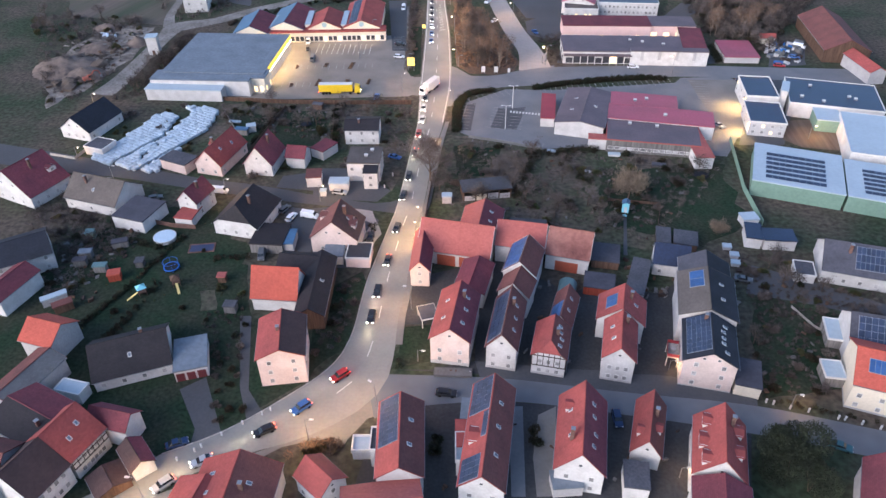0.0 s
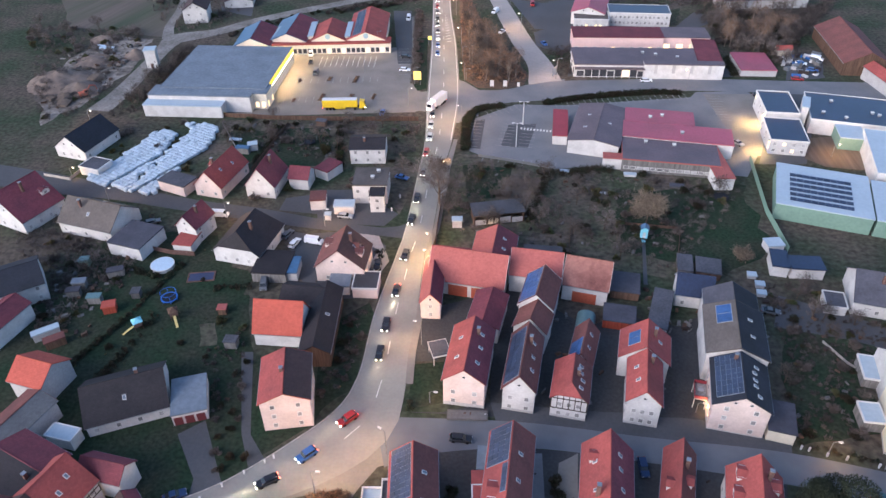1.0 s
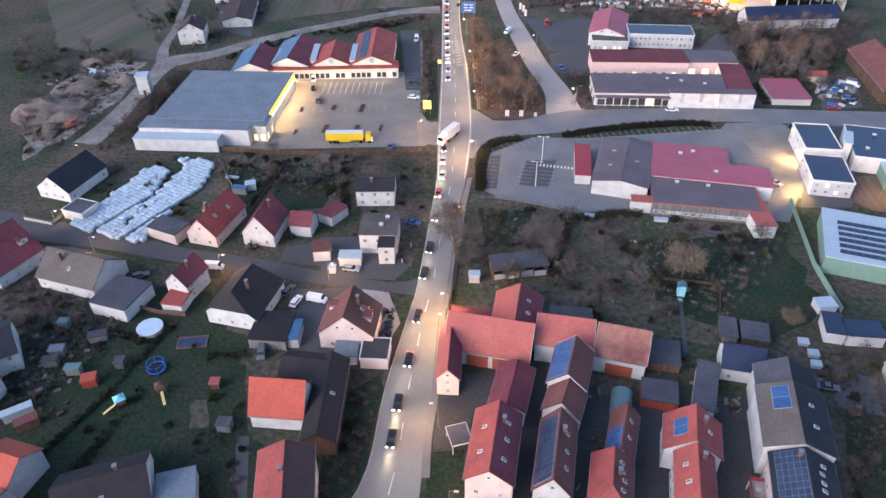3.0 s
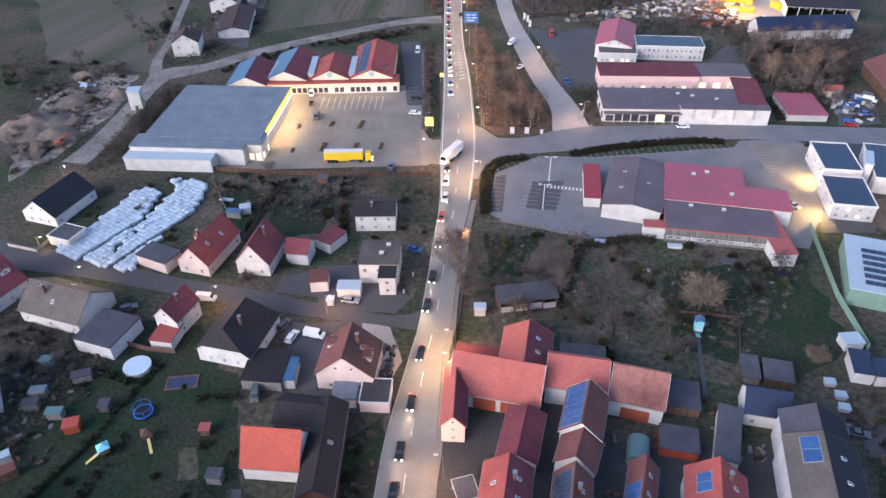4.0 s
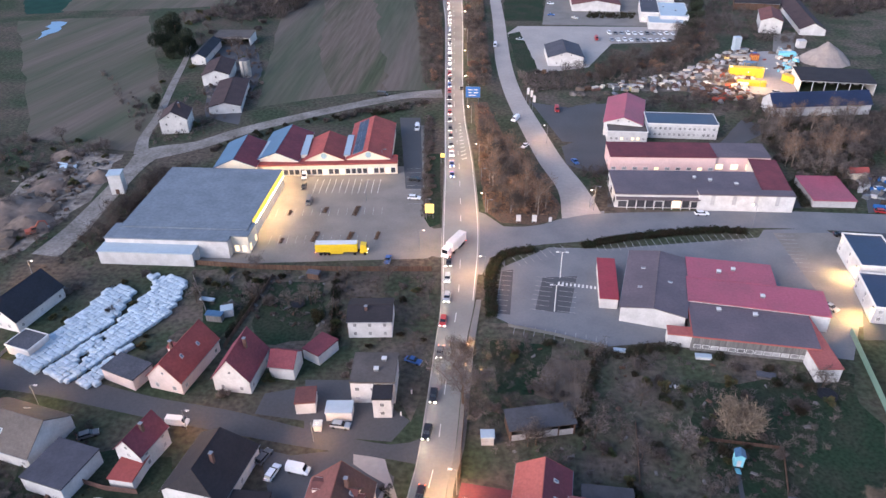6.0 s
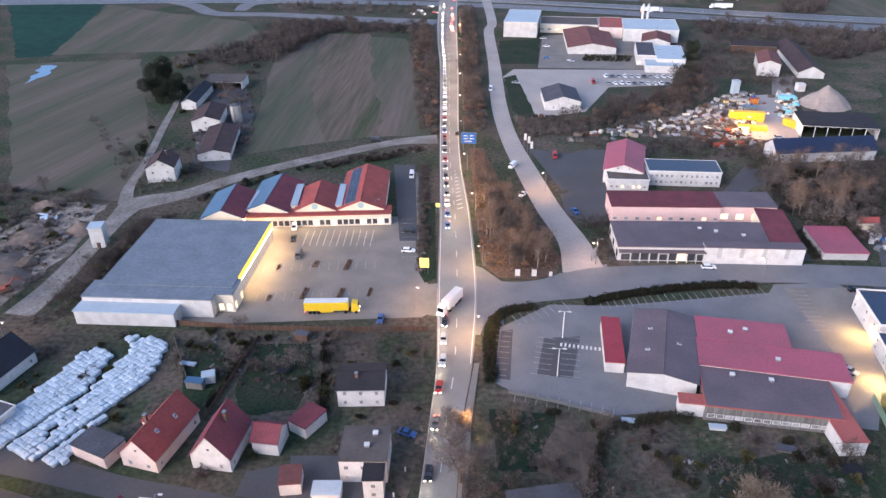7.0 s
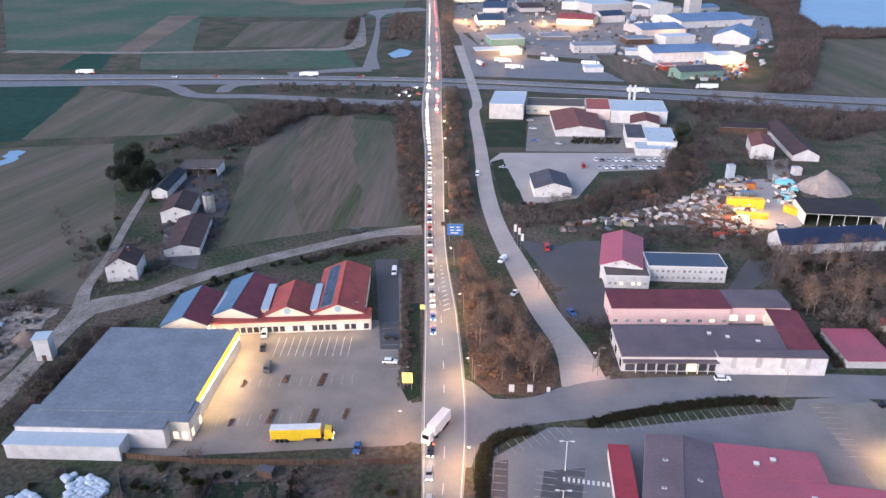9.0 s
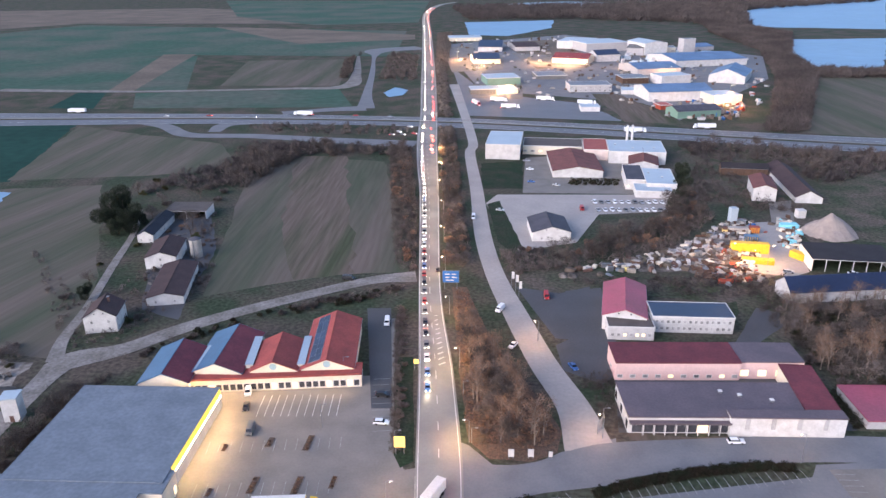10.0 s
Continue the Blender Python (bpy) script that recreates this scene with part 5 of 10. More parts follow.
def thicket(at, label):
    """Far bushes and trees nobody could count, joined by their look."""
    groups = {}
    for kind, x, y, size, rot in at:
        m = pose(x, y, 0, 0, 0, rot) @ Matrix.Scale(size, 4)
        for ch in KINDS[kind].children:
            groups.setdefault(ch.data.materials[0].name, []).append((ch.data, m))
    for key, items in groups.items():
        verts, faces, o = [], [], 0
        for me, m in items:
            co = np.empty(len(me.vertices) * 3)
            me.vertices.foreach_get("co", co)
            mm = np.array(m)
            verts.append(co.reshape(-1, 3) @ mm[:3, :3].T + mm[:3, 3])
            faces += [tuple(v + o for v in p.vertices) for p in me.polygons]
            o += len(me.vertices)
        tagged(part("thicket", raw_mesh("thicket", np.concatenate(verts).tolist(), faces), MATS[key]), label, "thicket", kind="stuff")


def scatter(kinds, poly, n, seed, s0, s1, joined=""):
    rnd = random.Random(seed)
    at = []
    xs, ys = [p[0] for p in poly], [p[1] for p in poly]
    done = 0
    for _ in range(n * 12):
        x, y = rnd.uniform(min(xs), max(xs)), rnd.uniform(min(ys), max(ys))
        if done < n and inside(poly, x, y) and free(x, y):
            if joined:
                at.append((rnd.choice(kinds), x, y, rnd.uniform(s0, s1), rnd.uniform(0, 360)))
            else:
                plant(rnd.choice(kinds), x, y, rnd.uniform(s0, s1))
            done += 1
    if at:
        thicket(at, joined)


# ---- ground, fields and water ----
bm = bmesh.new()
bmesh.ops.create_grid(bm, x_segments=40, y_segments=40, size=4600)
tagged(part("ground", bm, GROUND), "rough winter meadow ground reaching the horizon", "ground", kind="structure")
zone('field', FIELD, 0.0118, [(-325.6, 506.6), (-244.9, 521.4), (-164.7, 357.2), (-160.2, 320.4), (-211.7, 330.3)], 'striped winter field with brown and green bands', 'field', amount=1.5, step=12, rot=-14)
zone('field', FIELD, 0.0136, [(-127.0, 370.1), (-159.6, 528.7), (-146.8, 592.4), (-81.3, 577.5), (-61.8, 485.2), (-47.2, 396.5), (-80.4, 392.3)], 'mown field with tractor lines beside the trunk road', 'field', amount=1.5, step=12)
zone('soil_patch', SOIL, 0.0154, [(-115.7, 446.7), (-144.8, 592.4), (-109.0, 592.7), (-71.0, 395.8), (-94.4, 387.5)], 'bare brown strip of ploughed soil', 'field', amount=3, step=10)
zone('field', DARKCROP, 0.0172, [(-447.4, 699.0), (-356.5, 699.0), (-307.0, 528.0), (-329.2, 522.0)], 'dark green winter crop field', 'field', amount=1)
zone('field', FIELD, 0.019, [(-310.9, 530.0), (-349.2, 687.4), (-209.3, 626.8), (-170.4, 557.6), (-230.0, 541.1)], 'grass field with pale mowing stripes', 'field', amount=1.5, step=12)
zone('field', CROP, 0.0208, [(-376.6, 849.8), (-167.3, 871.2), (-135.1, 770.0), (-340.5, 766.0)], 'green winter crop field', 'field')
zone('field', CROP, 0.0226, [(-713.4, 1143.2), (-429.9, 1164.5), (-329.3, 866.7), (-535.8, 870.1)], 'green winter crop field', 'field')
zone('field', CROP, 0.0244, [(-916.5, 1760.8), (-164.3, 1557.2), (-139.8, 1152.0), (-435.1, 1178.3), (-692.4, 1110.9), (-984.1, 1559.2)], 'wide green winter crop field', 'field')
zone('field', STUBBLE, 0.0262, [(-412.3, 860.9), (-490.1, 1187.7), (-442.2, 1192.5), (-382.7, 849.9)], 'pale stubble strip', 'field')
zone('field', STUBBLE, 0.028, [(-590.4, 1686.3), (-377.2, 1612.8), (-140.4, 1474.0), (-133.0, 1390.8), (-320.0, 1328.2)], 'pale stubble strip', 'field')
zone('field', FIELD, 0.0298, [(-303.0, 896.0), (-337.8, 1109.7), (-200.8, 1122.7), (-171.5, 893.5)], 'mown pale field', 'field')
zone('field', DARKCROP, 0.0316, [(-422.0, 766.6), (-441.4, 857.8), (-410.6, 857.3), (-376.9, 763.5)], 'dark green crop strip', 'field')
zone('field', SCRUB_SOIL, 0.0334, [(-375.3, 763.5), (-401.3, 857.2), (-377.4, 856.8), (-352.7, 757.9)], 'dark ploughed strip', 'field')
zone('field', STUBBLE, 0.0352, [(-1493.6, 2342.5), (-897.4, 2399.3), (-236.4, 1993.1), (-334.3, 1752.8), (-943.6, 1811.6), (-1055.8, 1669.5)], 'far pale fields', 'field')
zone('field', CROP, 0.037, [(-966.7, 2863.9), (-202.2, 2721.5), (-160.2, 1767.4), (-375.5, 1710.8), (-643.2, 2000.0)], 'far green crop field', 'field')
zone('field', FIELD, 0.0388, [(304.7, 891.8), (352.2, 950.3), (440.3, 969.8), (276.5, 646.8), (224.7, 665.3)], 'olive green meadow behind the woods', 'field')
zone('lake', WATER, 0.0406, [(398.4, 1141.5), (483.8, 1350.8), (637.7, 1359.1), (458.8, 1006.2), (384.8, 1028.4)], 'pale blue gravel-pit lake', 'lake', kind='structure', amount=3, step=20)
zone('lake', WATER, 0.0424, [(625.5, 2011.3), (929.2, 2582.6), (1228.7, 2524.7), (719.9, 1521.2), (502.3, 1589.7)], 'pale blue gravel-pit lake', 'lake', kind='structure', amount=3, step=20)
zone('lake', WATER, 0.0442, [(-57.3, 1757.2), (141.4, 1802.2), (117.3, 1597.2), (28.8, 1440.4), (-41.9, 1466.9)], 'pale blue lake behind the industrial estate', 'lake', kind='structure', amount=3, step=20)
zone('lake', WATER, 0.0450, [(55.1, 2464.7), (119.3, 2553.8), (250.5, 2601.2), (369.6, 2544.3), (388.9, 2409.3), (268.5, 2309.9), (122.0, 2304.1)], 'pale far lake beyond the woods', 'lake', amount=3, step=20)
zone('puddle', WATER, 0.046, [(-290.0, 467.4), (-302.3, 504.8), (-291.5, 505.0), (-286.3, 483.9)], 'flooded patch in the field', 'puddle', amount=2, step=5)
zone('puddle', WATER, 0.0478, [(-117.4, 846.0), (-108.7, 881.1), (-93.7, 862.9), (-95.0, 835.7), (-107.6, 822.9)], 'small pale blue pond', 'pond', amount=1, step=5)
zone('soil_patch', SCRUB_SOIL, 0.0496, [(-146.2, 244.7), (-145.9, 262.1), (-144.0, 274.7), (-141.4, 301.6), (-139.1, 304.3), (-138.5, 286.1), (-139.9, 257.7), (-138.2, 237.4)], 'brown verge beside the supermarket', 'verge', amount=1)
zone('waste_ground', RUBBLE, 0.0514, [(-188.6, 259.2), (-192.0, 295.2), (-186.8, 316.9), (-165.3, 318.1), (-159.4, 280.3), (-164.3, 252.8), (-172.3, 232.5)], 'waste ground with heaps of soil and rubble', 'waste ground', amount=2)

# ---- gardens and yards ----
zone('lawn', LAWN, 0.0532, [(-152.9, 139.0), (-104.9, 142.5), (-66.5, 145.2), (-59.7, 125.5), (-39.8, 109.9), (-48.3, 98.5), (-60.9, 85.0), (-78.4, 72.6), (-93.0, 61.7), (-141.8, 84.5), (-159.5, 118.2)], 'dark green grass of the west gardens', 'lawn', amount=1.5)
zone('yard', DARKASPHALT, 0.055, [(-146.5, 358.0), (-166.5, 411.9), (-179.3, 460.5), (-160.4, 471.2), (-139.5, 421.0), (-136.8, 403.7), (-134.6, 377.1), (-128.9, 350.1)], 'grey farm yard between the barns', 'yard', amount=0.6)
zone('soil_patch', SCRUB_SOIL, 0.0568, [(-106.6, 241.9), (-34.4, 246.5), (-30.3, 213.4), (-33.3, 184.6), (-51.2, 212.0), (-62.3, 203.4), (-98.4, 214.3), (-103.1, 200.6), (-113.2, 205.1)], 'overgrown garden ground with leaf litter', 'garden', amount=1.5)
zone('soil_patch', SCRUB_SOIL, 0.0586, [(-17.9, 222.6), (15.7, 213.9), (72.4, 210.2), (43.8, 161.0), (29.2, 159.9), (2.7, 167.1), (-20.8, 169.8), (-19.6, 194.4)], 'overgrown orchard ground with leaf litter', 'garden', amount=1.5)
zone('lawn', LAWN, 0.0604, [(32.4, 202.7), (73.1, 207.9), (71.8, 176.6), (57.1, 162.0), (31.0, 170.0)], 'dull green lawn of a large garden', 'lawn', amount=2)
zone('lawn', LAWN, 0.0622, [(-115.4, 170.4), (-83.7, 170.3), (-69.8, 155.6), (-65.0, 131.8), (-62.9, 104.7), (-92.7, 104.8), (-104.3, 123.9), (-109.9, 144.6)], 'dark green lawn of the gardens', 'lawn', amount=2)
zone('lawn', LAWN, 0.064, [(-45.5, 135.1), (-35.5, 145.0), (-33.2, 140.5), (-34.4, 115.7), (-45.8, 103.0), (-42.0, 115.1)], 'grass verge beside the trunk road', 'lawn', amount=0.6)
zone('lawn', LAWN, 0.0658, [(-78.2, 98.6), (-68.3, 101.0), (-61.2, 90.7), (-66.6, 84.5), (-73.6, 88.2)], 'dark lawn before a bungalow', 'lawn', amount=0.6)
zone('lawn', LAWN, 0.0676, [(-64.4, 106.3), (-57.1, 110.4), (-50.8, 94.4), (-54.8, 89.7), (-60.1, 96.8)], 'grass strip beside a drive', 'lawn', amount=0.5)
zone('lawn', LAWN, 0.0694, [(-21.9, 124.3), (-14.7, 125.8), (-14.2, 113.6), (-21.1, 111.3)], 'small dark lawn at the corner house', 'lawn', amount=0.3)
zone('lawn', LAWN, 0.0712, [(66.6, 143.3), (83.5, 136.1), (76.6, 112.0), (58.6, 107.4), (61.0, 126.5)], 'dark garden lawn with clutter', 'lawn', amount=1)
zone('lawn', LAWN, 0.073, [(-80.5, 236.0), (-65.5, 237.1), (-61.4, 222.5), (-63.1, 211.1), (-76.6, 208.9), (-80.7, 216.4)], 'long lawn of a strip garden', 'lawn', amount=1)
zone('lawn', LAWN, 0.0735, [(-98.4, 231.8), (-84.4, 234.6), (-85.6, 215.2), (-87.7, 209.6), (-93.4, 214.6)], 'narrow lawn of a strip garden', 'lawn', amount=1)
zone('lawn', LAWN, 0.0748, [(-15.9, 214.4), (-0.0, 214.1), (-1.9, 195.6), (-13.7, 194.8)], 'small lawn among the bushes', 'lawn', amount=1)
zone('soil_patch', SOIL, 0.0766, [(-0.9, 207.6), (10.6, 208.4), (5.2, 191.7), (-4.9, 195.4)], 'bare brown vegetable beds', 'garden bed', amount=0.6)
zone('soil_patch', SCRUB_SOIL, 0.0784, [(-75.9, 133.7), (-72.2, 134.6), (-69.2, 127.0), (-73.1, 126.3)], 'bare brown garden bed', 'garden bed', amount=0.6, step=2)
zone('yard', YARDASPHALT, 0.0802, [(-25.9, 141.0), (-19.5, 143.8), (-7.1, 149.5), (-3.6, 138.1), (-12.2, 137.5), (-16.5, 125.7), (-23.0, 125.2)], 'paved farm yard between the barn and the house', 'yard')
zone('yard', YARDASPHALT, 0.082, [(-4.2, 152.1), (1.9, 152.6), (19.4, 139.8), (27.0, 144.9), (40.9, 141.4), (47.4, 146.3), (41.3, 110.9), (-21.6, 110.4), (-13.9, 111.0), (-3.8, 114.4)], 'dark asphalt between the houses', 'yard')
zone('yard', YARDASPHALT, 0.0838, [(-15.0, 103.4), (54.8, 101.8), (50.1, 83.0), (-25.6, 77.1), (-24.0, 93.5)], 'dark asphalt yards between the houses', 'yard')
zone('drive', DARKASPHALT, 0.0856, [(-68.5, 101.0), (-63.9, 105.0), (-55.9, 91.1), (-54.6, 89.0), (-60.4, 83.7), (-61.2, 90.7)], 'grey paved drive down to the road', 'drive')
zone('drive', DARKASPHALT, 0.0874, [(-62.5, 125.3), (-59.7, 125.5), (-53.2, 102.1), (-47.2, 94.7), (-50.0, 91.5), (-55.1, 102.0)], 'narrow grey drive', 'drive')
zone('yard', DARKASPHALT, 0.0892, [(-65.3, 174.2), (-57.9, 172.8), (-44.6, 175.7), (-34.7, 168.8), (-33.5, 146.8), (-48.7, 144.9), (-55.8, 153.5)], 'paved forecourt around the house', 'yard')
zone('yard', ROADSLAB, 0.091, [(-44.5, 174.7), (-37.3, 173.3), (-32.8, 161.9), (-34.7, 155.1), (-38.2, 159.8), (-36.4, 166.9), (-43.9, 171.5)], 'curved pale garden path', 'path', amount=0.2, step=3)
zone('yard', DARKASPHALT, 0.0928, [(-69.2, 190.9), (-60.0, 193.9), (-57.5, 182.9), (-69.6, 184.2)], 'paved drive', 'drive')
zone('yard', DARKASPHALT, 0.0946, [(-60.6, 196.2), (-48.5, 197.0), (-33.3, 184.6), (-36.7, 178.2), (-56.6, 178.8)], 'paved yard with garages', 'yard')
zone('yard', DARKASPHALT, 0.0964, [(68.1, 154.9), (82.2, 148.9), (97.2, 141.2), (94.7, 134.9), (79.4, 139.9), (63.7, 143.0)], 'grey lane behind the houses', 'lane')
zone('soil_patch', SCRUB_SOIL, 0.0982, [(120.3, 616.8), (240.5, 575.8), (169.5, 435.8), (134.1, 435.0), (139.2, 498.4), (96.2, 507.8)], 'brown scrub ground beside the stream', 'waste ground', amount=3)
zone('soil_patch', SCRUB_SOIL, 0.1, [(-12.1, 409.7), (29.6, 390.9), (74.3, 395.0), (111.3, 396.0), (107.0, 379.6), (80.5, 371.3), (34.3, 377.5), (1.0, 376.5)], "brown scrub ground below the builders' yard", 'waste ground', amount=2)
zone('car_park', PAVING, 0.1018, [(-112.6, 307.0), (-51.2, 314.2), (-55.2, 353.3), (-48.2, 353.6), (-40.9, 285.5), (-36.6, 269.8), (-33.8, 266.3), (-32.8, 254.9), (-36.4, 251.5), (-107.3, 243.3), (-107.2, 259.4)], 'pale paved supermarket car park', 'car park')
zone('car_park', DARKASPHALT, 0.1036, [(-59.9, 361.6), (-50.8, 362.0), (-42.6, 296.4), (-48.8, 296.1)], 'dark asphalt delivery lane', 'lane')
zone('car_park', ASPHALT, 0.1054, [(-15.0, 224.2), (-13.6, 247.9), (1.1, 260.2), (19.7, 260.6), (67.5, 270.3), (70.5, 275.2), (89.8, 277.2), (96.1, 265.4), (84.1, 232.2), (74.7, 212.8), (36.4, 218.0), (14.1, 213.8), (-11.3, 221.6)], 'grey asphalt car park with marked bays', 'car park')
zone('car_park', PAVING, 0.1072, [(72.9, 273.4), (97.4, 274.9), (92.5, 254.7), (83.8, 226.6), (77.4, 226.2), (75.1, 248.6)], 'paved car park lit by warm lamps', 'car park')
zone('soil_patch', SCRUB_SOIL, 0.109, [(85.8, 386.0), (149.4, 381.2), (107.9, 289.0), (86.2, 289.9), (89.1, 318.8), (82.3, 331.7), (73.9, 345.8)], 'brown scrub ground behind the halls', 'waste ground', amount=2)
zone('yard', DARKASPHALT, 0.1108, [(16.9, 379.2), (31.6, 382.9), (28.0, 336.7), (69.6, 338.0), (86.9, 366.5), (99.3, 360.0), (71.6, 332.1), (27.6, 331.9), (14.1, 336.3)], 'grey paved yard round the office building', 'yard', amount=0.3)
zone('yard', DARKASPHALT, 0.1126, [(9.0, 335.4), (30.6, 354.3), (29.3, 320.2), (21.2, 311.4), (10.0, 319.3)], 'dark forecourt of the business park', 'yard')
zone('yard', DARKASPHALT, 0.1144, [(-2.5, 382.5), (14.3, 376.8), (27.1, 383.7), (24.3, 338.5), (9.4, 340.3)], 'dark asphalt yard', 'yard')
zone('yard', DARKASPHALT, 0.1162, [(25.9, 317.9), (85.2, 318.6), (88.1, 290.4), (21.9, 287.0)], 'dark asphalt yard between the halls', 'yard')
zone('yard', DARKASPHALT, 0.118, [(102.3, 281.1), (120.8, 286.3), (95.6, 222.0), (80.3, 220.9)], 'dark yard of the factory', 'yard')
zone('yard', ROADSLAB, 0.1198, [(-14.3, 490.7), (-7.9, 506.1), (55.5, 507.1), (90.0, 507.7), (82.9, 478.3), (44.1, 473.0), (27.6, 432.4), (0.8, 421.2), (-7.7, 439.0)], 'grey yard of the car dealer', 'yard')
zone('yard', PAVING, 0.1216, [(12.4, 587.9), (39.6, 595.7), (102.8, 560.8), (90.0, 507.7), (6.6, 509.5)], 'grey forecourt among the halls', 'yard')
zone('yard', PAVING, 0.1234, [(137.4, 493.4), (151.3, 498.6), (118.3, 402.0), (108.9, 401.7), (121.4, 442.0)], "pale lane of the builders' yard", 'yard')
zone('yard', RUBBLE, 0.1252, [(42.7, 400.0), (74.6, 433.5), (108.0, 457.3), (137.0, 462.0), (118.3, 402.0), (97.7, 390.0), (77.4, 397.9)], "pale rubble ground of the builders' yard", 'yard', amount=2)
zone('yard', MOTORWAY, 0.127, [(-55.0, 1032.5), (-13.2, 844.5), (103.0, 768.1), (97.1, 706.8), (-28.1, 730.5)], 'asphalt of the lorry park', 'yard')
zone('yard', ASPHALT, 0.1288, [(-83.9, 1297.5), (129.9, 1454.4), (360.6, 1130.5), (295.8, 930.9), (142.6, 706.7), (113.0, 796.1), (-18.9, 861.6)], 'grey ground of the industrial estate', 'yard')
zone('soil_slope', SOIL, 0.1330, [(90.8, 839.7), (117.3, 832.8), (133.0, 768.0), (142.6, 695.8), (118.5, 700.2), (99.0, 704.6), (98.6, 742.3), (92.3, 790.5)], 'bare brown slope below the estate', 'slope', amount=1)
# lamp-lit ground of the next two yards is laid in as paler paving
zone('yard', PAVING, 0.1340, [(-68.0, 1264.0), (-33.3, 1294.7), (-26.4, 1147.2), (13.3, 1158.6), (8.0, 1010.4), (-53.4, 992.9), (-63.2, 1087.5)], 'yard of a lit shop, lamp light laid in as paler paving', 'yard')
zone('yard', PAVING, 0.1345, [(24.6, 1185.1), (78.8, 1155.7), (84.5, 1093.6), (110.5, 1037.6), (84.0, 1018.0), (50.7, 1034.4), (36.3, 1095.4)], 'sandy yard, lamp light laid in as paler paving', 'yard')
zone('yard', PAVING, 0.1350, [(-28.2, 898.4), (27.0, 912.9), (21.8, 809.0), (-26.9, 815.7)], 'pale forecourt of the filling station', 'yard')
zone('yard', ROADSLAB, 0.1306, [(119.0, 461.6), (138.0, 464.5), (120.6, 400.9), (110.8, 394.8), (96.7, 400.2)], "pale concrete ground of the builders' yard", 'yard', amount=0.8)
zone('soil_patch', SCRUB_SOIL, 0.1324, [(103.0, 839.5), (145.4, 757.2), (144.4, 687.3), (100.5, 700.2), (85.6, 752.5)], 'brown grass beside the lorry park', 'verge', amount=1)
zone('soil_patch', STUBBLE, 0.1342, [(16.2, 1334.9), (107.4, 1375.2), (131.2, 1109.4), (112.6, 1027.1), (49.7, 1019.0)], 'pale sandy building plot', 'building plot')
zone('lawn', LAWN, 0.136, [(-13.7, 488.7), (-6.9, 494.8), (2.4, 426.1), (-3.0, 420.5), (-8.7, 431.6)], 'grassy bank beside the access road', 'lawn', amount=0.3)
zone('lawn', LAWN, 0.1378, [(-17.0, 573.1), (10.2, 580.5), (7.0, 517.2), (-16.9, 516.8)], 'rough lawn before the warehouse', 'lawn', amount=0.6)
zone('traffic_island', RUSTBED, 0.1396, [(-28.4, 381.4), (-22.4, 381.7), (-12.5, 336.8), (1.0, 302.4), (6.2, 286.2), (4.2, 277.7), (-3.8, 273.5), (-14.2, 274.2), (-19.6, 281.4), (-22.8, 309.2)], 'planted island between the roads covered with leaf litter', 'traffic island', amount=0.4)
zone('lawn', LAWN, 0.1414, [(-44.2, 325.8), (-39.1, 326.0), (-34.0, 272.5), (-37.4, 269.8), (-39.8, 275.4)], 'narrow grass verge beside the car park', 'lawn', amount=0.3)
zone('junction', ASPHALT, 0.1432, [(-22.1, 281.3), (-19.6, 279.7), (-13.3, 272.0), (-3.8, 271.9), (5.1, 277.8), (20.7, 284.5), (18.3, 265.6), (-0.9, 261.7), (-10.8, 258.3), (-16.9, 253.1), (-19.2, 243.9), (-20.7, 243.9)], 'wide asphalt junction mouth', 'road')
zone('junction', PAVING, 0.145, [(-37.3, 268.6), (-32.8, 270.1), (-31.3, 251.7), (-35.8, 253.1)], 'paved mouth of the supermarket car park', 'road')
zone('path', DARKASPHALT, 0.1468, [(36.7, 175.2), (37.6, 175.3), (35.7, 156.7), (34.6, 156.7)], 'narrow pale garden path', 'path')
zone('yard', PAVING, 0.1486, [(10.3, 99.9), (14.2, 102.5), (13.6, 80.4), (9.7, 80.1), (9.2, 89.0)], 'pale paved yard beside a house', 'yard', amount=0.3)
zone('yard', ASPHALT, 0.1504, [(4.1, 101.7), (7.1, 101.9), (7.6, 79.9), (4.9, 79.7)], 'grey paved lane between two houses', 'lane')
zone('pavement', PAVING, 0.1522, [(-73.9, 68.2), (-58.0, 77.5), (-49.4, 84.2), (-35.6, 91.9), (-24.5, 102.7), (-20.5, 102.3), (-18.6, 99.0), (-25.6, 96.1), (-28.5, 90.9), (-29.9, 87.4), (-32.0, 90.6), (-41.7, 87.6), (-48.1, 81.9), (-56.6, 73.9), (-67.4, 65.9)], 'pale paved footway beside the trunk road', 'pavement', amount=0.3)
zone('yard', DARKASPHALT, 0.154, [(-3.8, 114.4), (40.4, 112.9), (57.7, 108.6), (56.7, 104.5), (28.5, 106.1), (4.0, 107.8), (-2.3, 109.0)], 'dark asphalt strip before the houses', 'yard', amount=0.2)

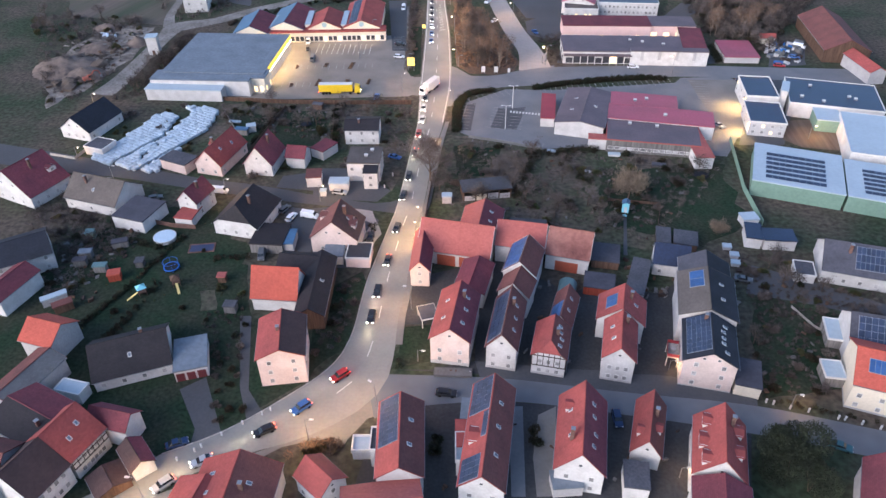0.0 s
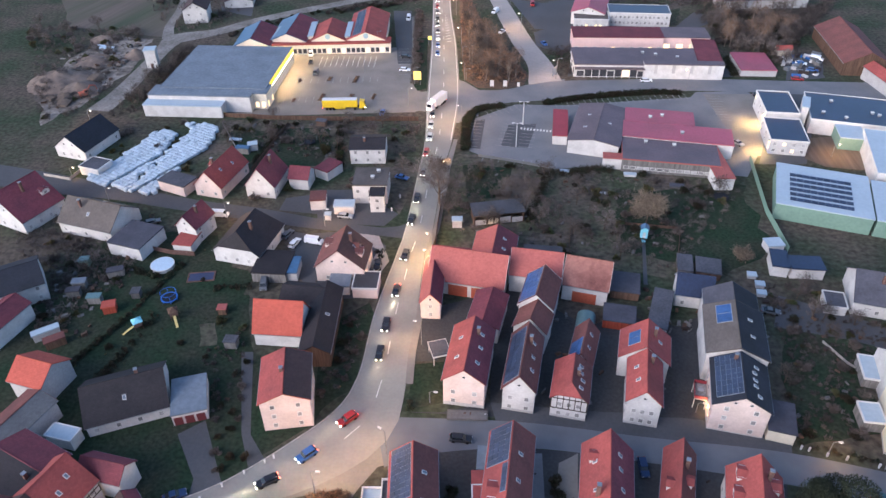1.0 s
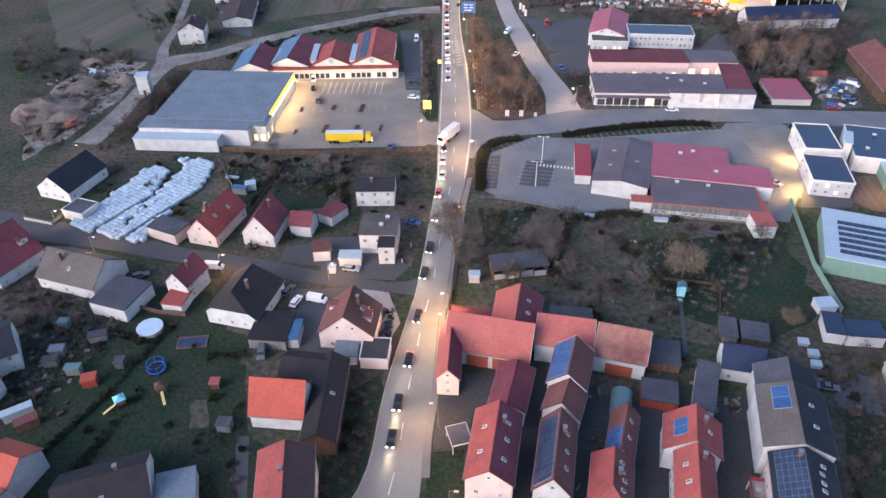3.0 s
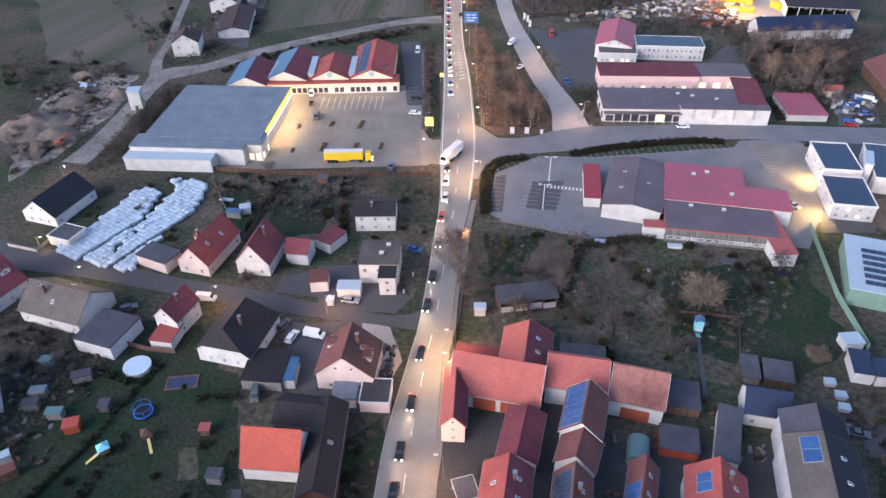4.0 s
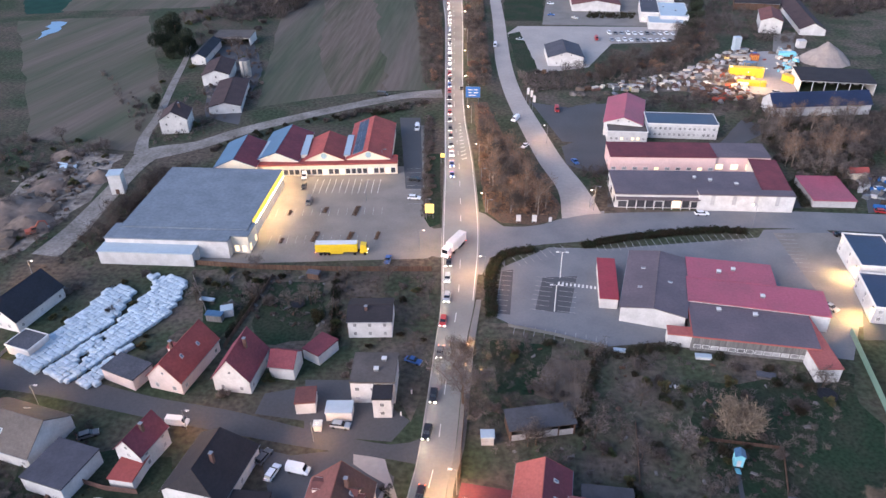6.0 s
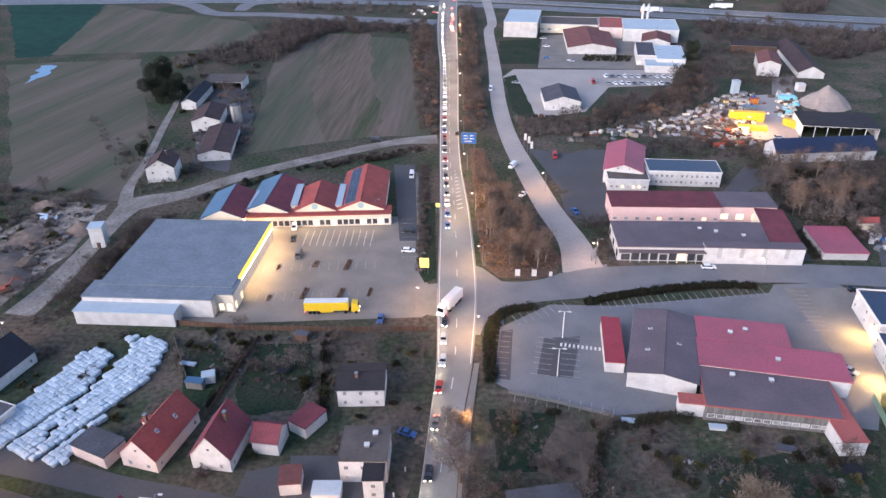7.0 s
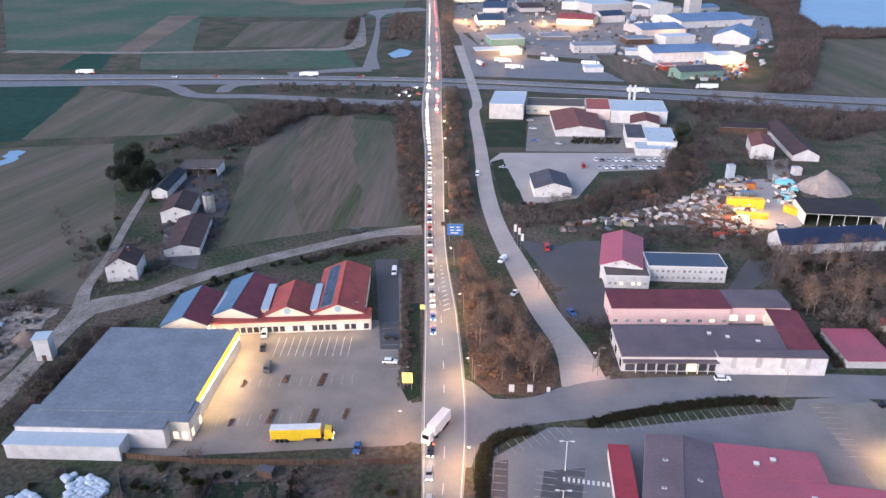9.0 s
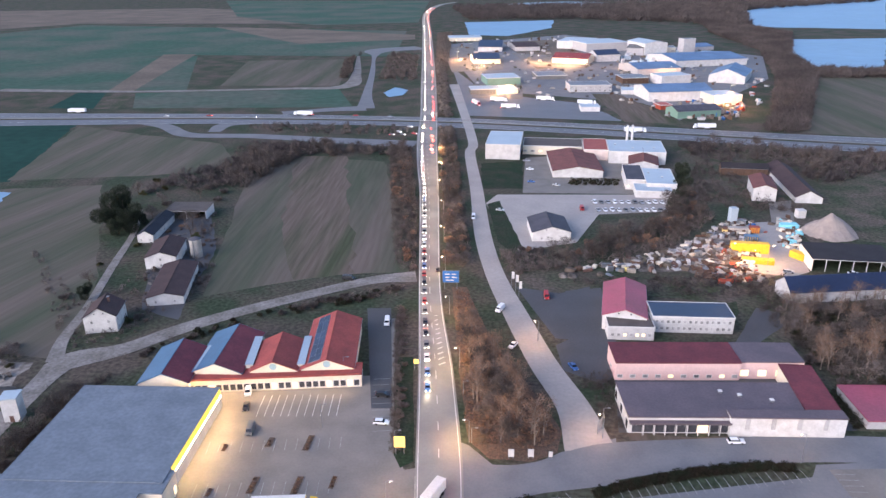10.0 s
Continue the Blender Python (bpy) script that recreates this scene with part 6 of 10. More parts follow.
# ---- roads ----
MAIN = [(-94.1, 53.8, 10.0), (-82.8, 62.5, 9.3), (-71.8, 71.0, 9.5), (-63.3, 80.5, 8.3), (-52.6, 87.5, 7.6), (-40.3, 95.9, 12.4), (-30.8, 106.0, 14.1), (-28.2, 119.0, 11.1), (-28.1, 140.9, 10.4), (-27.2, 166.4, 7.5), (-26.3, 177.0, 7.8), (-26.1, 211.1, 7.9), (-25.5, 230.9, 9.4), (-27.0, 266.7, 12.3), (-31.0, 317.4, 11.3), (-37.4, 381.0, 9.0), (-46.4, 505.4, 11.2), (-51.8, 565.8, 13.5), (-57.2, 636.5, 15.1), (-63.5, 743.1, 14.9), (-74.9, 899.3, 16.6), (-93.6, 1150.0, 16.8), (-120.1, 1494.8, 17.0), (-161.3, 2047.2, 16.3), (-154.3, 2420.9, 17.0), (-112.2, 2613.0, 17.0)]
ribbon("trunk_road", ROADTOP, 0.19, MAIN, "grey asphalt trunk road running straight through the village", "road")
SOUTH = [(-26.1, 102.3, 12.9), (-17.6, 104.4, 9.4), (4.0, 106.2, 6.5), (28.3, 104.4, 6.3), (56.0, 101.9, 7.8), (80.1, 97.3, 7.7), (102.6, 92.4, 9.0)]
ribbon("village_street", MOTORWAY, 0.184, SOUTH, "grey asphalt village street", "road")
WEST = [(-29.4, 175.9, 7.8), (-36.9, 175.3, 4.0), (-56.4, 177.9, 5.1), (-76.2, 181.6, 6.5), (-96.7, 184.8, 6.3), (-122.4, 190.2, 7.7), (-149.1, 194.7, 10.7), (-187.8, 201.9, 12.0)]
ribbon("side_street", DARKASPHALT, 0.184, WEST, "dark asphalt residential street", "road")
CROSS = [(-20.2, 262.2, 31.7), (-13.7, 265.3, 13.3), (-0.6, 267.9, 11.4), (16.9, 274.4, 14.6), (41.6, 279.0, 11.6), (73.1, 281.9, 11.4), (104.5, 281.5, 12.1), (142.0, 280.4, 14.7)]
ribbon("junction_road", ASPHALT, 0.186, CROSS, "grey asphalt road leading off the junction", "road")
NORTHEAST = [(13.0, 279.0, 13.9), (10.8, 299.0, 10.4), (3.8, 323.5, 9.7), (-3.7, 358.3, 9.3), (-10.9, 395.5, 8.2), (-16.0, 442.3, 8.1), (-19.6, 514.4, 7.5), (-24.9, 599.5, 7.2), (-23.6, 636.6, 7.1), (-36.4, 783.1, 8.4), (-47.4, 898.8, 10.4)]
ribbon("access_road", ROADSLAB, 0.18, NORTHEAST, "pale concrete access road of the business park", "road")
ribbon("farm_track", TRACK, 0.172, [(-43.8, 391.5, 11.0), (-60.9, 387.8, 7.5), (-84.0, 373.7, 7.0), (-105.2, 359.2, 7.2), (-124.3, 343.7, 7.9), (-138.9, 328.1, 8.5), (-153.7, 319.6, 12.3), (-155.5, 310.8, 8.3), (-155.1, 289.8, 7.0), (-154.5, 262.2, 8.3), (-156.1, 245.4, 9.7)], "pale gravel farm track", "track")
ribbon("farm_track", TRACK, 0.168, [(-158.6, 319.3, 5.8), (-164.1, 334.5, 4.4), (-168.5, 359.4, 3.6), (-178.2, 399.2, 3.7), (-188.0, 440.6, 2.9), (-200.4, 475.3, 2.3)], "pale gravel farm track", "track")
ribbon("farm_track", TRACK, 0.168, [(-535.8, 870.2, 17.7), (-380.7, 858.7, 11.8), (-228.3, 874.1, 11.4), (-163.7, 887.8, 19.4), (-167.1, 981.9, 11.0), (-193.0, 1154.3, 4.1)], "pale track between the fields", "track")
HIGHWAY = [(-587.4, 712.8, 67.9), (-434.6, 714.6, 54.4), (-235.9, 717.4, 40.2), (-69.7, 705.4, 36.3), (48.6, 681.6, 37.5), (205.9, 638.4, 45.3), (264.7, 623.5, 48.2), (370.0, 596.4, 54.9)]
ribbon("motorway", MOTORWAY, 0.165, HIGHWAY, "four-lane motorway crossing the plain", "road")
ribbon("slip_road", ASPHALT, 0.174, [(-305.9, 707.7, 15.3), (-274.3, 685.3, 13.0), (-243.8, 655.5, 13.7), (-191.5, 651.8, 14.0), (-123.0, 637.2, 16.6), (-65.0, 626.0, 20.8)], "curved motorway slip road", "road")
ribbon("slip_road", ASPHALT, 0.176, [(-195.3, 704.0, 9.6), (-226.7, 694.0, 14.9), (-228.3, 666.4, 10.1)], "curved motorway slip road", "road")
ribbon("slip_road", ASPHALT, 0.174, [(-122.3, 763.2, 16.8), (-133.1, 842.9, 9.6), (-148.7, 986.0, 6.9), (-169.8, 1153.3, 8.1), (-170.8, 1223.5, 45.8), (-112.5, 1258.8, 47.6)], "curved motorway slip road", "road")
ribbon("slip_road", ASPHALT, 0.178, [(-122.5, 764.6, 24.4), (-155.9, 756.7, 16.3), (-193.2, 741.3, 15.8)], "curved motorway slip road", "road")

# kerbs, pavements and painted lines
for rows, name in ((MAIN, "trunk road"),):
    ribbon("edge_line", PAINT, 0.2, rows[13:], "white painted edge line", "road marking", off=-0.9, width=0.22)
    ribbon("edge_line", PAINT, 0.2, rows[12:14], "broken white edge line at the junction", "road marking", off=-0.9, width=0.22, dash=(1, 1))
    ribbon("edge_line", PAINT, 0.2, rows[14:], "white painted edge line", "road marking", off=0.9, width=0.22)
    ribbon("edge_line", PAINT, 0.2, rows[12:15], "broken white edge line at the junction", "road marking", off=0.9, width=0.22, dash=(1, 1))
    ribbon("centre_line", PAINT, 0.2, rows[5:], "broken white centre line", "road marking", off=0.0, width=0.18, dash=(1, 3))
ribbon("kerb", CONCRETE, 0.1, MAIN[3:14], "pale concrete kerb", "kerb", off=-1.0, width=0.22, thick=0.19)
ribbon("median", SCRUB_SOIL, 0.178, HIGHWAY, "planted strip between the carriageways", "verge", off=0.0, width=5.0)
ribbon("crash_barrier", STEEL, 0.9, HIGHWAY, "steel crash barrier along the motorway", "barrier", off=0.0, width=0.35, thick=0.5)
for s in (-0.5, 0.5):
    ribbon("lane_line", PAINT, 0.18, HIGHWAY, "broken white lane line of the motorway", "road marking", off=s, width=0.3, dash=(2, 3))
for s in (-0.95, 0.95):
    ribbon("edge_line", PAINT, 0.18, HIGHWAY, "white painted line of the motorway", "road marking", off=s, width=0.3)

ribbon("pavement", PAVING, 0.15, [(-21.9, 118.3, 1.7), (-22.4, 128.3, 1.7), (-22.1, 141.3, 1.6), (-22.7, 166.7, 1.3), (-21.4, 177.3, 1.8), (-21.1, 198.9, 2.0), (-20.9, 211.4, 1.9), (-19.6, 231.3, 1.4)], "pale paved footway behind a low kerb", "pavement", thick=0.16)

hatch = thing("hatching", -33.4, 356.0, 0, "white painted hatching between the lanes", "road marking", kind="structure", z=0.2)
for i in range(11):
    part("bar", shared("hatch_bar", lambda: boxed(-0.9, 0.9, -0.2, 0.2, 0, 0.006)), PAINT, hatch, m=pose(i * 0.42, -i * 3.4, 0, 0, 0, 38) @ Matrix.Diagonal((0.6 + 0.09 * i, 1, 1, 1)))

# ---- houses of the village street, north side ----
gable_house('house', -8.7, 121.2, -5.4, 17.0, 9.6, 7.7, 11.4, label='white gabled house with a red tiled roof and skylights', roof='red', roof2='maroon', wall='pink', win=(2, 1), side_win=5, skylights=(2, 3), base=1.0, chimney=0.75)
gable_house('house', 3.1, 120.5, -7.3, 17.0, 7.5, 6.7, 11.2, label='long white house with a brown tiled roof and solar panels', roof='brown', wall='white', win=(2, 0), side_win=5, skylights=(0, 3), chimney=0.7, base=0.8, solar=[(-1, -0.46, 0.42, 0.12, 0.92, 12, 3, 'p')])
gable_house('house', 5.4, 134.0, -15.9, 7.3, 8.3, 6.7, 10.5, label='rear part of the long house with a brown roof', roof='brown', wall='white', win=(0, 0), chimney=None)
flat_building('terrace', -8.5, 110.1, 2.0, 8.5, 2.4, 0.7, label='stone terrace with garden clutter before the house', roof='fibre', wall='shaded', category='terrace', parapet=0.12, edge='fibre')
junk([(-12.6, 109.0), (-4.4, 109.3), (-4.5, 111.2), (-12.7, 110.9)], 22, 101, 'pots, tubs and garden chairs on the terrace', (WALL['brown'], WALL['grey'], WALL['shaded'], TIMBER), 0.3, 0.9, 0.9)
balcony(40.9, 118.3, -9.0, 2.6, 4.6, 3.0)
gable_house('barn', 7.1, 143.0, -12.3, 12.0, 8.7, 7.7, 11.6, label='tall barn with white gable and blue solar roof', roof='brown', wall='white', win=(0, 0), chimney=None, category='barn', solar=[(-1, -0.45, 0.45, 0.08, 0.92, 6, 4, 'b')], verge='white')
gable_house('house', 13.3, 116.4, -8.4, 10.9, 8.2, 6.0, 9.2, label='half-timbered white house with a hipped red roof', roof='red', roof2='brown', hip=(2.2, 0), half=0.4, win=(3, 0), side_win=3, timber=True, chimney=0.5, skylights=(0, 4), base=0.8)
gable_house('outbuilding', 16.7, 127.7, -12.9, 11.8, 5.8, 5.1, 8.7, label='dark outbuilding with a brown tiled roof', roof='brown', wall='white', win=(0, 0), chimney=None, skylights=(0, 2), category='outbuilding', solar=[(-1, -0.48, 0.0, 0.1, 0.9, 3, 3, 'b')])
gable_house('house', 28.4, 116.6, -8.3, 12.6, 7.6, 6.9, 10.6, label='white house with a red tiled roof and small windows', roof='red', wall='white', win=(3, 0), side_win=4, skylights=(2, 0), chimney=0.8, base=0.7)
gable_house('house', 30.1, 127.8, -9.8, 9.1, 11.3, 6.0, 10.6, label='wide rear house with a red tiled roof', roof='red', wall='white', win=(0, 0), side_win=2, skylights=(0, 1), chimney=0.6, solar=[(-1, -0.25, 0.2, 0.35, 0.75, 2, 1, 'b')])
gable_house('house', 47.6, 116.2, -9.4, 13.3, 11.7, 7.9, 11.2, label='large pale pink house with a slate roof and solar panels', roof='black', wall='pink', win=(2, 0), side_win=4, skylights=(0, 5), chimney=0.9, chimney_side=-0.2, base=0.4, solar=[(-1, -0.38, 0.47, 0.16, 0.95, 8, 5, 'p')])
gable_house('barn', 49.9, 131.3, -8.4, 16.0, 13.3, 8.6, 11.4, label='large barn with dark brown tiles and two solar collectors', roof='greybrown', roof2='black', wall='white', win=(0, 0), chimney=None, skylights=(0, 2), category='barn', solar=[(-1, 0.05, 0.42, 0.4, 0.86, 2, 1, 'b')])
gable_house('outbuilding', 51.7, 142.9, -8.4, 7.0, 12.4, 7.6, 11.0, label='rear part of the large barn with a grey tiled roof', roof='slate', roof2='black', wall='white', win=(0, 0), chimney=None, category='barn')
flat_building('garage', 56.0, 112.3, -12.5, 5.5, 8.5, 3.4, label='low garage with a dark roof beside the pink house', roof='slate', wall='cream', category='garage', parapet=0.06)
flat_building('shed', 36.4, 143.6, -15.6, 4.7, 14.6, 4.0, label='long low shed with a grey roof', roof='felt', wall='grey', category='shed', parapet=0.05)
gable_house('house', 45.8, 152.3, -98.4, 9.2, 8.3, 3.9, 7.8, label='small white house with a black roof', roof='navy', wall='white', win=(1, 1), side_win=2, chimney=None)
flat_building('shed', 46.1, 164.2, -7.6, 3.9, 7.2, 2.3, label='grey garden shed with flat roof', roof='felt', wall='shaded', category='shed', parapet=0.05)
flat_building('shed', 52.0, 163.3, -10.1, 6.4, 6.6, 2.3, label='weathered garden shed with a grey roof', roof='felt', wall='brown', category='shed', parapet=0.05)
flat_building('shed', 26.6, 142.3, -7.9, 7.8, 6.3, 2.8, label='dark shed with slate roof and red door', roof='slate', wall='redwood', category='shed', parapet=0.05)
flat_building('shed', 29.4, 154.5, -7.3, 7.3, 8.1, 2.6, label='dark lean-to shed with red boards', roof='slate', wall='brown', category='shed', parapet=0.05)
barrel_shed(18.3, 139.8, -10, 4.6, 6.0)
flat_building('house', 70.7, 166.3, -8.9, 4.4, 7.6, 3.4, label='small house with a dark roof and white wall', roof='navy', wall='white', category='house', parapet=0.05)
flat_building('house', 77.0, 164.8, -1.0, 8.6, 5.7, 3.4, label='low house with a navy blue roof', roof='navy', wall='white', category='house', parapet=0.05)
flat_building('shed', 71.9, 174.9, 9.5, 4.7, 3.8, 2.4, label='small shed with a pale roof', roof='white', wall='white', category='shed', parapet=0.05)
gable_house('house', 94.0, 153.8, -102.3, 19.3, 14.2, 4.1, 9.1, label='white house with a grey tiled roof and solar panels', roof='slate', wall='white', win=(0, 0), side_win=5, chimney=0.3, skylights=(0, 0), solar=[(1, -0.1, 0.35, 0.2, 0.9, 8, 3, 'p')])
flat_building('garage', 79.9, 151.3, -9.0, 5.0, 6.0, 2.6, label='small white garage with a dark roof', roof='felt', wall='white', category='garage')
gable_house('house', 88.4, 124.8, -100.2, 16.4, 12.5, 5.5, 10.4, label='house with a slate roof covered in solar panels', roof='slate', wall='white', win=(0, 0), side_win=4, chimney=None, solar=[(1, -0.4, 0.4, 0.1, 0.9, 10, 4, 'p')])
gable_house('house', 85.1, 111.6, -106.5, 17.1, 15.0, 7.3, 11.5, label='cream house with a red tiled roof and blue skylights', roof='orange', wall='cream', win=(0, 0), side_win=4, chimney=None, base=0.5, solar=[(1, -0.35, -0.1, 0.4, 0.75, 4, 1, 'b')])
flat_building('shed', 79.7, 128.3, -8.7, 4.1, 7.5, 2.8, label='pale roofed patio shelter', roof='white', wall='shaded', category='shelter')
flat_building('shed', 74.9, 115.1, -4.2, 4.4, 5.5, 3.0, label='garden room with a pale roof', roof='white', wall='shaded', category='shelter')

# ---- barns by the trunk road ----
gable_house('barn', -10.4, 154.1, -99.1, 20.0, 11.5, 4.4, 10.9, label='large barn with a rose-red tiled roof and red gates', roof='rose', wall='white', win=(0, 0), chimney=None, category='barn', front_win=False, gate=[(-0.1, 5.0, 3.4), (0.2, 5.0, 3.4)], verge='white')
gable_house('barn', 6.7, 156.2, -96.6, 13.4, 11.0, 5.7, 10.3, label='barn with a rose-red tiled roof', roof='rose', wall='white', win=(0, 0), chimney=None, category='barn', verge='white')
gable_house('barn', 19.6, 153.9, -101.5, 11.8, 11.5, 5.0, 10.2, label='barn with a patchy weathered tiled roof', roof='weathered', wall='white', win=(0, 0), chimney=None, category='barn', gate=[(0.0, 6.0, 3.2)], verge='white')
gable_house('outbuilding', -19.4, 148.3, 1.0, 17.3, 5.6, 5.2, 8.3, label='narrow pale pink gabled wing along the road', roof='rose', roof2='maroon', wall='pink', win=(1, 0), chimney=None, category='outbuilding')
gable_house('outbuilding', -5.3, 139.2, -10.0, 12.9, 8.3, 4.8, 6.6, label='low wing with a dark maroon roof', roof='maroon', wall='white', win=(0, 0), chimney=None, category='outbuilding')
gable_house('outbuilding', -4.4, 161.9, -6.0, 13.6, 11.5, 5.9, 9.1, label='outbuilding with a red tiled roof and skylights', roof='rose', roof2='maroon', wall='white', win=(0, 0), chimney=None, skylights=(0, 2), category='outbuilding')
flat_building('shed', -15.2, 162.5, -6.7, 10.6, 4.0, 4.0, label='low lean-to with a dark red roof', roof='maroon', wall='brown', category='shed', parapet=0.05)
flat_building('shed', 8.5, 162.9, -3.0, 10.2, 6.3, 4.5, label='dark lean-to behind the barn', roof='grey', wall='brown', category='shed', parapet=0.05)
open_shed('shed', -4.0, 184.6, 13.1, 15.4, 6.2, 3.4, 'grey', 'brown', 4, 'weathered open shed with a dark roof and pale doors', doors=True)
flat_building('shed', -15.5, 179.8, 4.1, 3.0, 2.4, 2.6, label='small pale hut beside the road', roof='white', wall='grey', category='hut', parapet=0.05)
open_carport(-15.9, 127.2, 20, 4.2, 5.0, 2.9)

# ---- houses of the village street, south side ----
gable_house('house', -17.0, 86.7, 6.1, 18.2, 9.4, 6.6, 9.8, label='house with a red tiled roof full of solar panels', roof='red', roof2='brown', wall='white', win=(0, 2), side_win=5, skylights=(0, 2), chimney=None, solar=[(-1, -0.15, 0.48, 0.12, 0.92, 10, 4, 'p')])
gable_house('house', -18.2, 71.2, -76.8, 14.7, 13.0, 5.5, 8.8, label='cross wing with a red tiled roof', roof='rose', wall='white', win=(0, 0), chimney=None)
flat_building('annex', -4.3, 96.7, -1.1, 3.0, 5.5, 4.6, label='annex with a pale sheet roof', roof='metal', wall='white', category='annex', parapet=0.05)
flat_building('annex', -4.1, 90.1, 4.4, 4.8, 6.6, 5.2, label='flat annex with a red roof', roof='red', wall='white', category='annex', parapet=0.05)
flat_building('terrace', -4.9, 86.9, 4.4, 2.8, 6.7, 4.6, label='roof terrace with a white parapet', roof='white', wall='white', category='terrace', parapet=0.7)
flat_building('terrace', -25.1, 87.7, 4.4, 3.8, 3.8, 2.6, label='white walled terrace beside the house', roof='white', wall='white', category='terrace', parapet=0.6)
flat_building('balcony', -22.3, 87.1, 4.4, 1.5, 5.6, 5.2, label='narrow white balcony on the house', roof='felt', wall='white', category='balcony', parapet=0.5)
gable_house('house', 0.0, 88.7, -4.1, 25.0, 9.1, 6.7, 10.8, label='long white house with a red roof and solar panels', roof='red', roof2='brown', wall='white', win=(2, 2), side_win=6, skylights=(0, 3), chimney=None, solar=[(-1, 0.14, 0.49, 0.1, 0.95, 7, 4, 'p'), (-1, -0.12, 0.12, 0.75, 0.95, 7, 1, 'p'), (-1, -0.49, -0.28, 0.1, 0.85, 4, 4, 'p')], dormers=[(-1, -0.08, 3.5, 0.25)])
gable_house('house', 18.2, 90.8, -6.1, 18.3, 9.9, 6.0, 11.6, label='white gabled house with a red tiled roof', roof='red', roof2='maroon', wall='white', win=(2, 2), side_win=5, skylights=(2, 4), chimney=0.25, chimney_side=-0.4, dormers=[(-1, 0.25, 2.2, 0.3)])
flat_building('shed', 15.2, 82.5, 9.2, 5.9, 4.1, 3.0, label='lean-to with a pale corrugated roof', roof='metal', wall='grey', category='shed', parapet=0.05)
gable_house('house', 32.0, 94.7, -12.5, 13.6, 6.3, 4.2, 8.5, label='narrow white house with a red roof and dormers', roof='red', roof2='brown', wall='white', win=(1, 1), side_win=3, chimney=0.6, dormers=[(-1, -0.2, 2.0, 0.3), (1, -0.1, 2.0, 0.3)])
flat_building('shed', 28.3, 83.8, -4.1, 4.8, 6.2, 4.0, label='low shed with a dark flat roof', roof='felt', wall='white', category='shed', parapet=0.05)
gable_house('house', 44.3, 89.3, -11.6, 14.2, 10.1, 6.0, 11.5, label='wide white house with a red roof and many dormers', roof='red', wall='white', win=(2, 2), side_win=4, chimney=0.75, dormers=[(-1, 0.3, 2.8, 0.3), (-1, -0.02, 3.4, 0.2), (-1, -0.33, 2.8, 0.3), (1, 0.2, 2.6, 0.3), (1, -0.15, 2.6, 0.3)])
gable_house('house', 42.2, 77.1, -9.5, 9.4, 10.6, 6.3, 9.0, label='house with a brown-red roof', roof='maroon', wall='white', win=(0, 0), chimney=None)
gable_house('house', 71.2, 82.3, -22.2, 13.0, 6.3, 6.0, 9.5, label='house with a dark purple-red roof', roof='maroon', wall='white', win=(0, 0), chimney=None)
gable_house('house', -31.1, 78.0, 51.5, 7.9, 7.0, 5.0, 7.9, label='small white house with a bright red roof', roof='red', roof2='maroon', wall='white', win=(1, 1), side_win=2, chimney=None)
gable_house('house', -46.1, 73.2, 0.5, 13.0, 15.5, 5.8, 9.5, label='house with a red tiled roof near the road', roof='red', roof2='brown', wall='white', win=(1, 1), chimney=0.4, skylights=(2, 1))
gable_house('house', -51.9, 71.3, -7.6, 7.4, 11.7, 5.5, 8.0, label='low wing with a red tiled roof', roof='red', wall='white', win=(0, 0), chimney=None)
gable_house('house', -83.4, 83.0, -18.8, 9.2, 12.4, 5.7, 10.8, label='half-timbered house with a red tiled roof', roof='red', wall='white', win=(0, 0), side_win=6, timber='R', chimney=None, skylights=(0, 2))
gable_house('house', -86.4, 74.3, -18.8, 9.2, 12.4, 5.5, 10.6, label='white house wing with an old dark brown roof', roof='umber', wall='white', win=(0, 0), side_win=4, chimney=None)
gable_house('house', -96.4, 75.6, -92.0, 12.0, 12.0, 5.6, 9.4, label='grey house with an old brown tiled roof', roof='brown', wall='grey', win=(0, 0), side_win=3, chimney=None, skylights=(0, 2))
gable_house('outbuilding', -72.4, 76.2, 45.0, 6.4, 7.2, 2.2, 3.3, label='low outbuilding with a dark brown roof beside the road', roof='umber', wall='brown', win=(0, 0), chimney=None, category='outbuilding')
gable_house('house', -92.7, 87.4, -113.1, 13.6, 12.5, 5.9, 7.9, label='house with a maroon tiled roof', roof='maroon', roof2='charcoal', wall='white', win=(0, 0), chimney=0.9)
gable_house('house', -76.4, 88.4, -99.3, 9.6, 6.0, 5.2, 7.6, label='low wing with a dark maroon roof', roof='maroon', wall='white', win=(0, 0), chimney=None)
gable_house('garage', -69.0, 81.3, 45.0, 7.6, 5.2, 3.2, 5.0, label='small white gabled garage at the road', roof='umber', roof2='maroon', wall='white', win=(0, 0), chimney=None, category='garage')

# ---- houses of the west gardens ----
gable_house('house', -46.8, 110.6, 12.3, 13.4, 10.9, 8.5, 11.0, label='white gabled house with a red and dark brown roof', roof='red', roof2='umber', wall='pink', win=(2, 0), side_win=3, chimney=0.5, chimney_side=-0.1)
gable_house('barn', -54.0, 132.4, -90.7, 12.0, 9.7, 4.0, 10.6, label='barn with a bright orange-red tiled roof and white gates', roof='orange', wall='white', win=(0, 0), chimney=None, category='barn')
gable_house('outbuilding', -44.6, 133.2, 4.0, 23.0, 7.6, 4.6, 7.0, label='long outbuilding with a dark roof', roof='charcoal', wall='brown', win=(0, 0), chimney=None, category='outbuilding', skylights=(0, 1))
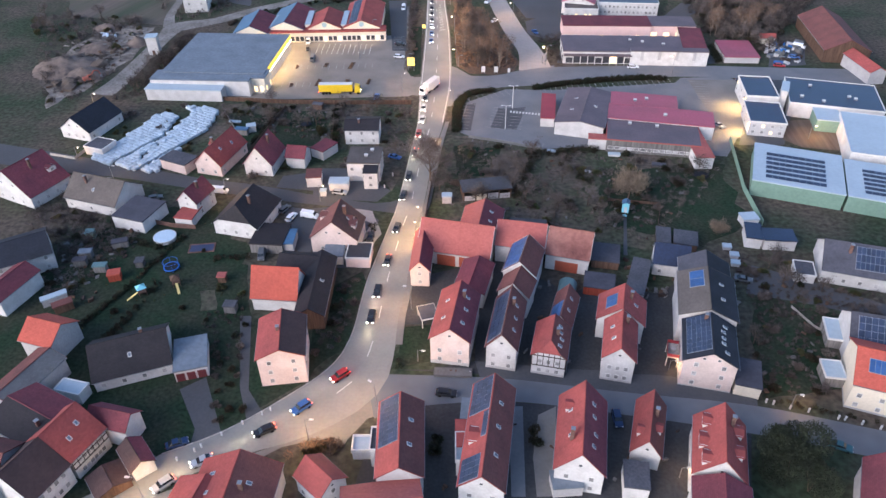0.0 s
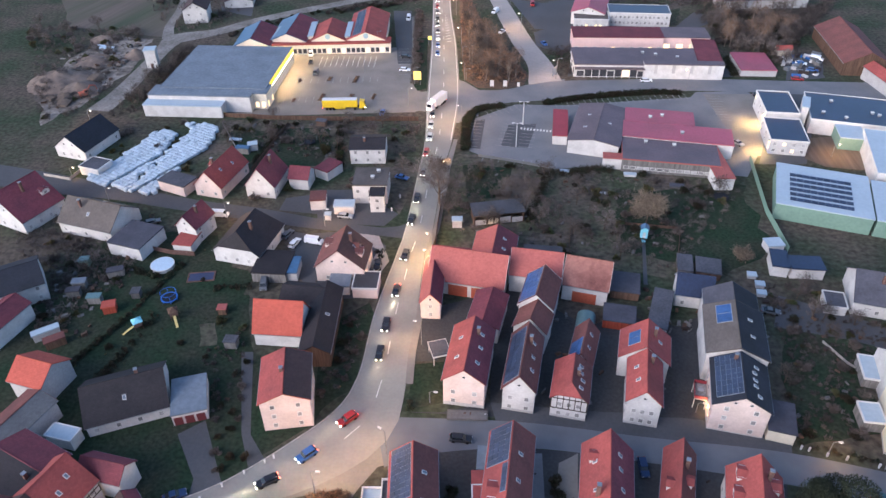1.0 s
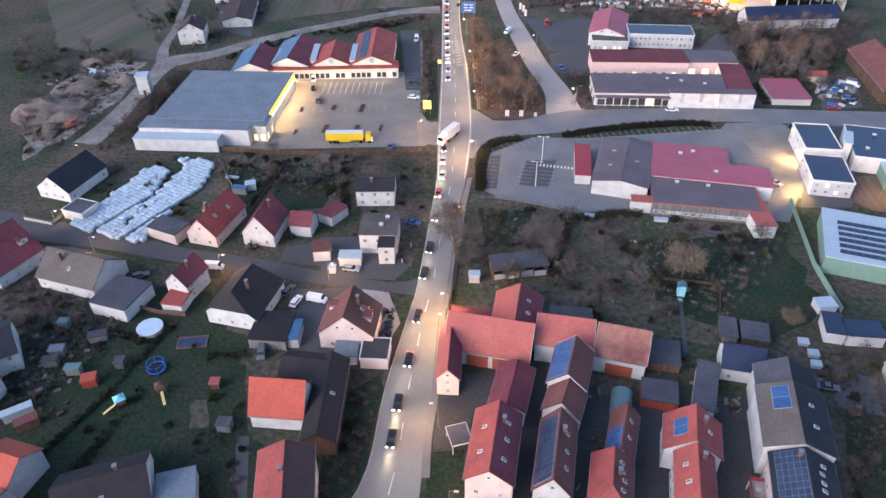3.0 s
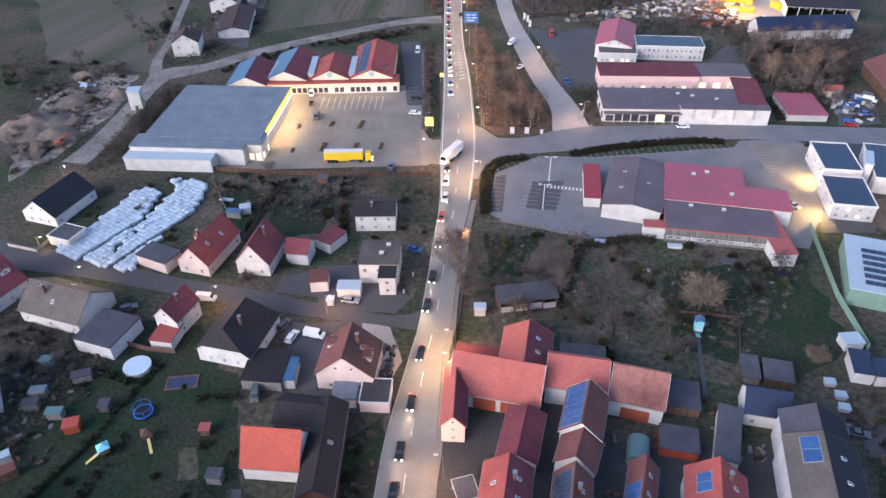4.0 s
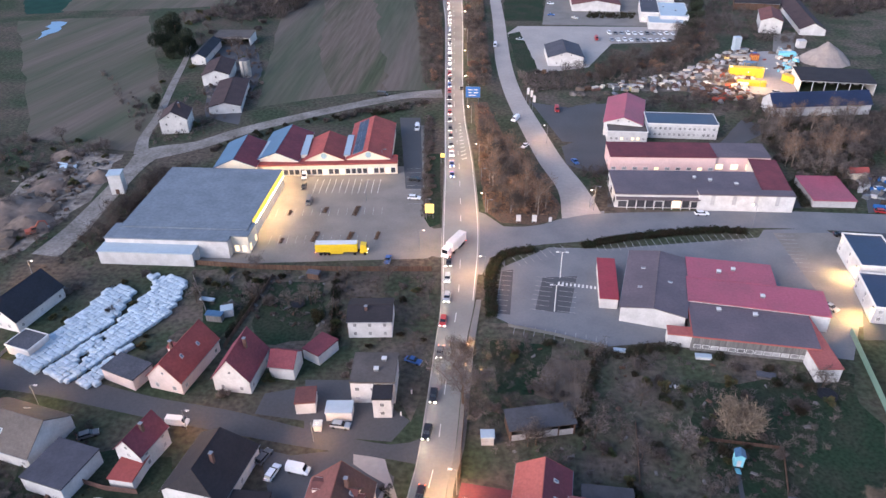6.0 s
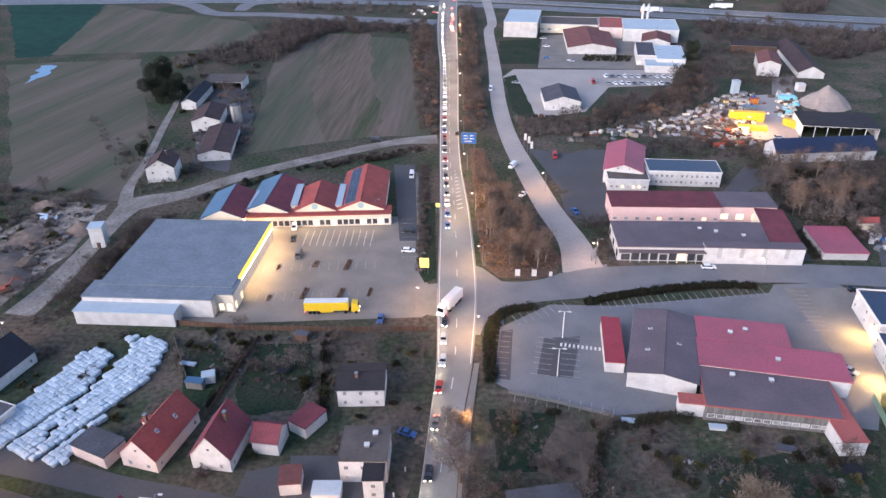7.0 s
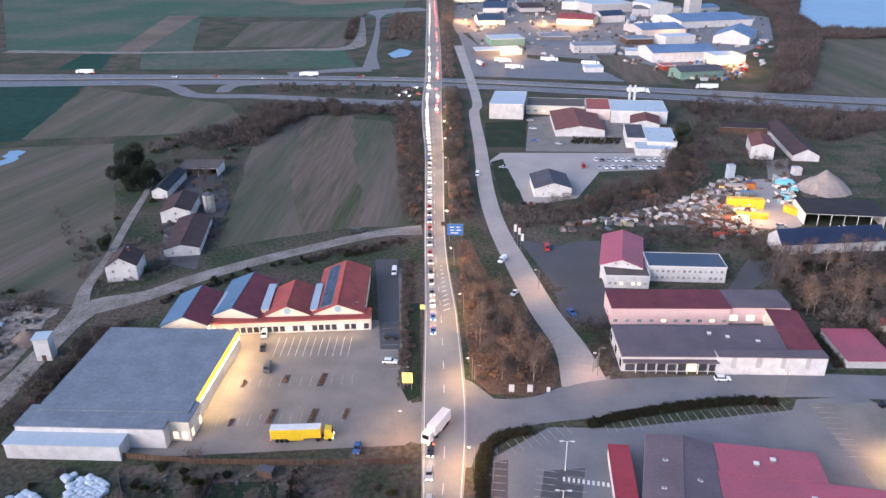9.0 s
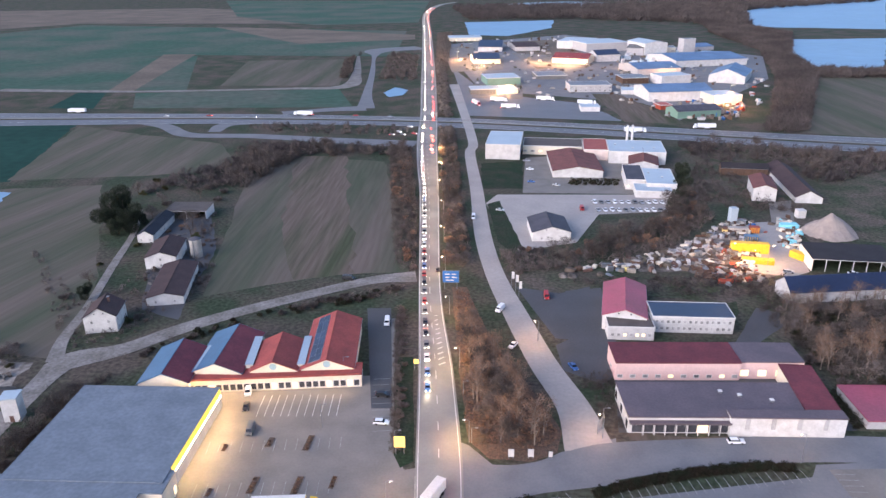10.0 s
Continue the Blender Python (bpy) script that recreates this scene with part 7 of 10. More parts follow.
gable_house('outbuilding', -50.6, 142.2, -94.0, 11.5, 8.6, 4.4, 6.8, label='low outbuilding with a dark tiled roof behind the barn', roof='charcoal', wall='brown', win=(0, 0), chimney=None, category='outbuilding')
gable_house('house', -81.9, 108.5, -65.0, 17.0, 14.4, 3.2, 8.0, label='white bungalow with a dark charcoal roof', roof='charcoal', wall='white', win=(0, 0), side_win=4, chimney=0.7, chimney_side=-0.1, skylights=(0, 1))
block = flat_building('garage', -68.4, 109.2, 20.0, 7.4, 10.6, 3.3, label='garage with a blue-grey flat roof and maroon doors', roof='metal', wall='white', category='garage', parapet=0.05)
for i in range(3):
    part("garage_door", boxed(-3.3 + i * 2.3, -1.5 + i * 2.3, -5.28, -5.15, 0.05, 2.3), DOORRED, block, "maroon garage door")
gable_house('house', -102.8, 111.7, -102.5, 9.2, 9.7, 5.4, 8.6, label='house with an orange-red roof and a grey gable', roof='orange', roof2='orange', wall='grey', win=(0, 0), chimney=None)
gable_house('house', -100.7, 98.1, -16.6, 14.9, 8.5, 5.0, 6.6, label='long house wing with a dark roof and a pale grey slope', roof='brown', roof2='fibre', wall='grey', win=(2, 0), chimney=None)
flat_building('shed', -90.7, 97.5, -10.0, 6.4, 3.5, 3.0, label='white shed with a pale roof', roof='white', wall='white', category='shed')
gable_house('house', -127.4, 141.5, -53.6, 15.0, 13.9, 5.4, 8.4, label='white house with a dark grey roof', roof='black', wall='white', win=(2, 2), side_win=3, chimney=None)
gable_house('house', -122.6, 127.9, -14.0, 13.5, 8.2, 5.0, 7.0, label='house wing with a maroon roof', roof='maroon', wall='white', win=(0, 0), chimney=None)
gable_house('house', -145.0, 177.0, -21.4, 14.8, 18.5, 4.1, 11.3, label='large white house with a dark red roof', roof='maroon', wall='white', win=(3, 0), side_win=4, chimney=0.5, dormers=[(1, 0.3, 2.6, 0.35)])
gable_house('house', -119.5, 173.1, -103.6, 18.6, 13.5, 3.8, 8.8, label='white house with a dark grey tiled roof', roof='greybrown', wall='white', win=(2, 2), side_win=3, chimney=0.3, skylights=(1, 1))
flat_building('garage', -104.3, 163.9, -13.7, 10.7, 11.2, 4.2, label='long garage with a dark purple roof', roof='slate', wall='white', category='garage', parapet=0.05)
gable_house('house', -89.6, 171.0, -15.0, 9.3, 7.2, 5.1, 9.0, label='small white house with a red roof', roof='maroon', wall='white', win=(1, 1), side_win=2, chimney=0.5)
flat_building('shed', -90.2, 164.9, -5.0, 5.6, 7.0, 3.0, label='porch with a bright red roof', roof='red', wall='white', category='porch', parapet=0.05)
gable_house('house', -72.4, 165.5, -9.8, 16.0, 14.2, 3.8, 9.5, label='white house with a black-brown hipped roof', roof='charcoal', wall='white', hip=(2.4, 2.2), half=0.3, win=(3, 2), side_win=3, chimney=0.35)
flat_building('shed', -62.9, 155.7, -0.5, 9.3, 10.0, 3.2, label='flat roofed outbuilding with clutter on it', roof='charcoal', wall='shaded', category='outbuilding', parapet=0.05)
flat_building('shed', -57.5, 155.1, 4.3, 3.4, 7.0, 3.0, label='blue tarpaulin covered shed', roof='blue', wall='grey', category='shed', parapet=0.05)
gable_house('house', -44.0, 157.6, -1.6, 11.4, 13.5, 4.9, 10.7, label='pink house with a dark red-brown roof', roof='brown', roof2='umber', wall='pink', win=(2, 2), side_win=3, chimney=0.6, skylights=(0, 1), dormers=[(-1, 0.2, 2.8, 0.25), (1, -0.05, 3.0, 0.2)])
gable_house('house_wing', -42.3, 158.7, -99.4, 5.7, 7.5, 5.2, 8.8, label='cross wing of the pink house with a dark red-brown roof', roof='umber', roof2='brown', wall='pink', win=(1, 0), chimney=None)
flat_building('shed', -43.6, 149.6, 4.3, 5.4, 5.2, 3.0, label='conservatory with a grey sheet roof', roof='metal', wall='white', category='conservatory', parapet=0.1)
flat_building('garage', -36.8, 149.8, 1.8, 6.6, 7.0, 3.2, label='flat roofed garage beside the pink house', roof='grey', wall='pink', category='garage')

# ---- houses of the side street ----
gable_house('house', -145.9, 218.4, -13.7, 17.5, 12.9, 3.6, 8.5, label='white house with a black tiled roof', roof='black', wall='white', win=(3, 2), side_win=3, chimney=None)
flat_building('garage', -135.4, 202.7, -15.4, 7.8, 6.9, 3.0, label='flat roofed white garage', roof='felt', wall='white', category='garage')
flat_building('garage', -104.4, 194.3, -20.2, 10.4, 6.5, 3.6, label='long white garage with a dark flat roof', roof='felt', wall='pink', category='garage', parapet=0.1)
gable_house('house', -91.4, 198.3, -11.6, 17.2, 9.9, 3.8, 9.0, label='pink gabled house with a red tiled roof', roof='red', wall='pink', win=(2, 1), side_win=2, chimney=0.4, chimney_side=-0.3, dormers=[(-1, 0.0, 2.2, 0.35)], skylights=(0, 2))
gable_house('house', -76.4, 196.9, -4.7, 12.6, 10.0, 4.0, 10.3, label='white gabled house with a dark red roof', roof='maroon', wall='white', win=(2, 1), side_win=2, chimney=0.6)
gable_house('house', -66.0, 199.4, 85.6, 6.8, 7.2, 3.9, 6.6, label='low wing with a red roof', roof='maroon', wall='white', win=(0, 0), chimney=None)
flat_building('shed', -58.8, 206.0, -29.2, 5.5, 7.6, 3.4, label='narrow shed with a maroon roof', roof='maroon', wall='white', category='shed', parapet=0.05)
gable_house('house', -47.7, 218.0, -85.3, 12.0, 10.4, 5.6, 7.2, label='white two-storey house with a shallow dark roof', roof='charcoal', wall='white', win=(2, 1), side_win=3, chimney=0.4)
flat_building('house', -42.8, 194.8, 3.0, 10.5, 10.4, 6.6, label='white house with a dark flat-pitched roof and chimneys', roof='greybrown', wall='white', category='house', rows=(1.6, 4.4), n=(3, 0, 2, 2), vents=2, parapet=0.1)
flat_building('house', -39.8, 187.7, 4.0, 4.5, 5.3, 6.0, label='white front wing with a dark roof', roof='charcoal', wall='white', category='house', rows=(1.6, 4.2), n=(1, 0, 0, 1), parapet=0.1)
flat_building('garage', -58.0, 187.7, 9.2, 4.8, 5.4, 3.6, label='white garage with a brown roof', roof='brown', wall='white', category='garage', parapet=0.05)
flat_building('carport', -49.6, 185.3, 4.1, 6.2, 3.9, 2.8, label='carport with a pale blue sheet roof', roof='white', wall='white', category='carport', parapet=0.05)

# ---- supermarket and shops ----
flat_building('supermarket', -113.5, 274.7, 0.4, 40.9, 41.5, 6.6, label='supermarket with a large grey sheet roof and a yellow sign band', roof='metal', wall='white', category='supermarket', parapet=0.15, edge='metal')
flat_building('supermarket_wing', -116.6, 251.7, 0.4, 39.1, 8.7, 6.4, label='near wing of the supermarket with a pale front', roof='metal', wall='white', category='supermarket', parapet=0.12, edge='metal')
flat_building('loading_bay', -121.5, 246.4, 0.4, 29.9, 8.1, 4.6, label='low pale loading wing of the supermarket', roof='white', wall='white', category='loading bay', parapet=0.1)
flat_building('entrance_porch', -94.5, 254.8, 0.4, 5.6, 8.4, 6.4, label='white porch of the supermarket, brightly lit', roof='metal', wall='cream', category='porch', parapet=0.1, rows=(1.9,), n=(2, 0, 0, 2), lit=0.5, ww=1.6, wh=2.6)
gable_house('market_hall', 29.5, 236.6, -12.5, 28.6, 17.4, 5.0, 6.4, label='market hall with a purple-grey roof and white gable', roof='purple', wall='white', win=(0, 0), chimney=None, skylights=(2, 1), category='market hall')
flat_building('market_hall', 50.9, 242.9, -7.0, 23.3, 10.5, 5.3, label='market hall with a pink-red sheet roof', roof='pink', wall='white', category='market hall', vents=2, parapet=0.06, edge='pink')
flat_building('market_hall', 55.1, 231.6, -8.1, 35.7, 11.4, 5.2, label='market hall with a pink-red sheet roof', roof='pink', wall='white', category='market hall', vents=1, parapet=0.06, edge='pink')
flat_building('market_hall', 50.9, 220.0, -5.7, 30.6, 15.5, 4.6, label='market hall wing with a purple roof and red rim', roof='purple', wall='shaded', category='market hall', vents=2, parapet=0.12, edge='rose', rows=(1.6,), n=(14, 0, 0, 0), ww=1.8)
flat_building('market_wing', 64.6, 213.7, 4.0, 5.8, 19.0, 4.4, label='red roofed corner wing of the market', roof='rose', wall='white', category='market hall', parapet=0.05)
flat_building('canopy', 16.6, 239.8, -3.0, 5.1, 19.9, 3.6, label='small kiosk with a bright red roof', roof='scarlet', wall='white', category='kiosk', parapet=0.1)
flat_building('market_wing', 32.7, 216.7, -5.0, 6.8, 3.5, 4.0, label='white porch with a red rim', roof='rose', wall='white', category='market hall', parapet=0.1, edge='rose')

# ---- business park ----
showroom = flat_building('showroom', 52.6, 296.6, 1.5, 57.4, 17.6, 5.4, label='long hall with a purple roof and glazed front', roof='purple', wall='white', category='hall', vents=3, parapet=0.1, rows=(2.2,), n=(0, 0, 3, 0), ww=3.0, wh=3.4, dark=True)
for i in range(9):
    part("shop_window", boxed(-27.4 + i * 3.0, -24.6 + i * 3.0, -8.76, -8.66, 0.35, 3.3 if i % 4 else 2.6), LIT if i in (6,) else DARKGLASS, showroom)
    part("column", boxed(-24.6 + i * 3.0, -24.4 + i * 3.0, -9.9, -9.65, 0, 3.7), TRIM, showroom)
part("canopy", boxed(-28.4, -0.6, -10.2, -8.7, 3.7, 4.3, bevel=0.05), ROOF["purple"], showroom, "dark overhanging eave")
front = flat_building('hall', 67.3, 288.6, 0.6, 31.3, 4.0, 6.3, label='white front wall of the long hall', roof='purple', wall='white', category='hall', parapet=0.1)
for u in (-11.0, -4.0, 3.0, 10.0):
    part("pilaster", boxed(u - 0.6, u + 0.6, -2.16, -1.8, 2.6, 6.0, bevel=0.03), WALL["grey"], front)
zone('flower_bed', SOIL, 0.135, [(24.0, 286.9), (40.0, 285.9), (52.0, 286.2), (83.0, 286.0), (83.5, 282.9), (60.0, 282.6), (24.5, 283.6)], 'bare brown bed before the long hall', 'flower bed', amount=0.4)
flat_building('hall', 44.4, 321.0, 1.6, 38.7, 12.9, 6.4, label='pink fronted hall with a maroon roof', roof='maroon', wall='rosy', category='hall', rows=(1.6,), n=(10, 0, 1, 0), lit=0.25, parapet=0.1, ww=1.8)
flat_building('hall', 73.6, 322.4, 1.0, 19.6, 12.2, 6.2, label='pink fronted hall with lit windows', roof='purple', wall='rosy', category='hall', rows=(2.2,), n=(4, 0, 0, 0), lit=1.0, parapet=0.1, ww=3.0, wh=2.4)
flat_building('hall', 79.2, 303.6, -4.0, 9.6, 24.6, 5.7, label='wing with a dark maroon roof', roof='maroon', wall='cream', category='hall', parapet=0.1)
flat_building('office_building', 57.8, 351.8, -1.5, 28.2, 12.0, 6.2, label='long white office building with rows of windows and a navy roof', roof='navy', wall='white', category='office building', rows=(1.7, 4.3), n=(14, 0, 0, 4), lit=0.08, parapet=0.2, wh=1.3)
gable_house('office_wing', 36.4, 360.4, -10.1, 28.7, 16.0, 5.8, 8.6, label='office wing with a tall maroon roof', roof='pink', wall='white', win=(2, 1), side_win=2, chimney=None, category='office building')
flat_building('office_wing', 35.3, 345.7, -1.1, 15.9, 11.3, 5.0, label='low front wing with lit windows', roof='greybrown', wall='white', category='office building', rows=(2.0,), n=(7, 0, 1, 0), lit=0.4)
gable_house('hall', 120.9, 378.4, -82.3, 43.6, 11.8, 4.7, 9.1, label='long white hall with a navy blue roof', roof='navy', wall='white', win=(0, 0), side_win=8, chimney=None, category='hall')
flat_building('hall', 97.8, 300.4, 1.0, 14.2, 18.4, 2.8, label='shed with a maroon sheet roof', roof='pink', wall='grey', category='shed', parapet=0.05)
gable_house('hut', 113.3, 312.9, -86.8, 6.9, 3.0, 3.4, 5.0, label='small hut with a red roof', roof='red', wall='cream', win=(0, 0), chimney=None, category='hut')
flat_building('factory', 119.8, 251.8, -11.2, 31.2, 22.5, 5.4, label='factory hall with a navy roof and skylights', roof='navy', wall='white', category='factory', vents=5, parapet=0.3)
flat_building('stair_tower', 102.1, 250.9, -18.9, 2.5, 8.8, 8.5, label='narrow white stair tower of the office block', roof='white', wall='white', category='tower', parapet=0.1)
flat_building('factory_annex', 113.3, 237.1, -8.2, 8.1, 10.2, 4.6, label='pale green annex between the halls', roof='white', wall='green', category='factory', parapet=0.1)
zone('yard', DARKASPHALT, 0.1150, [(113.5, 313.8), (131.8, 318.7), (124.3, 291.7), (108.1, 287.8)], 'grey yard with parked vehicles', 'yard', amount=0.6)
zone('yard', SOIL, 0.1558, [(101.7, 239.9), (112.9, 241.9), (118.9, 232.1), (113.8, 219.1), (101.1, 220.6), (96.1, 225.7)], 'brown paved courtyard between the halls', 'yard', amount=0.2)
flat_building('office_block', 91.6, 235.8, -6.2, 12.1, 16.5, 5.2, label='white office block with a navy roof, lit at night', roof='navy', wall='white', category='office building', rows=(1.6, 3.9), n=(4, 0, 3, 0), lit=0.5, parapet=0.4)
flat_building('office_block', 94.0, 254.8, -3.5, 11.3, 17.8, 6.2, label='white rear office block with a navy roof', roof='navy', wall='white', category='office building', rows=(2.0, 4.6), n=(0, 0, 3, 0), lit=0.3, parapet=0.5)
flat_building('factory_hall', 91.5, 198.1, -15.8, 25.7, 24.2, 5.4, label='pale green factory hall with a white roof and solar panels', roof='white', wall='green', category='factory', parapet=0.1, panels=[(-0.36, 0.3, -0.42, 0.28, 9, 6)])
flat_building('factory_hall', 115.2, 190.4, -16.1, 22.8, 22.4, 5.4, label='pale green factory hall with a white roof', roof='white', wall='green', category='factory', parapet=0.1, panels=[(-0.3, 0.35, -0.4, 0.28, 8, 6)])
flat_building('factory_hall', 125.3, 219.1, -12.7, 24.4, 29.8, 6.2, label='white factory hall with flat roof', roof='white', wall='white', category='factory', parapet=0.2)
gable_house('hall', 141.0, 315.0, -2.3, 42.0, 18.7, 5.2, 9.8, label='long hall with a red tiled roof', roof='brown', wall='brown', win=(0, 0), chimney=None, category='hall')
gable_house('hall', 142.8, 283.3, -170.0, 20.0, 7.3, 5.0, 7.0, label='low hall with a red roof', roof='red', wall='grey', win=(0, 0), chimney=None, category='hall')

# ---- farm and far halls ----
gable_house('farmhouse', -153.8, 345.7, 11.4, 13.2, 11.9, 6.2, 9.9, label='white farmhouse with a dark brown roof', roof='umber', wall='white', win=(2, 1), side_win=2, chimney=0.6)
gable_house('barn', -142.1, 378.8, 11.6, 34.5, 14.6, 3.5, 5.3, label='white barn with a dark brown roof', roof='umber', wall='white', win=(2, 0), chimney=None, category='barn')
gable_house('barn', -157.4, 408.2, 10.7, 22.5, 13.8, 5.3, 7.7, label='white barn with a dark brown-grey roof', roof='umber', wall='white', win=(1, 0), chimney=None, category='barn')
gable_house('barn', -177.1, 442.9, 4.6, 31.6, 8.3, 3.9, 6.1, label='white stable with a dark roof', roof='black', wall='white', win=(2, 0), side_win=3, chimney=None, category='stable')
open_shed('machine_shed', -169.5, 467.5, 1.0, 21.5, 13.0, 4.6, 'greybrown', 'white', 2, 'open machine shed with a grey-brown roof and white piers')
flat_building('hall', -1.0, 604.0, -6.0, 23.1, 40.0, 10.0, label='tall white warehouse with flat roof', roof='white', wall='white', category='warehouse')
flat_building('hall', 32.0, 607.9, -6.0, 39.9, 23.8, 6.0, label='low long hall with a lit front', roof='greybrown', wall='cream', category='hall', rows=(2.5,), n=(8, 0, 0, 0), lit=0.6, ww=3)
flat_building('hall', 59.6, 598.4, -6.0, 15.8, 32.0, 7.0, label='pinkish hall with red roof', roof='rose', wall='pink', category='hall')
flat_building('hall', 84.7, 588.9, -6.0, 35.9, 32.0, 8.0, label='white hall with two chimneys', roof='white', wall='white', category='hall', vents=4)
gable_house('hall', 41.6, 565.0, -0.2, 48.3, 30.9, 4.4, 7.0, label='workshop hall with a brown roof', roof='brown', wall='white', win=(0, 0), chimney=None, category='hall')
gable_house('hall', 85.6, 567.6, -10.4, 33.6, 18.4, 5.5, 8.0, label='hall with a brown-red roof', roof='brown', wall='white', win=(0, 0), chimney=None, category='hall')
flat_building('hall', 72.6, 532.5, -6.0, 10.9, 32.0, 6.0, label='small block with a glazed front', roof='slate', wall='white', category='hall', rows=(2.0,), n=(3, 0, 2, 0), lit=0.6)
flat_building('hall', 85.6, 524.5, -6.0, 16.5, 32.0, 6.0, label='white flat roofed hall', roof='white', wall='white', category='hall', vents=2)
flat_building('hall', 78.9, 508.1, -6.0, 20.0, 14.5, 4.0, label='low white flat-roofed hall', roof='white', wall='white', category='hall')
gable_house('hall', 15.6, 444.7, 3.3, 22.0, 18.7, 4.7, 7.5, label="car dealer's hall with a dark roof and white gable", roof='slate', wall='white', win=(3, 0), chimney=None, category='hall')
gable_house('house', 138.6, 508.6, -12.8, 25.7, 12.6, 7.2, 9.4, label='white house with a brown roof and brick base', roof='brown', wall='white', win=(2, 0), chimney=None)
gable_house('barn', 161.8, 526.2, -5.9, 66.7, 14.5, 3.3, 7.0, label='long barn with a dark brown roof and white gable', roof='umber', wall='white', win=(0, 0), chimney=None, category='barn')
gable_house('barn', 142.7, 550.7, -97.6, 27.6, 7.9, 4.5, 7.0, label='long barn with a dark roof', roof='charcoal', wall='brown', win=(0, 0), chimney=None, category='barn')
open_shed('builders_shed', 138.8, 409.2, -6.0, 33.0, 18.0, 5.6, 'charcoal', 'white', 6, "open builders' shed with a dark roof and stores inside")

# ---- industrial estate beyond the motorway ----
flat_building('factory_hall', -47.5, 1372.2, 6.2, 54.8, 40.0, 6, label='low pale store with a lit front', roof='white', wall='cream', category='factory', parapet=0.2, group='industrial estate', rows=(2.0,), n=(6, 0, 0, 0), ww=2.4, wh=1.8, lit=0.7)
gable_house('factory_hall', -4.5, 1230.6, 87.3, 35.6, 60.0, 7, 14, label='white hall with a pitched navy roof', roof='navy', wall='white', win=(0, 0), chimney=None, category='factory', group='industrial estate')
gable_house('factory_hall', -13.7, 1088.2, 97.0, 35.3, 45.0, 6, 11, label='lit shop building with a pitched dark roof', roof='navy', wall='cream', win=(0, 0), chimney=None, category='factory', group='industrial estate')
flat_building('factory_hall', 5.0, 849.1, 16.5, 21.8, 24.0, 5, label='glazed shop of the filling station, lit', roof='white', wall='cream', category='factory', parapet=0.2, group='industrial estate', rows=(2.0,), n=(6, 0, 0, 0), ww=2.4, wh=1.8, lit=0.9)
flat_building('factory_hall', -17.0, 847.2, 6.5, 25.5, 22.0, 5, label='low workshop of the filling station', roof='white', wall='shaded', category='factory', parapet=0.2, group='industrial estate')
flat_building('factory_hall', 2.8, 910.6, 11.0, 36.3, 34.0, 7.5, label='pale canopy of the filling station', roof='white', wall='green', category='factory', parapet=0.2, group='industrial estate')
gable_house('factory_hall', 44.4, 1243.3, 98.3, 37.2, 70.0, 6, 9, label='low hall with a weathered brown roof', roof='umber', wall='grey', win=(0, 0), chimney=None, category='factory', group='industrial estate')
gable_house('factory_hall', 100.6, 1078.0, 67.8, 47.4, 34.0, 7, 12, label='long shop hall with a dark red roof', roof='maroon', wall='cream', win=(0, 0), chimney=None, category='factory', group='industrial estate')
flat_building('factory_hall', 59.1, 951.3, 5.7, 34.4, 34.0, 4, label='low grey-blue hall of a works', roof='metal', wall='shaded', category='factory', parapet=0.2, group='industrial estate')
flat_building('factory_hall', 90.6, 860.9, 3.7, 41.9, 26.0, 7, label='grey works building with rows of windows', roof='metal', wall='grey', category='factory', parapet=0.2, group='industrial estate', rows=(1.5, 4.5), n=(9, 0, 0, 0), ww=2.4, wh=1.8, lit=0.0)
flat_building('factory_hall', 127.6, 1259.2, -21.4, 47.5, 60.0, 11, label='pale hall of a concrete works', roof='white', wall='white', category='factory', parapet=0.2, group='industrial estate')
flat_building('factory_hall', 154.8, 1224.8, 18.0, 67.1, 60.0, 12, label='weathered grey hall of a concrete works', roof='white', wall='grey', category='factory', parapet=0.2, group='industrial estate')
gable_house('factory_hall', 142.7, 1095.1, 108.0, 33.6, 26.0, 9, 14, label='white house-like office with a dark roof', roof='navy', wall='white', win=(0, 0), chimney=None, category='factory', group='industrial estate')
gable_house('factory_hall', 214.4, 1173.2, 18.0, 50.0, 35.3, 16, 19, label='tall white hall of a concrete works', roof='white', wall='white', win=(0, 0), chimney=None, category='factory', group='industrial estate')
gable_house('factory_hall', 199.4, 1166.4, 71.3, 23.0, 40.0, 10, 13, label='grey shed of a concrete works', roof='fibre', wall='grey', win=(0, 0), chimney=None, category='factory', group='industrial estate')
flat_building('factory_hall', 268.6, 1170.4, 18.0, 18.8, 14.0, 20, label='tall grey mixing tower of a concrete works', roof='metal', wall='grey', category='factory', parapet=0.2, group='industrial estate')
gable_house('factory_hall', 298.2, 1226.1, 108.0, 32.2, 40.0, 5, 8, label='low store with a blue sheet roof', roof='steelblue', wall='grey', win=(0, 0), chimney=None, category='factory', group='industrial estate')
gable_house('factory_hall', 179.6, 992.5, 103.0, 53.4, 55.0, 7, 11, label='wide hall with a blue-grey roof', roof='steelblue', wall='grey', win=(0, 0), chimney=None, category='factory', group='industrial estate')
flat_building('factory_hall', 183.9, 907.5, 17.7, 34.9, 24.0, 9, label='pale hall with a white sheet roof', roof='white', wall='white', category='factory', parapet=0.2, group='industrial estate')
gable_house('factory_hall', 255.7, 1074.1, 103.7, 95.5, 80.0, 8, 12, label='long hall with a bright blue roof', roof='steelblue', wall='white', win=(0, 0), chimney=None, category='factory', group='industrial estate')
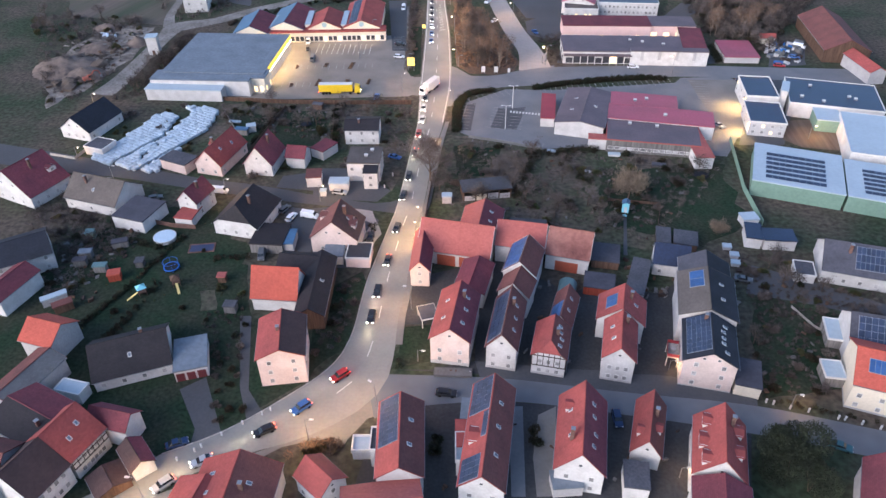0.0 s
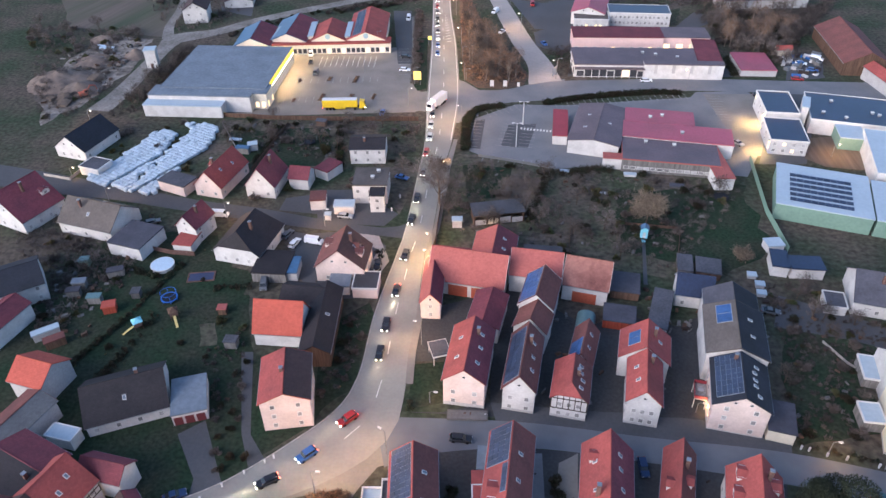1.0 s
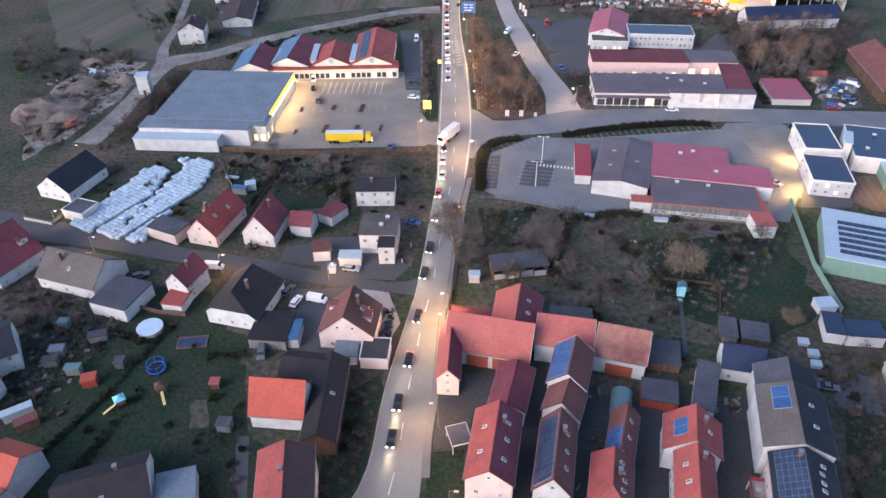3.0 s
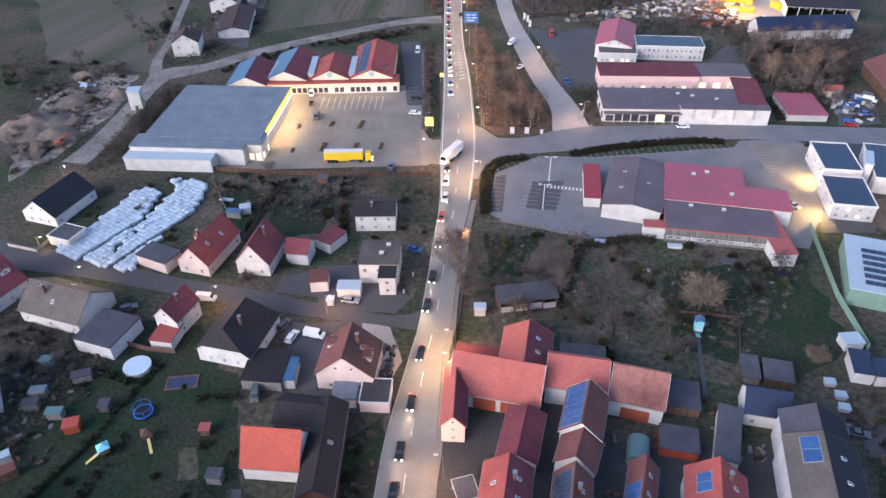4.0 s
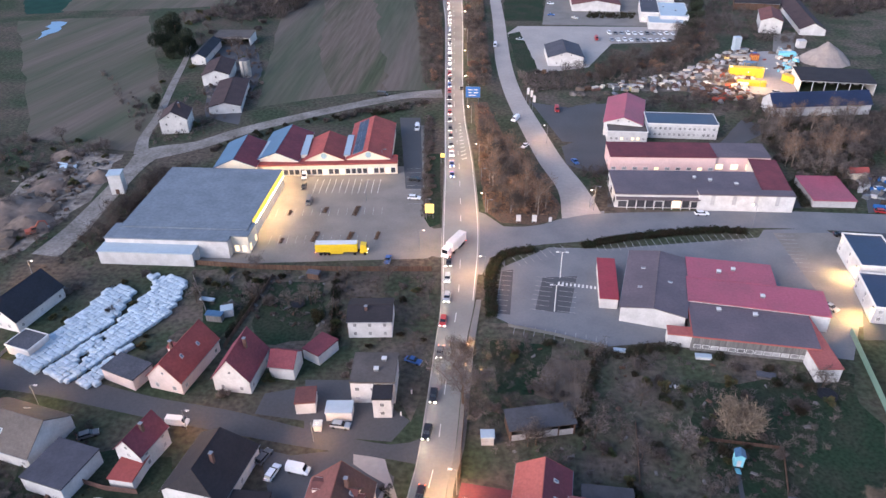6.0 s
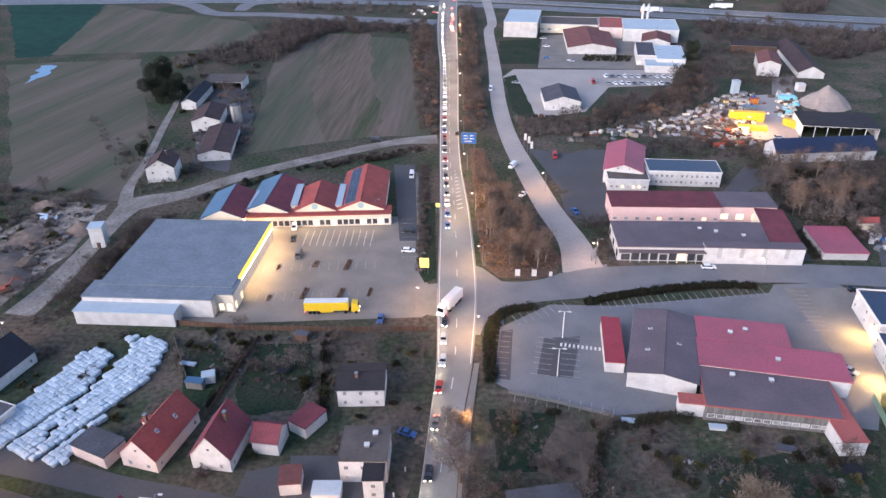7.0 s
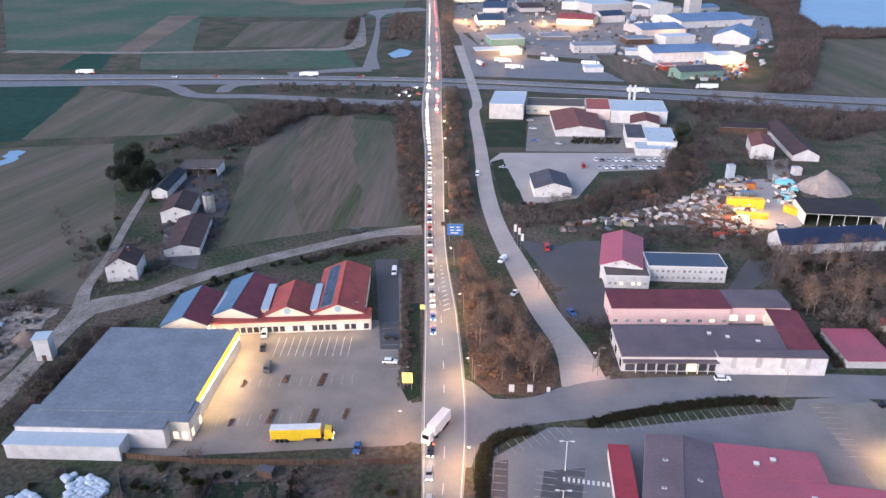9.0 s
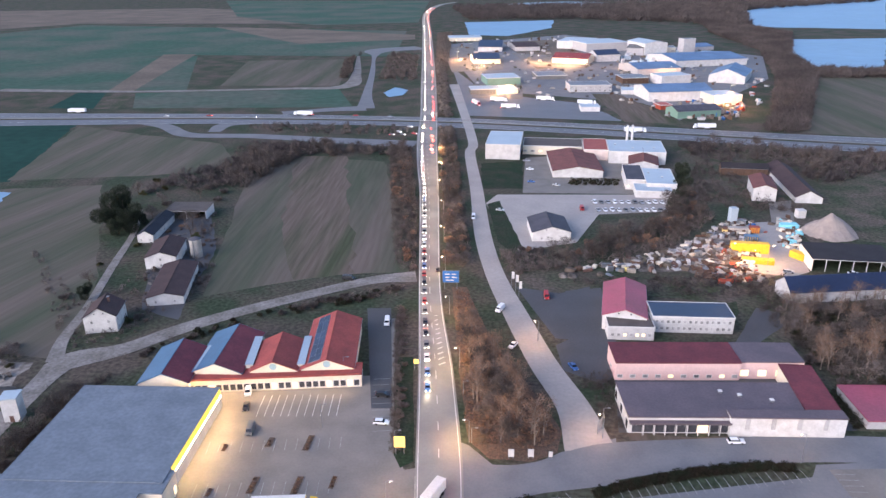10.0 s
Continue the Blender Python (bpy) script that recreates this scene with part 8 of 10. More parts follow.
gable_house('factory_hall', 253.6, 927.9, -25.2, 60.0, 37.4, 8, 15, label='hall with a pitched bright blue roof', roof='steelblue', wall='white', win=(0, 0), chimney=None, category='factory', group='industrial estate')
gable_house('factory_hall', 164.7, 818.9, 97.5, 62.0, 44.0, 9, 13, label='long white hall with a blue roof', roof='steelblue', wall='white', win=(0, 0), chimney=None, category='factory', group='industrial estate')
flat_building('factory_hall', 200.8, 788.3, 11.3, 27.1, 26.0, 9, label='pale hall lit by lamps', roof='white', wall='cream', category='factory', parapet=0.2, group='industrial estate', rows=(2.0,), n=(3, 0, 0, 0), ww=2.4, wh=1.8, lit=0.3)
gable_house('factory_hall', 160.7, 731.1, 103.4, 39.6, 22.0, 6, 9, label='grey-green hall with a dark blue roof', roof='slate', wall='green', win=(0, 0), chimney=None, category='factory', group='industrial estate')
flat_building('factory_hall', 143.1, 762.9, 12.5, 11.6, 14.0, 4, label='small red kiosk of a yard', roof='rose', wall='redwood', category='factory', parapet=0.2, group='industrial estate')
flat_building('factory_hall', 144.8, 914.6, 6.5, 28.2, 28.0, 6, label='brown open hall of a works', roof='metal', wall='brown', category='factory', parapet=0.2, group='industrial estate')
flat_building('factory_hall', 77.5, 755.4, -0.3, 16.6, 16.0, 4, label='row of white lorry trailers', roof='white', wall='white', category='factory', parapet=0.2, group='industrial estate')

# ---- shops with stepped red roofs ----
SHOPSIGN = mat("pale_blue_sign", (0.30, 0.42, 0.48), 0.5, 0.1)
shop = gable_house('shop', -65.8, 326.1, 4.9, 33.8, 17.2, 5.2, 8.6, label='shop with a stepped tiled roof over a lit front', roof='red', roof2='red', wall='cream', win=(0, 0), chimney=None, category='shop', group='row of shops', solar=[(-1, -0.45, 0.45, 0.3, 0.75, 8, 2, 'p')])
part("sign_disc", disc(1.15, 0, 0.12), SHOPSIGN, shop, "pale blue round shop sign", m=pose(0, -16.55, 6.7, 90))
shop = gable_house('shop', -81.6, 317.0, 5.0, 19.5, 15.4, 5.2, 8.6, label='shop with a stepped tiled roof over a lit front', roof='red', roof2='red', wall='cream', win=(0, 0), chimney=None, category='shop', group='row of shops', solar=[])
part("sign_disc", disc(1.15, 0, 0.12), SHOPSIGN, shop, "pale blue round shop sign", m=pose(0, -9.4, 6.7, 90))
gable_house('shop', -98.7, 318.8, 0.9, 26.5, 17.0, 5.2, 8.6, label='shop with a stepped tiled roof over a lit front', roof='blue', roof2='maroon', wall='cream', win=(0, 0), chimney=None, category='shop', group='row of shops', solar=[])
gable_house('shop', -113.2, 310.3, 4.1, 22.1, 16.0, 5.2, 8.6, label='shop with a stepped tiled roof over a lit front', roof='blue', roof2='maroon', wall='cream', win=(0, 0), chimney=None, category='shop', group='row of shops', solar=[])
flat_building('shop_canopy', -81.4, 307.8, 6.2, 55.9, 6.4, 4.6, label='red tiled canopy along the lit shop fronts', roof='red', wall='cream', category='canopy', rows=(1.7,), n=(26, 0, 0, 3), lit=0.25, dark=True, parapet=0.4, ww=1.9, wh=2.4, edge='red')
flat_building('roof_light', -90.0, 318.6, 6.5, 2.5, 18.0, 6.1, label='pale glazed strip between two shop roofs', roof='white', wall='cream', category='roof light', parapet=0.1)
flat_building('roof_light', -73.6, 319.4, 5.5, 2.3, 18.0, 6.1, label='pale glazed strip between two shop roofs', roof='white', wall='cream', category='roof light', parapet=0.1)
flat_building('roof_light', -104.5, 314.1, 2.7, 2.4, 14.5, 6.0, label='pale glazed strip between two shop roofs', roof='white', wall='cream', category='roof light', parapet=0.1)

# ---- wrapped bales ----
bale_field("hay_bales", [[(-135.9, 196.8), (-136.0, 204.6), (-131.9, 209.0), (-129.0, 217.8), (-126.1, 231.0), (-118.3, 227.7), (-118.3, 214.7), (-118.9, 208.5), (-119.4, 191.0), (-126.7, 193.2)], [(-118.9, 190.6), (-118.2, 208.0), (-116.2, 217.7), (-114.0, 230.5), (-118.0, 233.5), (-117.4, 236.5), (-110.8, 236.3), (-105.0, 234.0), (-104.6, 227.0), (-105.0, 212.2), (-109.3, 206.4), (-107.7, 203.4), (-111.1, 201.1), (-110.2, 191.2), (-113.2, 189.2)]], "rows of pale plastic-wrapped round bales stacked on grass")

# ---- vehicles ----
queue_car('suv', 'silver', -28.6, 231.3, -1.7, True)
queue_car('estate', 'red', -28.8, 220.7, -1.7, True)
queue_car('saloon', 'grey', -28.5, 208.0, -1.7, True)
queue_car('suv', 'black', -28.7, 192.4, -0.3, True)
queue_car('suv', 'black', -29.0, 181.0, -4.9, True)
queue_car('estate', 'black', -28.7, 164.2, -4.9, True)
queue_car('saloon', 'black', -29.1, 149.2, -2.0, True)
queue_car('suv', 'black', -29.8, 136.3, -0.3, True)
queue_car('suv', 'black', -29.8, 126.7, -0.3, True)
queue_car('estate', 'silver', -29.2, 240.8, 2.4, True)
queue_car('saloon', 'black', -29.5, 249.0, 2.4, True)
queue_car('suv', 'red', -33.6, 107.1, -43.2, True)
queue_car('suv', 'blue', -40.1, 97.5, -43.2, True)
queue_car('estate', 'black', -46.3, 90.9, -55.7, True)
queue_car('saloon', 'silver', -56.6, 82.6, -56.8, True)
queue_car('suv', 'silver', -62.2, 76.8, -41.8, True)
queue_along(MAIN, 300, 2300)
lorry(-27.9, 258.1, -25.6, "white", "white", "white lorry turning at the junction", trailer=8.5)
lorry(-64.6, 252.6, 95.0, "yellow", "yellow", "yellow articulated lorry parked in the supermarket car park", trailer=13.0, z=0.13)
car('estate', 'red', -96.0, 307.3, 80, False, group='parked cars', z=0.13)
car('van', 'white', -87.7, 303.1, 10, False, group='parked cars', z=0.13)
car('saloon', 'black', -85.9, 294.9, 10, False, group='parked cars', z=0.13)
car('van', 'grey', -81.2, 283.7, 5, False, group='parked cars', z=0.13)
car('estate', 'black', -46.1, 302.7, 88, False, group='parked cars', z=0.13)
car('estate', 'white', -44.8, 288.7, 88, False, group='parked cars', z=0.13)
car('van', 'white', -50.8, 349.6, 4, False, group='parked cars', z=0.13)
car('saloon', 'blue', -48.2, 249.3, 0, False, group='parked cars', z=0.13)
car('estate', 'silver', -48.8, 181.7, 85, False, group='parked cars', z=0.13)
car('van', 'white', -55.2, 168.7, 80, False, group='parked cars', z=0.13)
car('estate', 'grey', -63.5, 171.5, 160, False, group='parked cars', z=0.13)
car('estate', 'white', -60.4, 167.5, 165, False, group='parked cars', z=0.13)
car('saloon', 'blue', -34.9, 204.4, 70, False, group='parked cars', z=0.13)
car('van', 'white', -86.2, 179.9, 88, False, group='parked cars', z=0.13)
car('saloon', 'black', -35.6, 159.5, 0, False, group='parked cars', z=0.13)
car('estate', 'grey', -104.9, 174.8, 120, False, group='parked cars', z=0.13)
car('estate', 'black', -9.5, 103.9, 88, False, group='parked cars', z=0.13)
car('estate', 'navy', 26.8, 99.7, 5, False, group='parked cars', z=0.13)
car('saloon', 'navy', -63.2, 86.4, 118, False, group='parked cars', z=0.13)
car('saloon', 'teal', 70.6, 96.0, 70, False, group='parked cars', z=0.13)
car('saloon', 'black', 93.4, 272.6, 80, False, group='parked cars', z=0.13)
car('saloon', 'silver', 76.5, 233.9, 40, False, group='parked cars', z=0.13)
car('van', 'grey', -63.9, 149.4, 10, False, group='parked cars', z=0.13)
car('saloon', 'grey', 64.1, 148.0, 80, False, group='parked cars', z=0.13)
car('van', 'white', -9.4, 361.3, -25, False, group='parked cars', z=0.13)
car('saloon', 'white', -5.6, 334.1, -28, False, group='parked cars', z=0.13)
car('van', 'white', -20.8, 465.8, 0, False, group='parked cars', z=0.13)
car('van', 'red', 8.9, 373.1, 0, False, group='parked cars', z=0.13)
car('saloon', 'blue', 13.3, 320.8, 20, False, group='parked cars', z=0.13)
car('estate', 'white', 52.7, 283.6, 92, False, group='parked cars', z=0.13)
car('estate', 'red', 112.4, 288.6, 80, False, group='parked cars', z=0.13)
car('van', 'white', 126.5, 309.6, 60, False, group='parked cars', z=0.13)
car('estate', 'blue', 121.0, 297.8, 70, False, group='parked cars', z=0.13)
car('estate', 'white', 118.6, 304.6, 70, False, group='parked cars', z=0.13)
car('saloon', 'silver', 12.7, 578.7, 80, False, group='parked cars', z=0.13)
car('saloon', 'white', 13.6, 558.0, 80, False, group='parked cars', z=0.13)
car('saloon', 'blue', 12.7, 530.4, 80, False, group='parked cars', z=0.13)
car('saloon', 'silver', 27.0, 523.7, 60, False, group='parked cars', z=0.13)
car('saloon', 'silver', -6.9, 477.8, 80, False, group='parked cars', z=0.13)
car('van', 'red', 36.3, 480.5, 0, False, group='parked cars', z=0.13)
car('van', 'black', -71.6, 387.6, 80, False, group='parked cars', z=0.13)
car('saloon', 'silver', 70.8, 522.1, 90, False, group='parked cars', z=0.13)
car('saloon', 'white', 137.3, 398.4, 80, False, group='parked cars', z=0.13)
car('estate', 'silver', 111.4, 399.5, 90, False, group='parked cars', z=0.13)
car('saloon', 'black', -35.1, 397.9, 185, False, group='parked cars', z=0.13)
for i in range(11):
    for j in range(2):
        car("saloon" if (i + j) % 3 else "suv", ("white", "silver", "white", "grey", "white")[(i * 3 + j) % 5], 44.5 + i * 3.6, 491.7 - j * 13, 8, False, group="cars for sale at the dealer", z=0.125)
lorry(-2.7, 797.3, 70, 'white', "white", "articulated lorry standing in the lorry park", z=0.125)
lorry(6.8, 763.5, 85, 'white', "white", "articulated lorry standing in the lorry park", z=0.125)
lorry(41.2, 802.7, 75, 'white', "white", "articulated lorry standing in the lorry park", z=0.125)
lorry(-22.8, 783.0, 20, 'red', "white", "articulated lorry standing in the lorry park", z=0.125)
lorry(77.2, 782.1, 80, 'white', "white", "articulated lorry standing in the lorry park", z=0.125)
lorry(-380.3, 744.8, -92, "white", "white", "white lorry on the motorway")
lorry(98.3, 665.0, 88, "white", "white", "white lorry on the motorway")
lorry(157.4, 679.0, -95, "white", "white", "white lorry on the motorway")
lorry(-170.5, 731.1, -92, "white", "white", "white lorry on the motorway")
car('saloon', 'white', -291.8, 726.7, 90, True, group='cars on the motorway')
car('saloon', 'red', -254.9, 729.0, -90, True, group='cars on the motorway')
car('saloon', 'silver', -212.6, 721.5, 90, True, group='cars on the motorway')
car('saloon', 'red', -125.5, 728.5, 90, True, group='cars on the motorway')
car('saloon', 'silver', -95.5, 723.5, -90, True, group='cars on the motorway')
car('estate', 'grey', -85.8, 654.9, 55, True, group='cars on the slip road')
car('estate', 'white', -81.2, 664.7, 55, True, group='cars on the slip road')
car('estate', 'black', -77.7, 672.7, 55, True, group='cars on the slip road')
car('estate', 'silver', -74.2, 683.1, 55, True, group='cars on the slip road')
car('estate', 'red', -68.8, 658.8, 55, True, group='cars on the slip road')
car('estate', 'grey', -77.6, 654.9, 55, True, group='cars on the slip road')

# ---- lamps, signs and small things ----
street_lamp(1.3, 227.6, 0, height=9, lit=False, power=0, double=True)
street_lamp(3.7, 243.9, 0, height=9, lit=False, power=0, double=True)
street_lamp(66.9, 275.8, 180, height=9, lit=True, power=350, double=False)
street_lamp(17.0, 284.2, 180, height=8, lit=True, power=900, double=False)
street_lamp(-53.9, 177.0, 0, height=6, lit=True, power=900, double=False)
street_lamp(-122.2, 183.8, 0, height=6, lit=True, power=700, double=False)
street_lamp(-83.6, 178.5, 0, height=6, lit=True, power=700, double=False)
street_lamp(63.7, 105.6, 0, height=4.5, lit=True, power=350, double=False)
street_lamp(-16.8, 113.4, 0, height=3.5, lit=True, power=130, double=False)
street_lamp(16.8, 112.4, 180, height=4.5, lit=True, power=700, double=False)
street_lamp(39.9, 115.0, 0, height=3, lit=True, power=70, double=False)
street_lamp(37.3, 86.5, 0, height=3.2, lit=True, power=70, double=False)
street_lamp(-36.6, 89.4, 0, height=7, lit=True, power=1900, double=False)
street_lamp(-64.9, 73.7, 180, height=7, lit=True, power=1100, double=False)
street_lamp(-39.0, 255.1, 0, height=8, lit=True, power=1320, double=False)
street_lamp(-59.6, 312.0, 0, height=8, lit=False, power=0, double=False)
street_lamp(-61.3, 286.2, 0, height=8, lit=False, power=0, double=False)
street_lamp(-39.3, 276.4, 0, height=7, lit=False, power=0, double=False)
street_lamp(-18.9, 280.9, 0, height=5, lit=False, power=0, double=False)
street_lamp(3.1, 338.0, 180, height=8, lit=True, power=1485, double=False)
street_lamp(17.6, 288.6, 0, height=7, lit=False, power=0, double=False)
street_lamp(-21.8, 304.1, 0, height=5, lit=False, power=0, double=False)
lamps_along(MAIN, 104, 160, 27, 1300)
lamps_along(MAIN, 165, 600, 38, 2700)
street_lamp(-153.0, 233.8, 0, height=6, lit=True, power=300, double=False)
street_lamp(-142.9, 199.7, 0, height=3, lit=True, power=200, double=False)
post(59.1, 107.0)
post(60.5, 106.6)
post(63.7, 105.6)
post(67.3, 105.0)
post(72.9, 103.6)
post(74.2, 103.4)
post(77.3, 102.5)
post(80.6, 101.5)
post(-59.1, 85.1)
post(-58.1, 86.2)
post(-54.9, 89.4)
post(-61.8, 82.7)
post(-70.4, 74.7)
post(-51.5, 92.6)
post(-48.1, 95.4)
post(-46.6, 96.6)
post(-35.6, 186.2)
post(-34.0, 193.4)
sign_board(-28.8, 379.9, 0, 6.5, 5.0, 3.0, SIGNBLUE, 'blue direction sign with pale bars of writing', 'sign_board')
sign_board(-38.0, 275.4, 0, 2.9, 3.4, 2.4, SIGNYELLOW, 'tall yellow lit advertising sign on two posts', 'sign_board')
sign_board(-8.4, 274.7, 0, 1.5, 2.4, 0.7, WALL['white'], 'white notice board on the planted island', 'sign_board')
sign_board(-3.2, 274.9, 0, 1.5, 2.4, 0.7, WALL['white'], 'white notice board on the planted island', 'sign_board')
sign_board(2.0, 275.1, 0, 1.0, 1.6, 0.7, WALL['white'], 'white notice board on the planted island', 'sign_board')
sign_board(-37.3, 318.1, 0, 1.5, 1.6, 2.4, SIGNYELLOW, 'small yellow road sign', 'sign_board')
flagpole(-4.5, 380.6)
flagpole(-3.0, 377.4)
flagpole(-2.0, 371.3)
sign_board(16.6, 287.2, 62, 3.4, 3.2, 0.8, WALL['white'], 'white advertising board beside the road', 'sign_board')
tower(-152.1, 287.8)
play_hut(37.1, 176.6)
trampoline(-86.7, 142.3, 'round blue trampoline on the lawn', 2.0)
trampoline(63.5, 199.3, 'dark round trampoline on the lawn', 2.2)
trampoline(-70.0, 225.5, 'dark round trampoline among the bushes', 1.9)
round_pool(-93.7, 155.1)
sunken_pool(-81.8, 151.7, 11)
play_tower(-90.1, 131.4, 'play tower with a blue roof and a yellow slide', -50)
play_tower(-82.8, 135.8, 'wooden play frame with a yellow slide', 30)
flat_building('garden_shed', -100.0, 137.1, 20, 3.3, 2.7, 2.4, label='small hut with an orange-red roof', roof='orange', wall='redwood', category='shed', parapet=0.05)
flat_building('garden_shed', -115.3, 154.7, 10, 2.5, 2.2, 2.2, label='teal garden tent on the lawn', roof='teal', wall='green', category='shed', parapet=0.05)
flat_building('garden_shed', -112.0, 145.4, 12, 3.5, 2.2, 2.4, label='grey garden shed on the lawn', roof='metal', wall='shaded', category='shed', parapet=0.05)
flat_building('garden_shed', -111.9, 142.0, 12, 3.5, 2.0, 2.3, label='slate roofed garden shed', roof='slate', wall='shaded', category='shed', parapet=0.05)
flat_building('garden_shed', -105.3, 140.0, 8, 3.5, 2.0, 2.3, label='garden shed with a teal roof', roof='teal', wall='shaded', category='shed', parapet=0.05)
flat_building('garden_shed', -104.8, 150.9, 22, 4.3, 2.2, 2.2, label='clutter shed with a dark roof', roof='slate', wall='shaded', category='shed', parapet=0.05)
flat_building('garden_shed', -71.3, 138.4, 5, 2.3, 2.0, 2.1, label='small brown wooden hut', roof='rose', wall='brown', category='shed', parapet=0.05)
flat_building('garden_shed', -111.1, 127.0, 38, 6.2, 1.9, 2.4, label='long pale lean-to shed', roof='white', wall='grey', category='shed', parapet=0.05)
flat_building('garden_shed', -107.5, 124.5, 38, 4.7, 2.4, 2.4, label='dark wooden garden shed', roof='brown', wall='brown', category='shed', parapet=0.05)
flat_building('garden_shed', -95.7, 143.1, 10, 2.3, 2.5, 2, label='dark little garden cabin', roof='felt', wall='shaded', category='shed', parapet=0.05)
flat_building('garden_shed', -88.4, 220.2, 20, 3.3, 2.7, 2.5, label='small pale garden cabin', roof='white', wall='white', category='shed', parapet=0.05)
flat_building('planter', -96.5, 226.2, -8, 4.3, 1.3, 0.6, label='pale covered garden bed', roof='white', wall='grey', category='planter', parapet=0.05)
flat_building('garden_shed', -91.0, 217.7, -5, 4.7, 2.1, 2.4, label='shelter with a blue roof', roof='blue', wall='shaded', category='shed', parapet=0.05)
flat_building('garden_shed', -53.7, 180.7, 5, 1.9, 1.9, 2.0, label='white box trailer, parked', roof='white', wall='white', category='shed', parapet=0.05)
flat_building('garden_shed', -68.7, 239.2, -10, 3.9, 2.1, 2.2, label='tumbledown wooden garden shed', roof='felt', wall='brown', category='shed', parapet=0.05)
flat_building('garden_shed', 51.9, 163.8, 0, 2.3, 2.5, 2.2, label='white little garden hut', roof='white', wall='white', category='shed', parapet=0.05)
flat_building('planter', 63.1, 162.0, -5, 2.3, 1.9, 1.1, label='pale metal container on grass', roof='white', wall='grey', category='planter', parapet=0.05)
flat_building('planter', 64.2, 158.3, -5, 2.3, 1.9, 1.1, label='pale metal container on grass', roof='white', wall='grey', category='planter', parapet=0.05)
flat_building('planter', 63.7, 154.8, -8, 2.3, 1.9, 1.1, label='pale metal container on grass', roof='white', wall='grey', category='planter', parapet=0.05)
flat_building('planter', 37.6, 211.0, -3, 3.9, 1.4, 1.0, label='pale crate in the orchard', roof='white', wall='white', category='planter', parapet=0.05)
flat_building('planter', 51.2, 205.1, -10, 4.3, 1.9, 0.9, label='covered pile in the orchard', roof='felt', wall='shaded', category='planter', parapet=0.05)
flat_building('planter', 17.1, 212.2, -5, 3.1, 1.3, 0.6, label='row of pale troughs', roof='white', wall='white', category='planter', parapet=0.05)
flat_building('garden_shed', -65.3, 127.2, 0, 3.1, 2.5, 2.4, label='dark cabin beside the barn', roof='felt', wall='shaded', category='shed', parapet=0.05)
fence('fence', [(-107.6, 243.6), (-86.2, 242.5), (-64.0, 242.9), (-34.2, 244.8)], 1.8, WALL['brown'], 'long dark fence below the supermarket')
fence('fence', [(-80.9, 238.6), (-82.8, 221.2), (-84.6, 206.0)], 1.5, WALL['brown'], 'dark board fence between two strip gardens')
fence('fence', [(-104.7, 236.8), (-99.5, 228.5), (-94.5, 220.3)], 1.3, WALL['shaded'], 'weathered fence beside the wrapped bales')
fence('fence', [(-62.4, 238.6), (-58.6, 217.0), (-56.6, 206.8)], 1.4, WALL['brown'], 'dark board fence beside a long lawn')
fence('fence', [(-21.0, 194.3), (-21.1, 177.4), (-20.9, 168.0)], 1.8, WALL['brown'], 'dark fence beside the footway')
fence('fence', [(-102.3, 162.9), (-93.8, 160.9), (-86.8, 160.5)], 1.6, BRICKS, 'red-brown garden wall')
fence('fence', [(-151.5, 198.6), (-141.6, 196.4), (-140.7, 204.6)], 1.2, CONCRETE, 'pale garden wall')
fence('fence', [(77.8, 223.4), (74.9, 192.3), (75.6, 173.3)], 2.2, WALL['green'], 'green fence at the factory yard')
fence('fence', [(-11.2, 220.2), (0.1, 217.6), (14.0, 213.3)], 1.1, STEEL, 'metal rail at the car park edge')
fence('fence', [(31.3, 183.8), (39.3, 183.1), (48.4, 182.3)], 1.0, WALL['brown'], 'low dark garden fence')
fence('fence', [(48.3, 181.9), (46.0, 171.4), (43.1, 158.9)], 1.0, WALL['brown'], 'low dark garden fence')
fence('fence', [(17.7, 187.6), (17.0, 179.0), (16.3, 170.7)], 1.0, WALL['brown'], 'low dark garden fence')
fence('fence', [(73.5, 138.4), (76.8, 131.6), (80.8, 128.0)], 0.8, CONCRETE, 'curved pale edging')
rubble_field([(6.6, 393.1), (43.8, 406.1), (74.6, 433.5), (105.2, 457.2), (131.5, 461.9), (115.9, 408.0), (95.4, 389.9), (75.9, 400.8), (46.4, 394.2)], 45, 7, "heap of pale building rubble in the yard", 3.6)
rubble_field([(-181.7, 247.9), (-186.0, 276.5), (-182.7, 308.8), (-165.1, 301.8), (-164.6, 273.3), (-168.0, 245.1)], 26, 9, "brown heap of soil on waste ground", 5.5)
gravel_heap(149.3, 448.7, 13, 9.5)
for x, y, r, h in ((-184.4, 271.0, 13, 4.6), (-172.0, 263.0, 9, 3.4), (-164.5, 298.5, 5.5, 3.0), (-187.0, 316.0, 7, 2.4), (-181.0, 292.0, 8, 1.8)):
    gravel_heap(x, y, r, h, HEAPSOIL, "broad brown heap of soil on waste ground", "soil_mound")
excavator(-167.2, 257.4, 130)
silo(-145.0, 411.5)
chimney_stack(84.3, 616.6)
chimney_stack(87.8, 616.6)
chimney_stack(218.1, 1189.8)

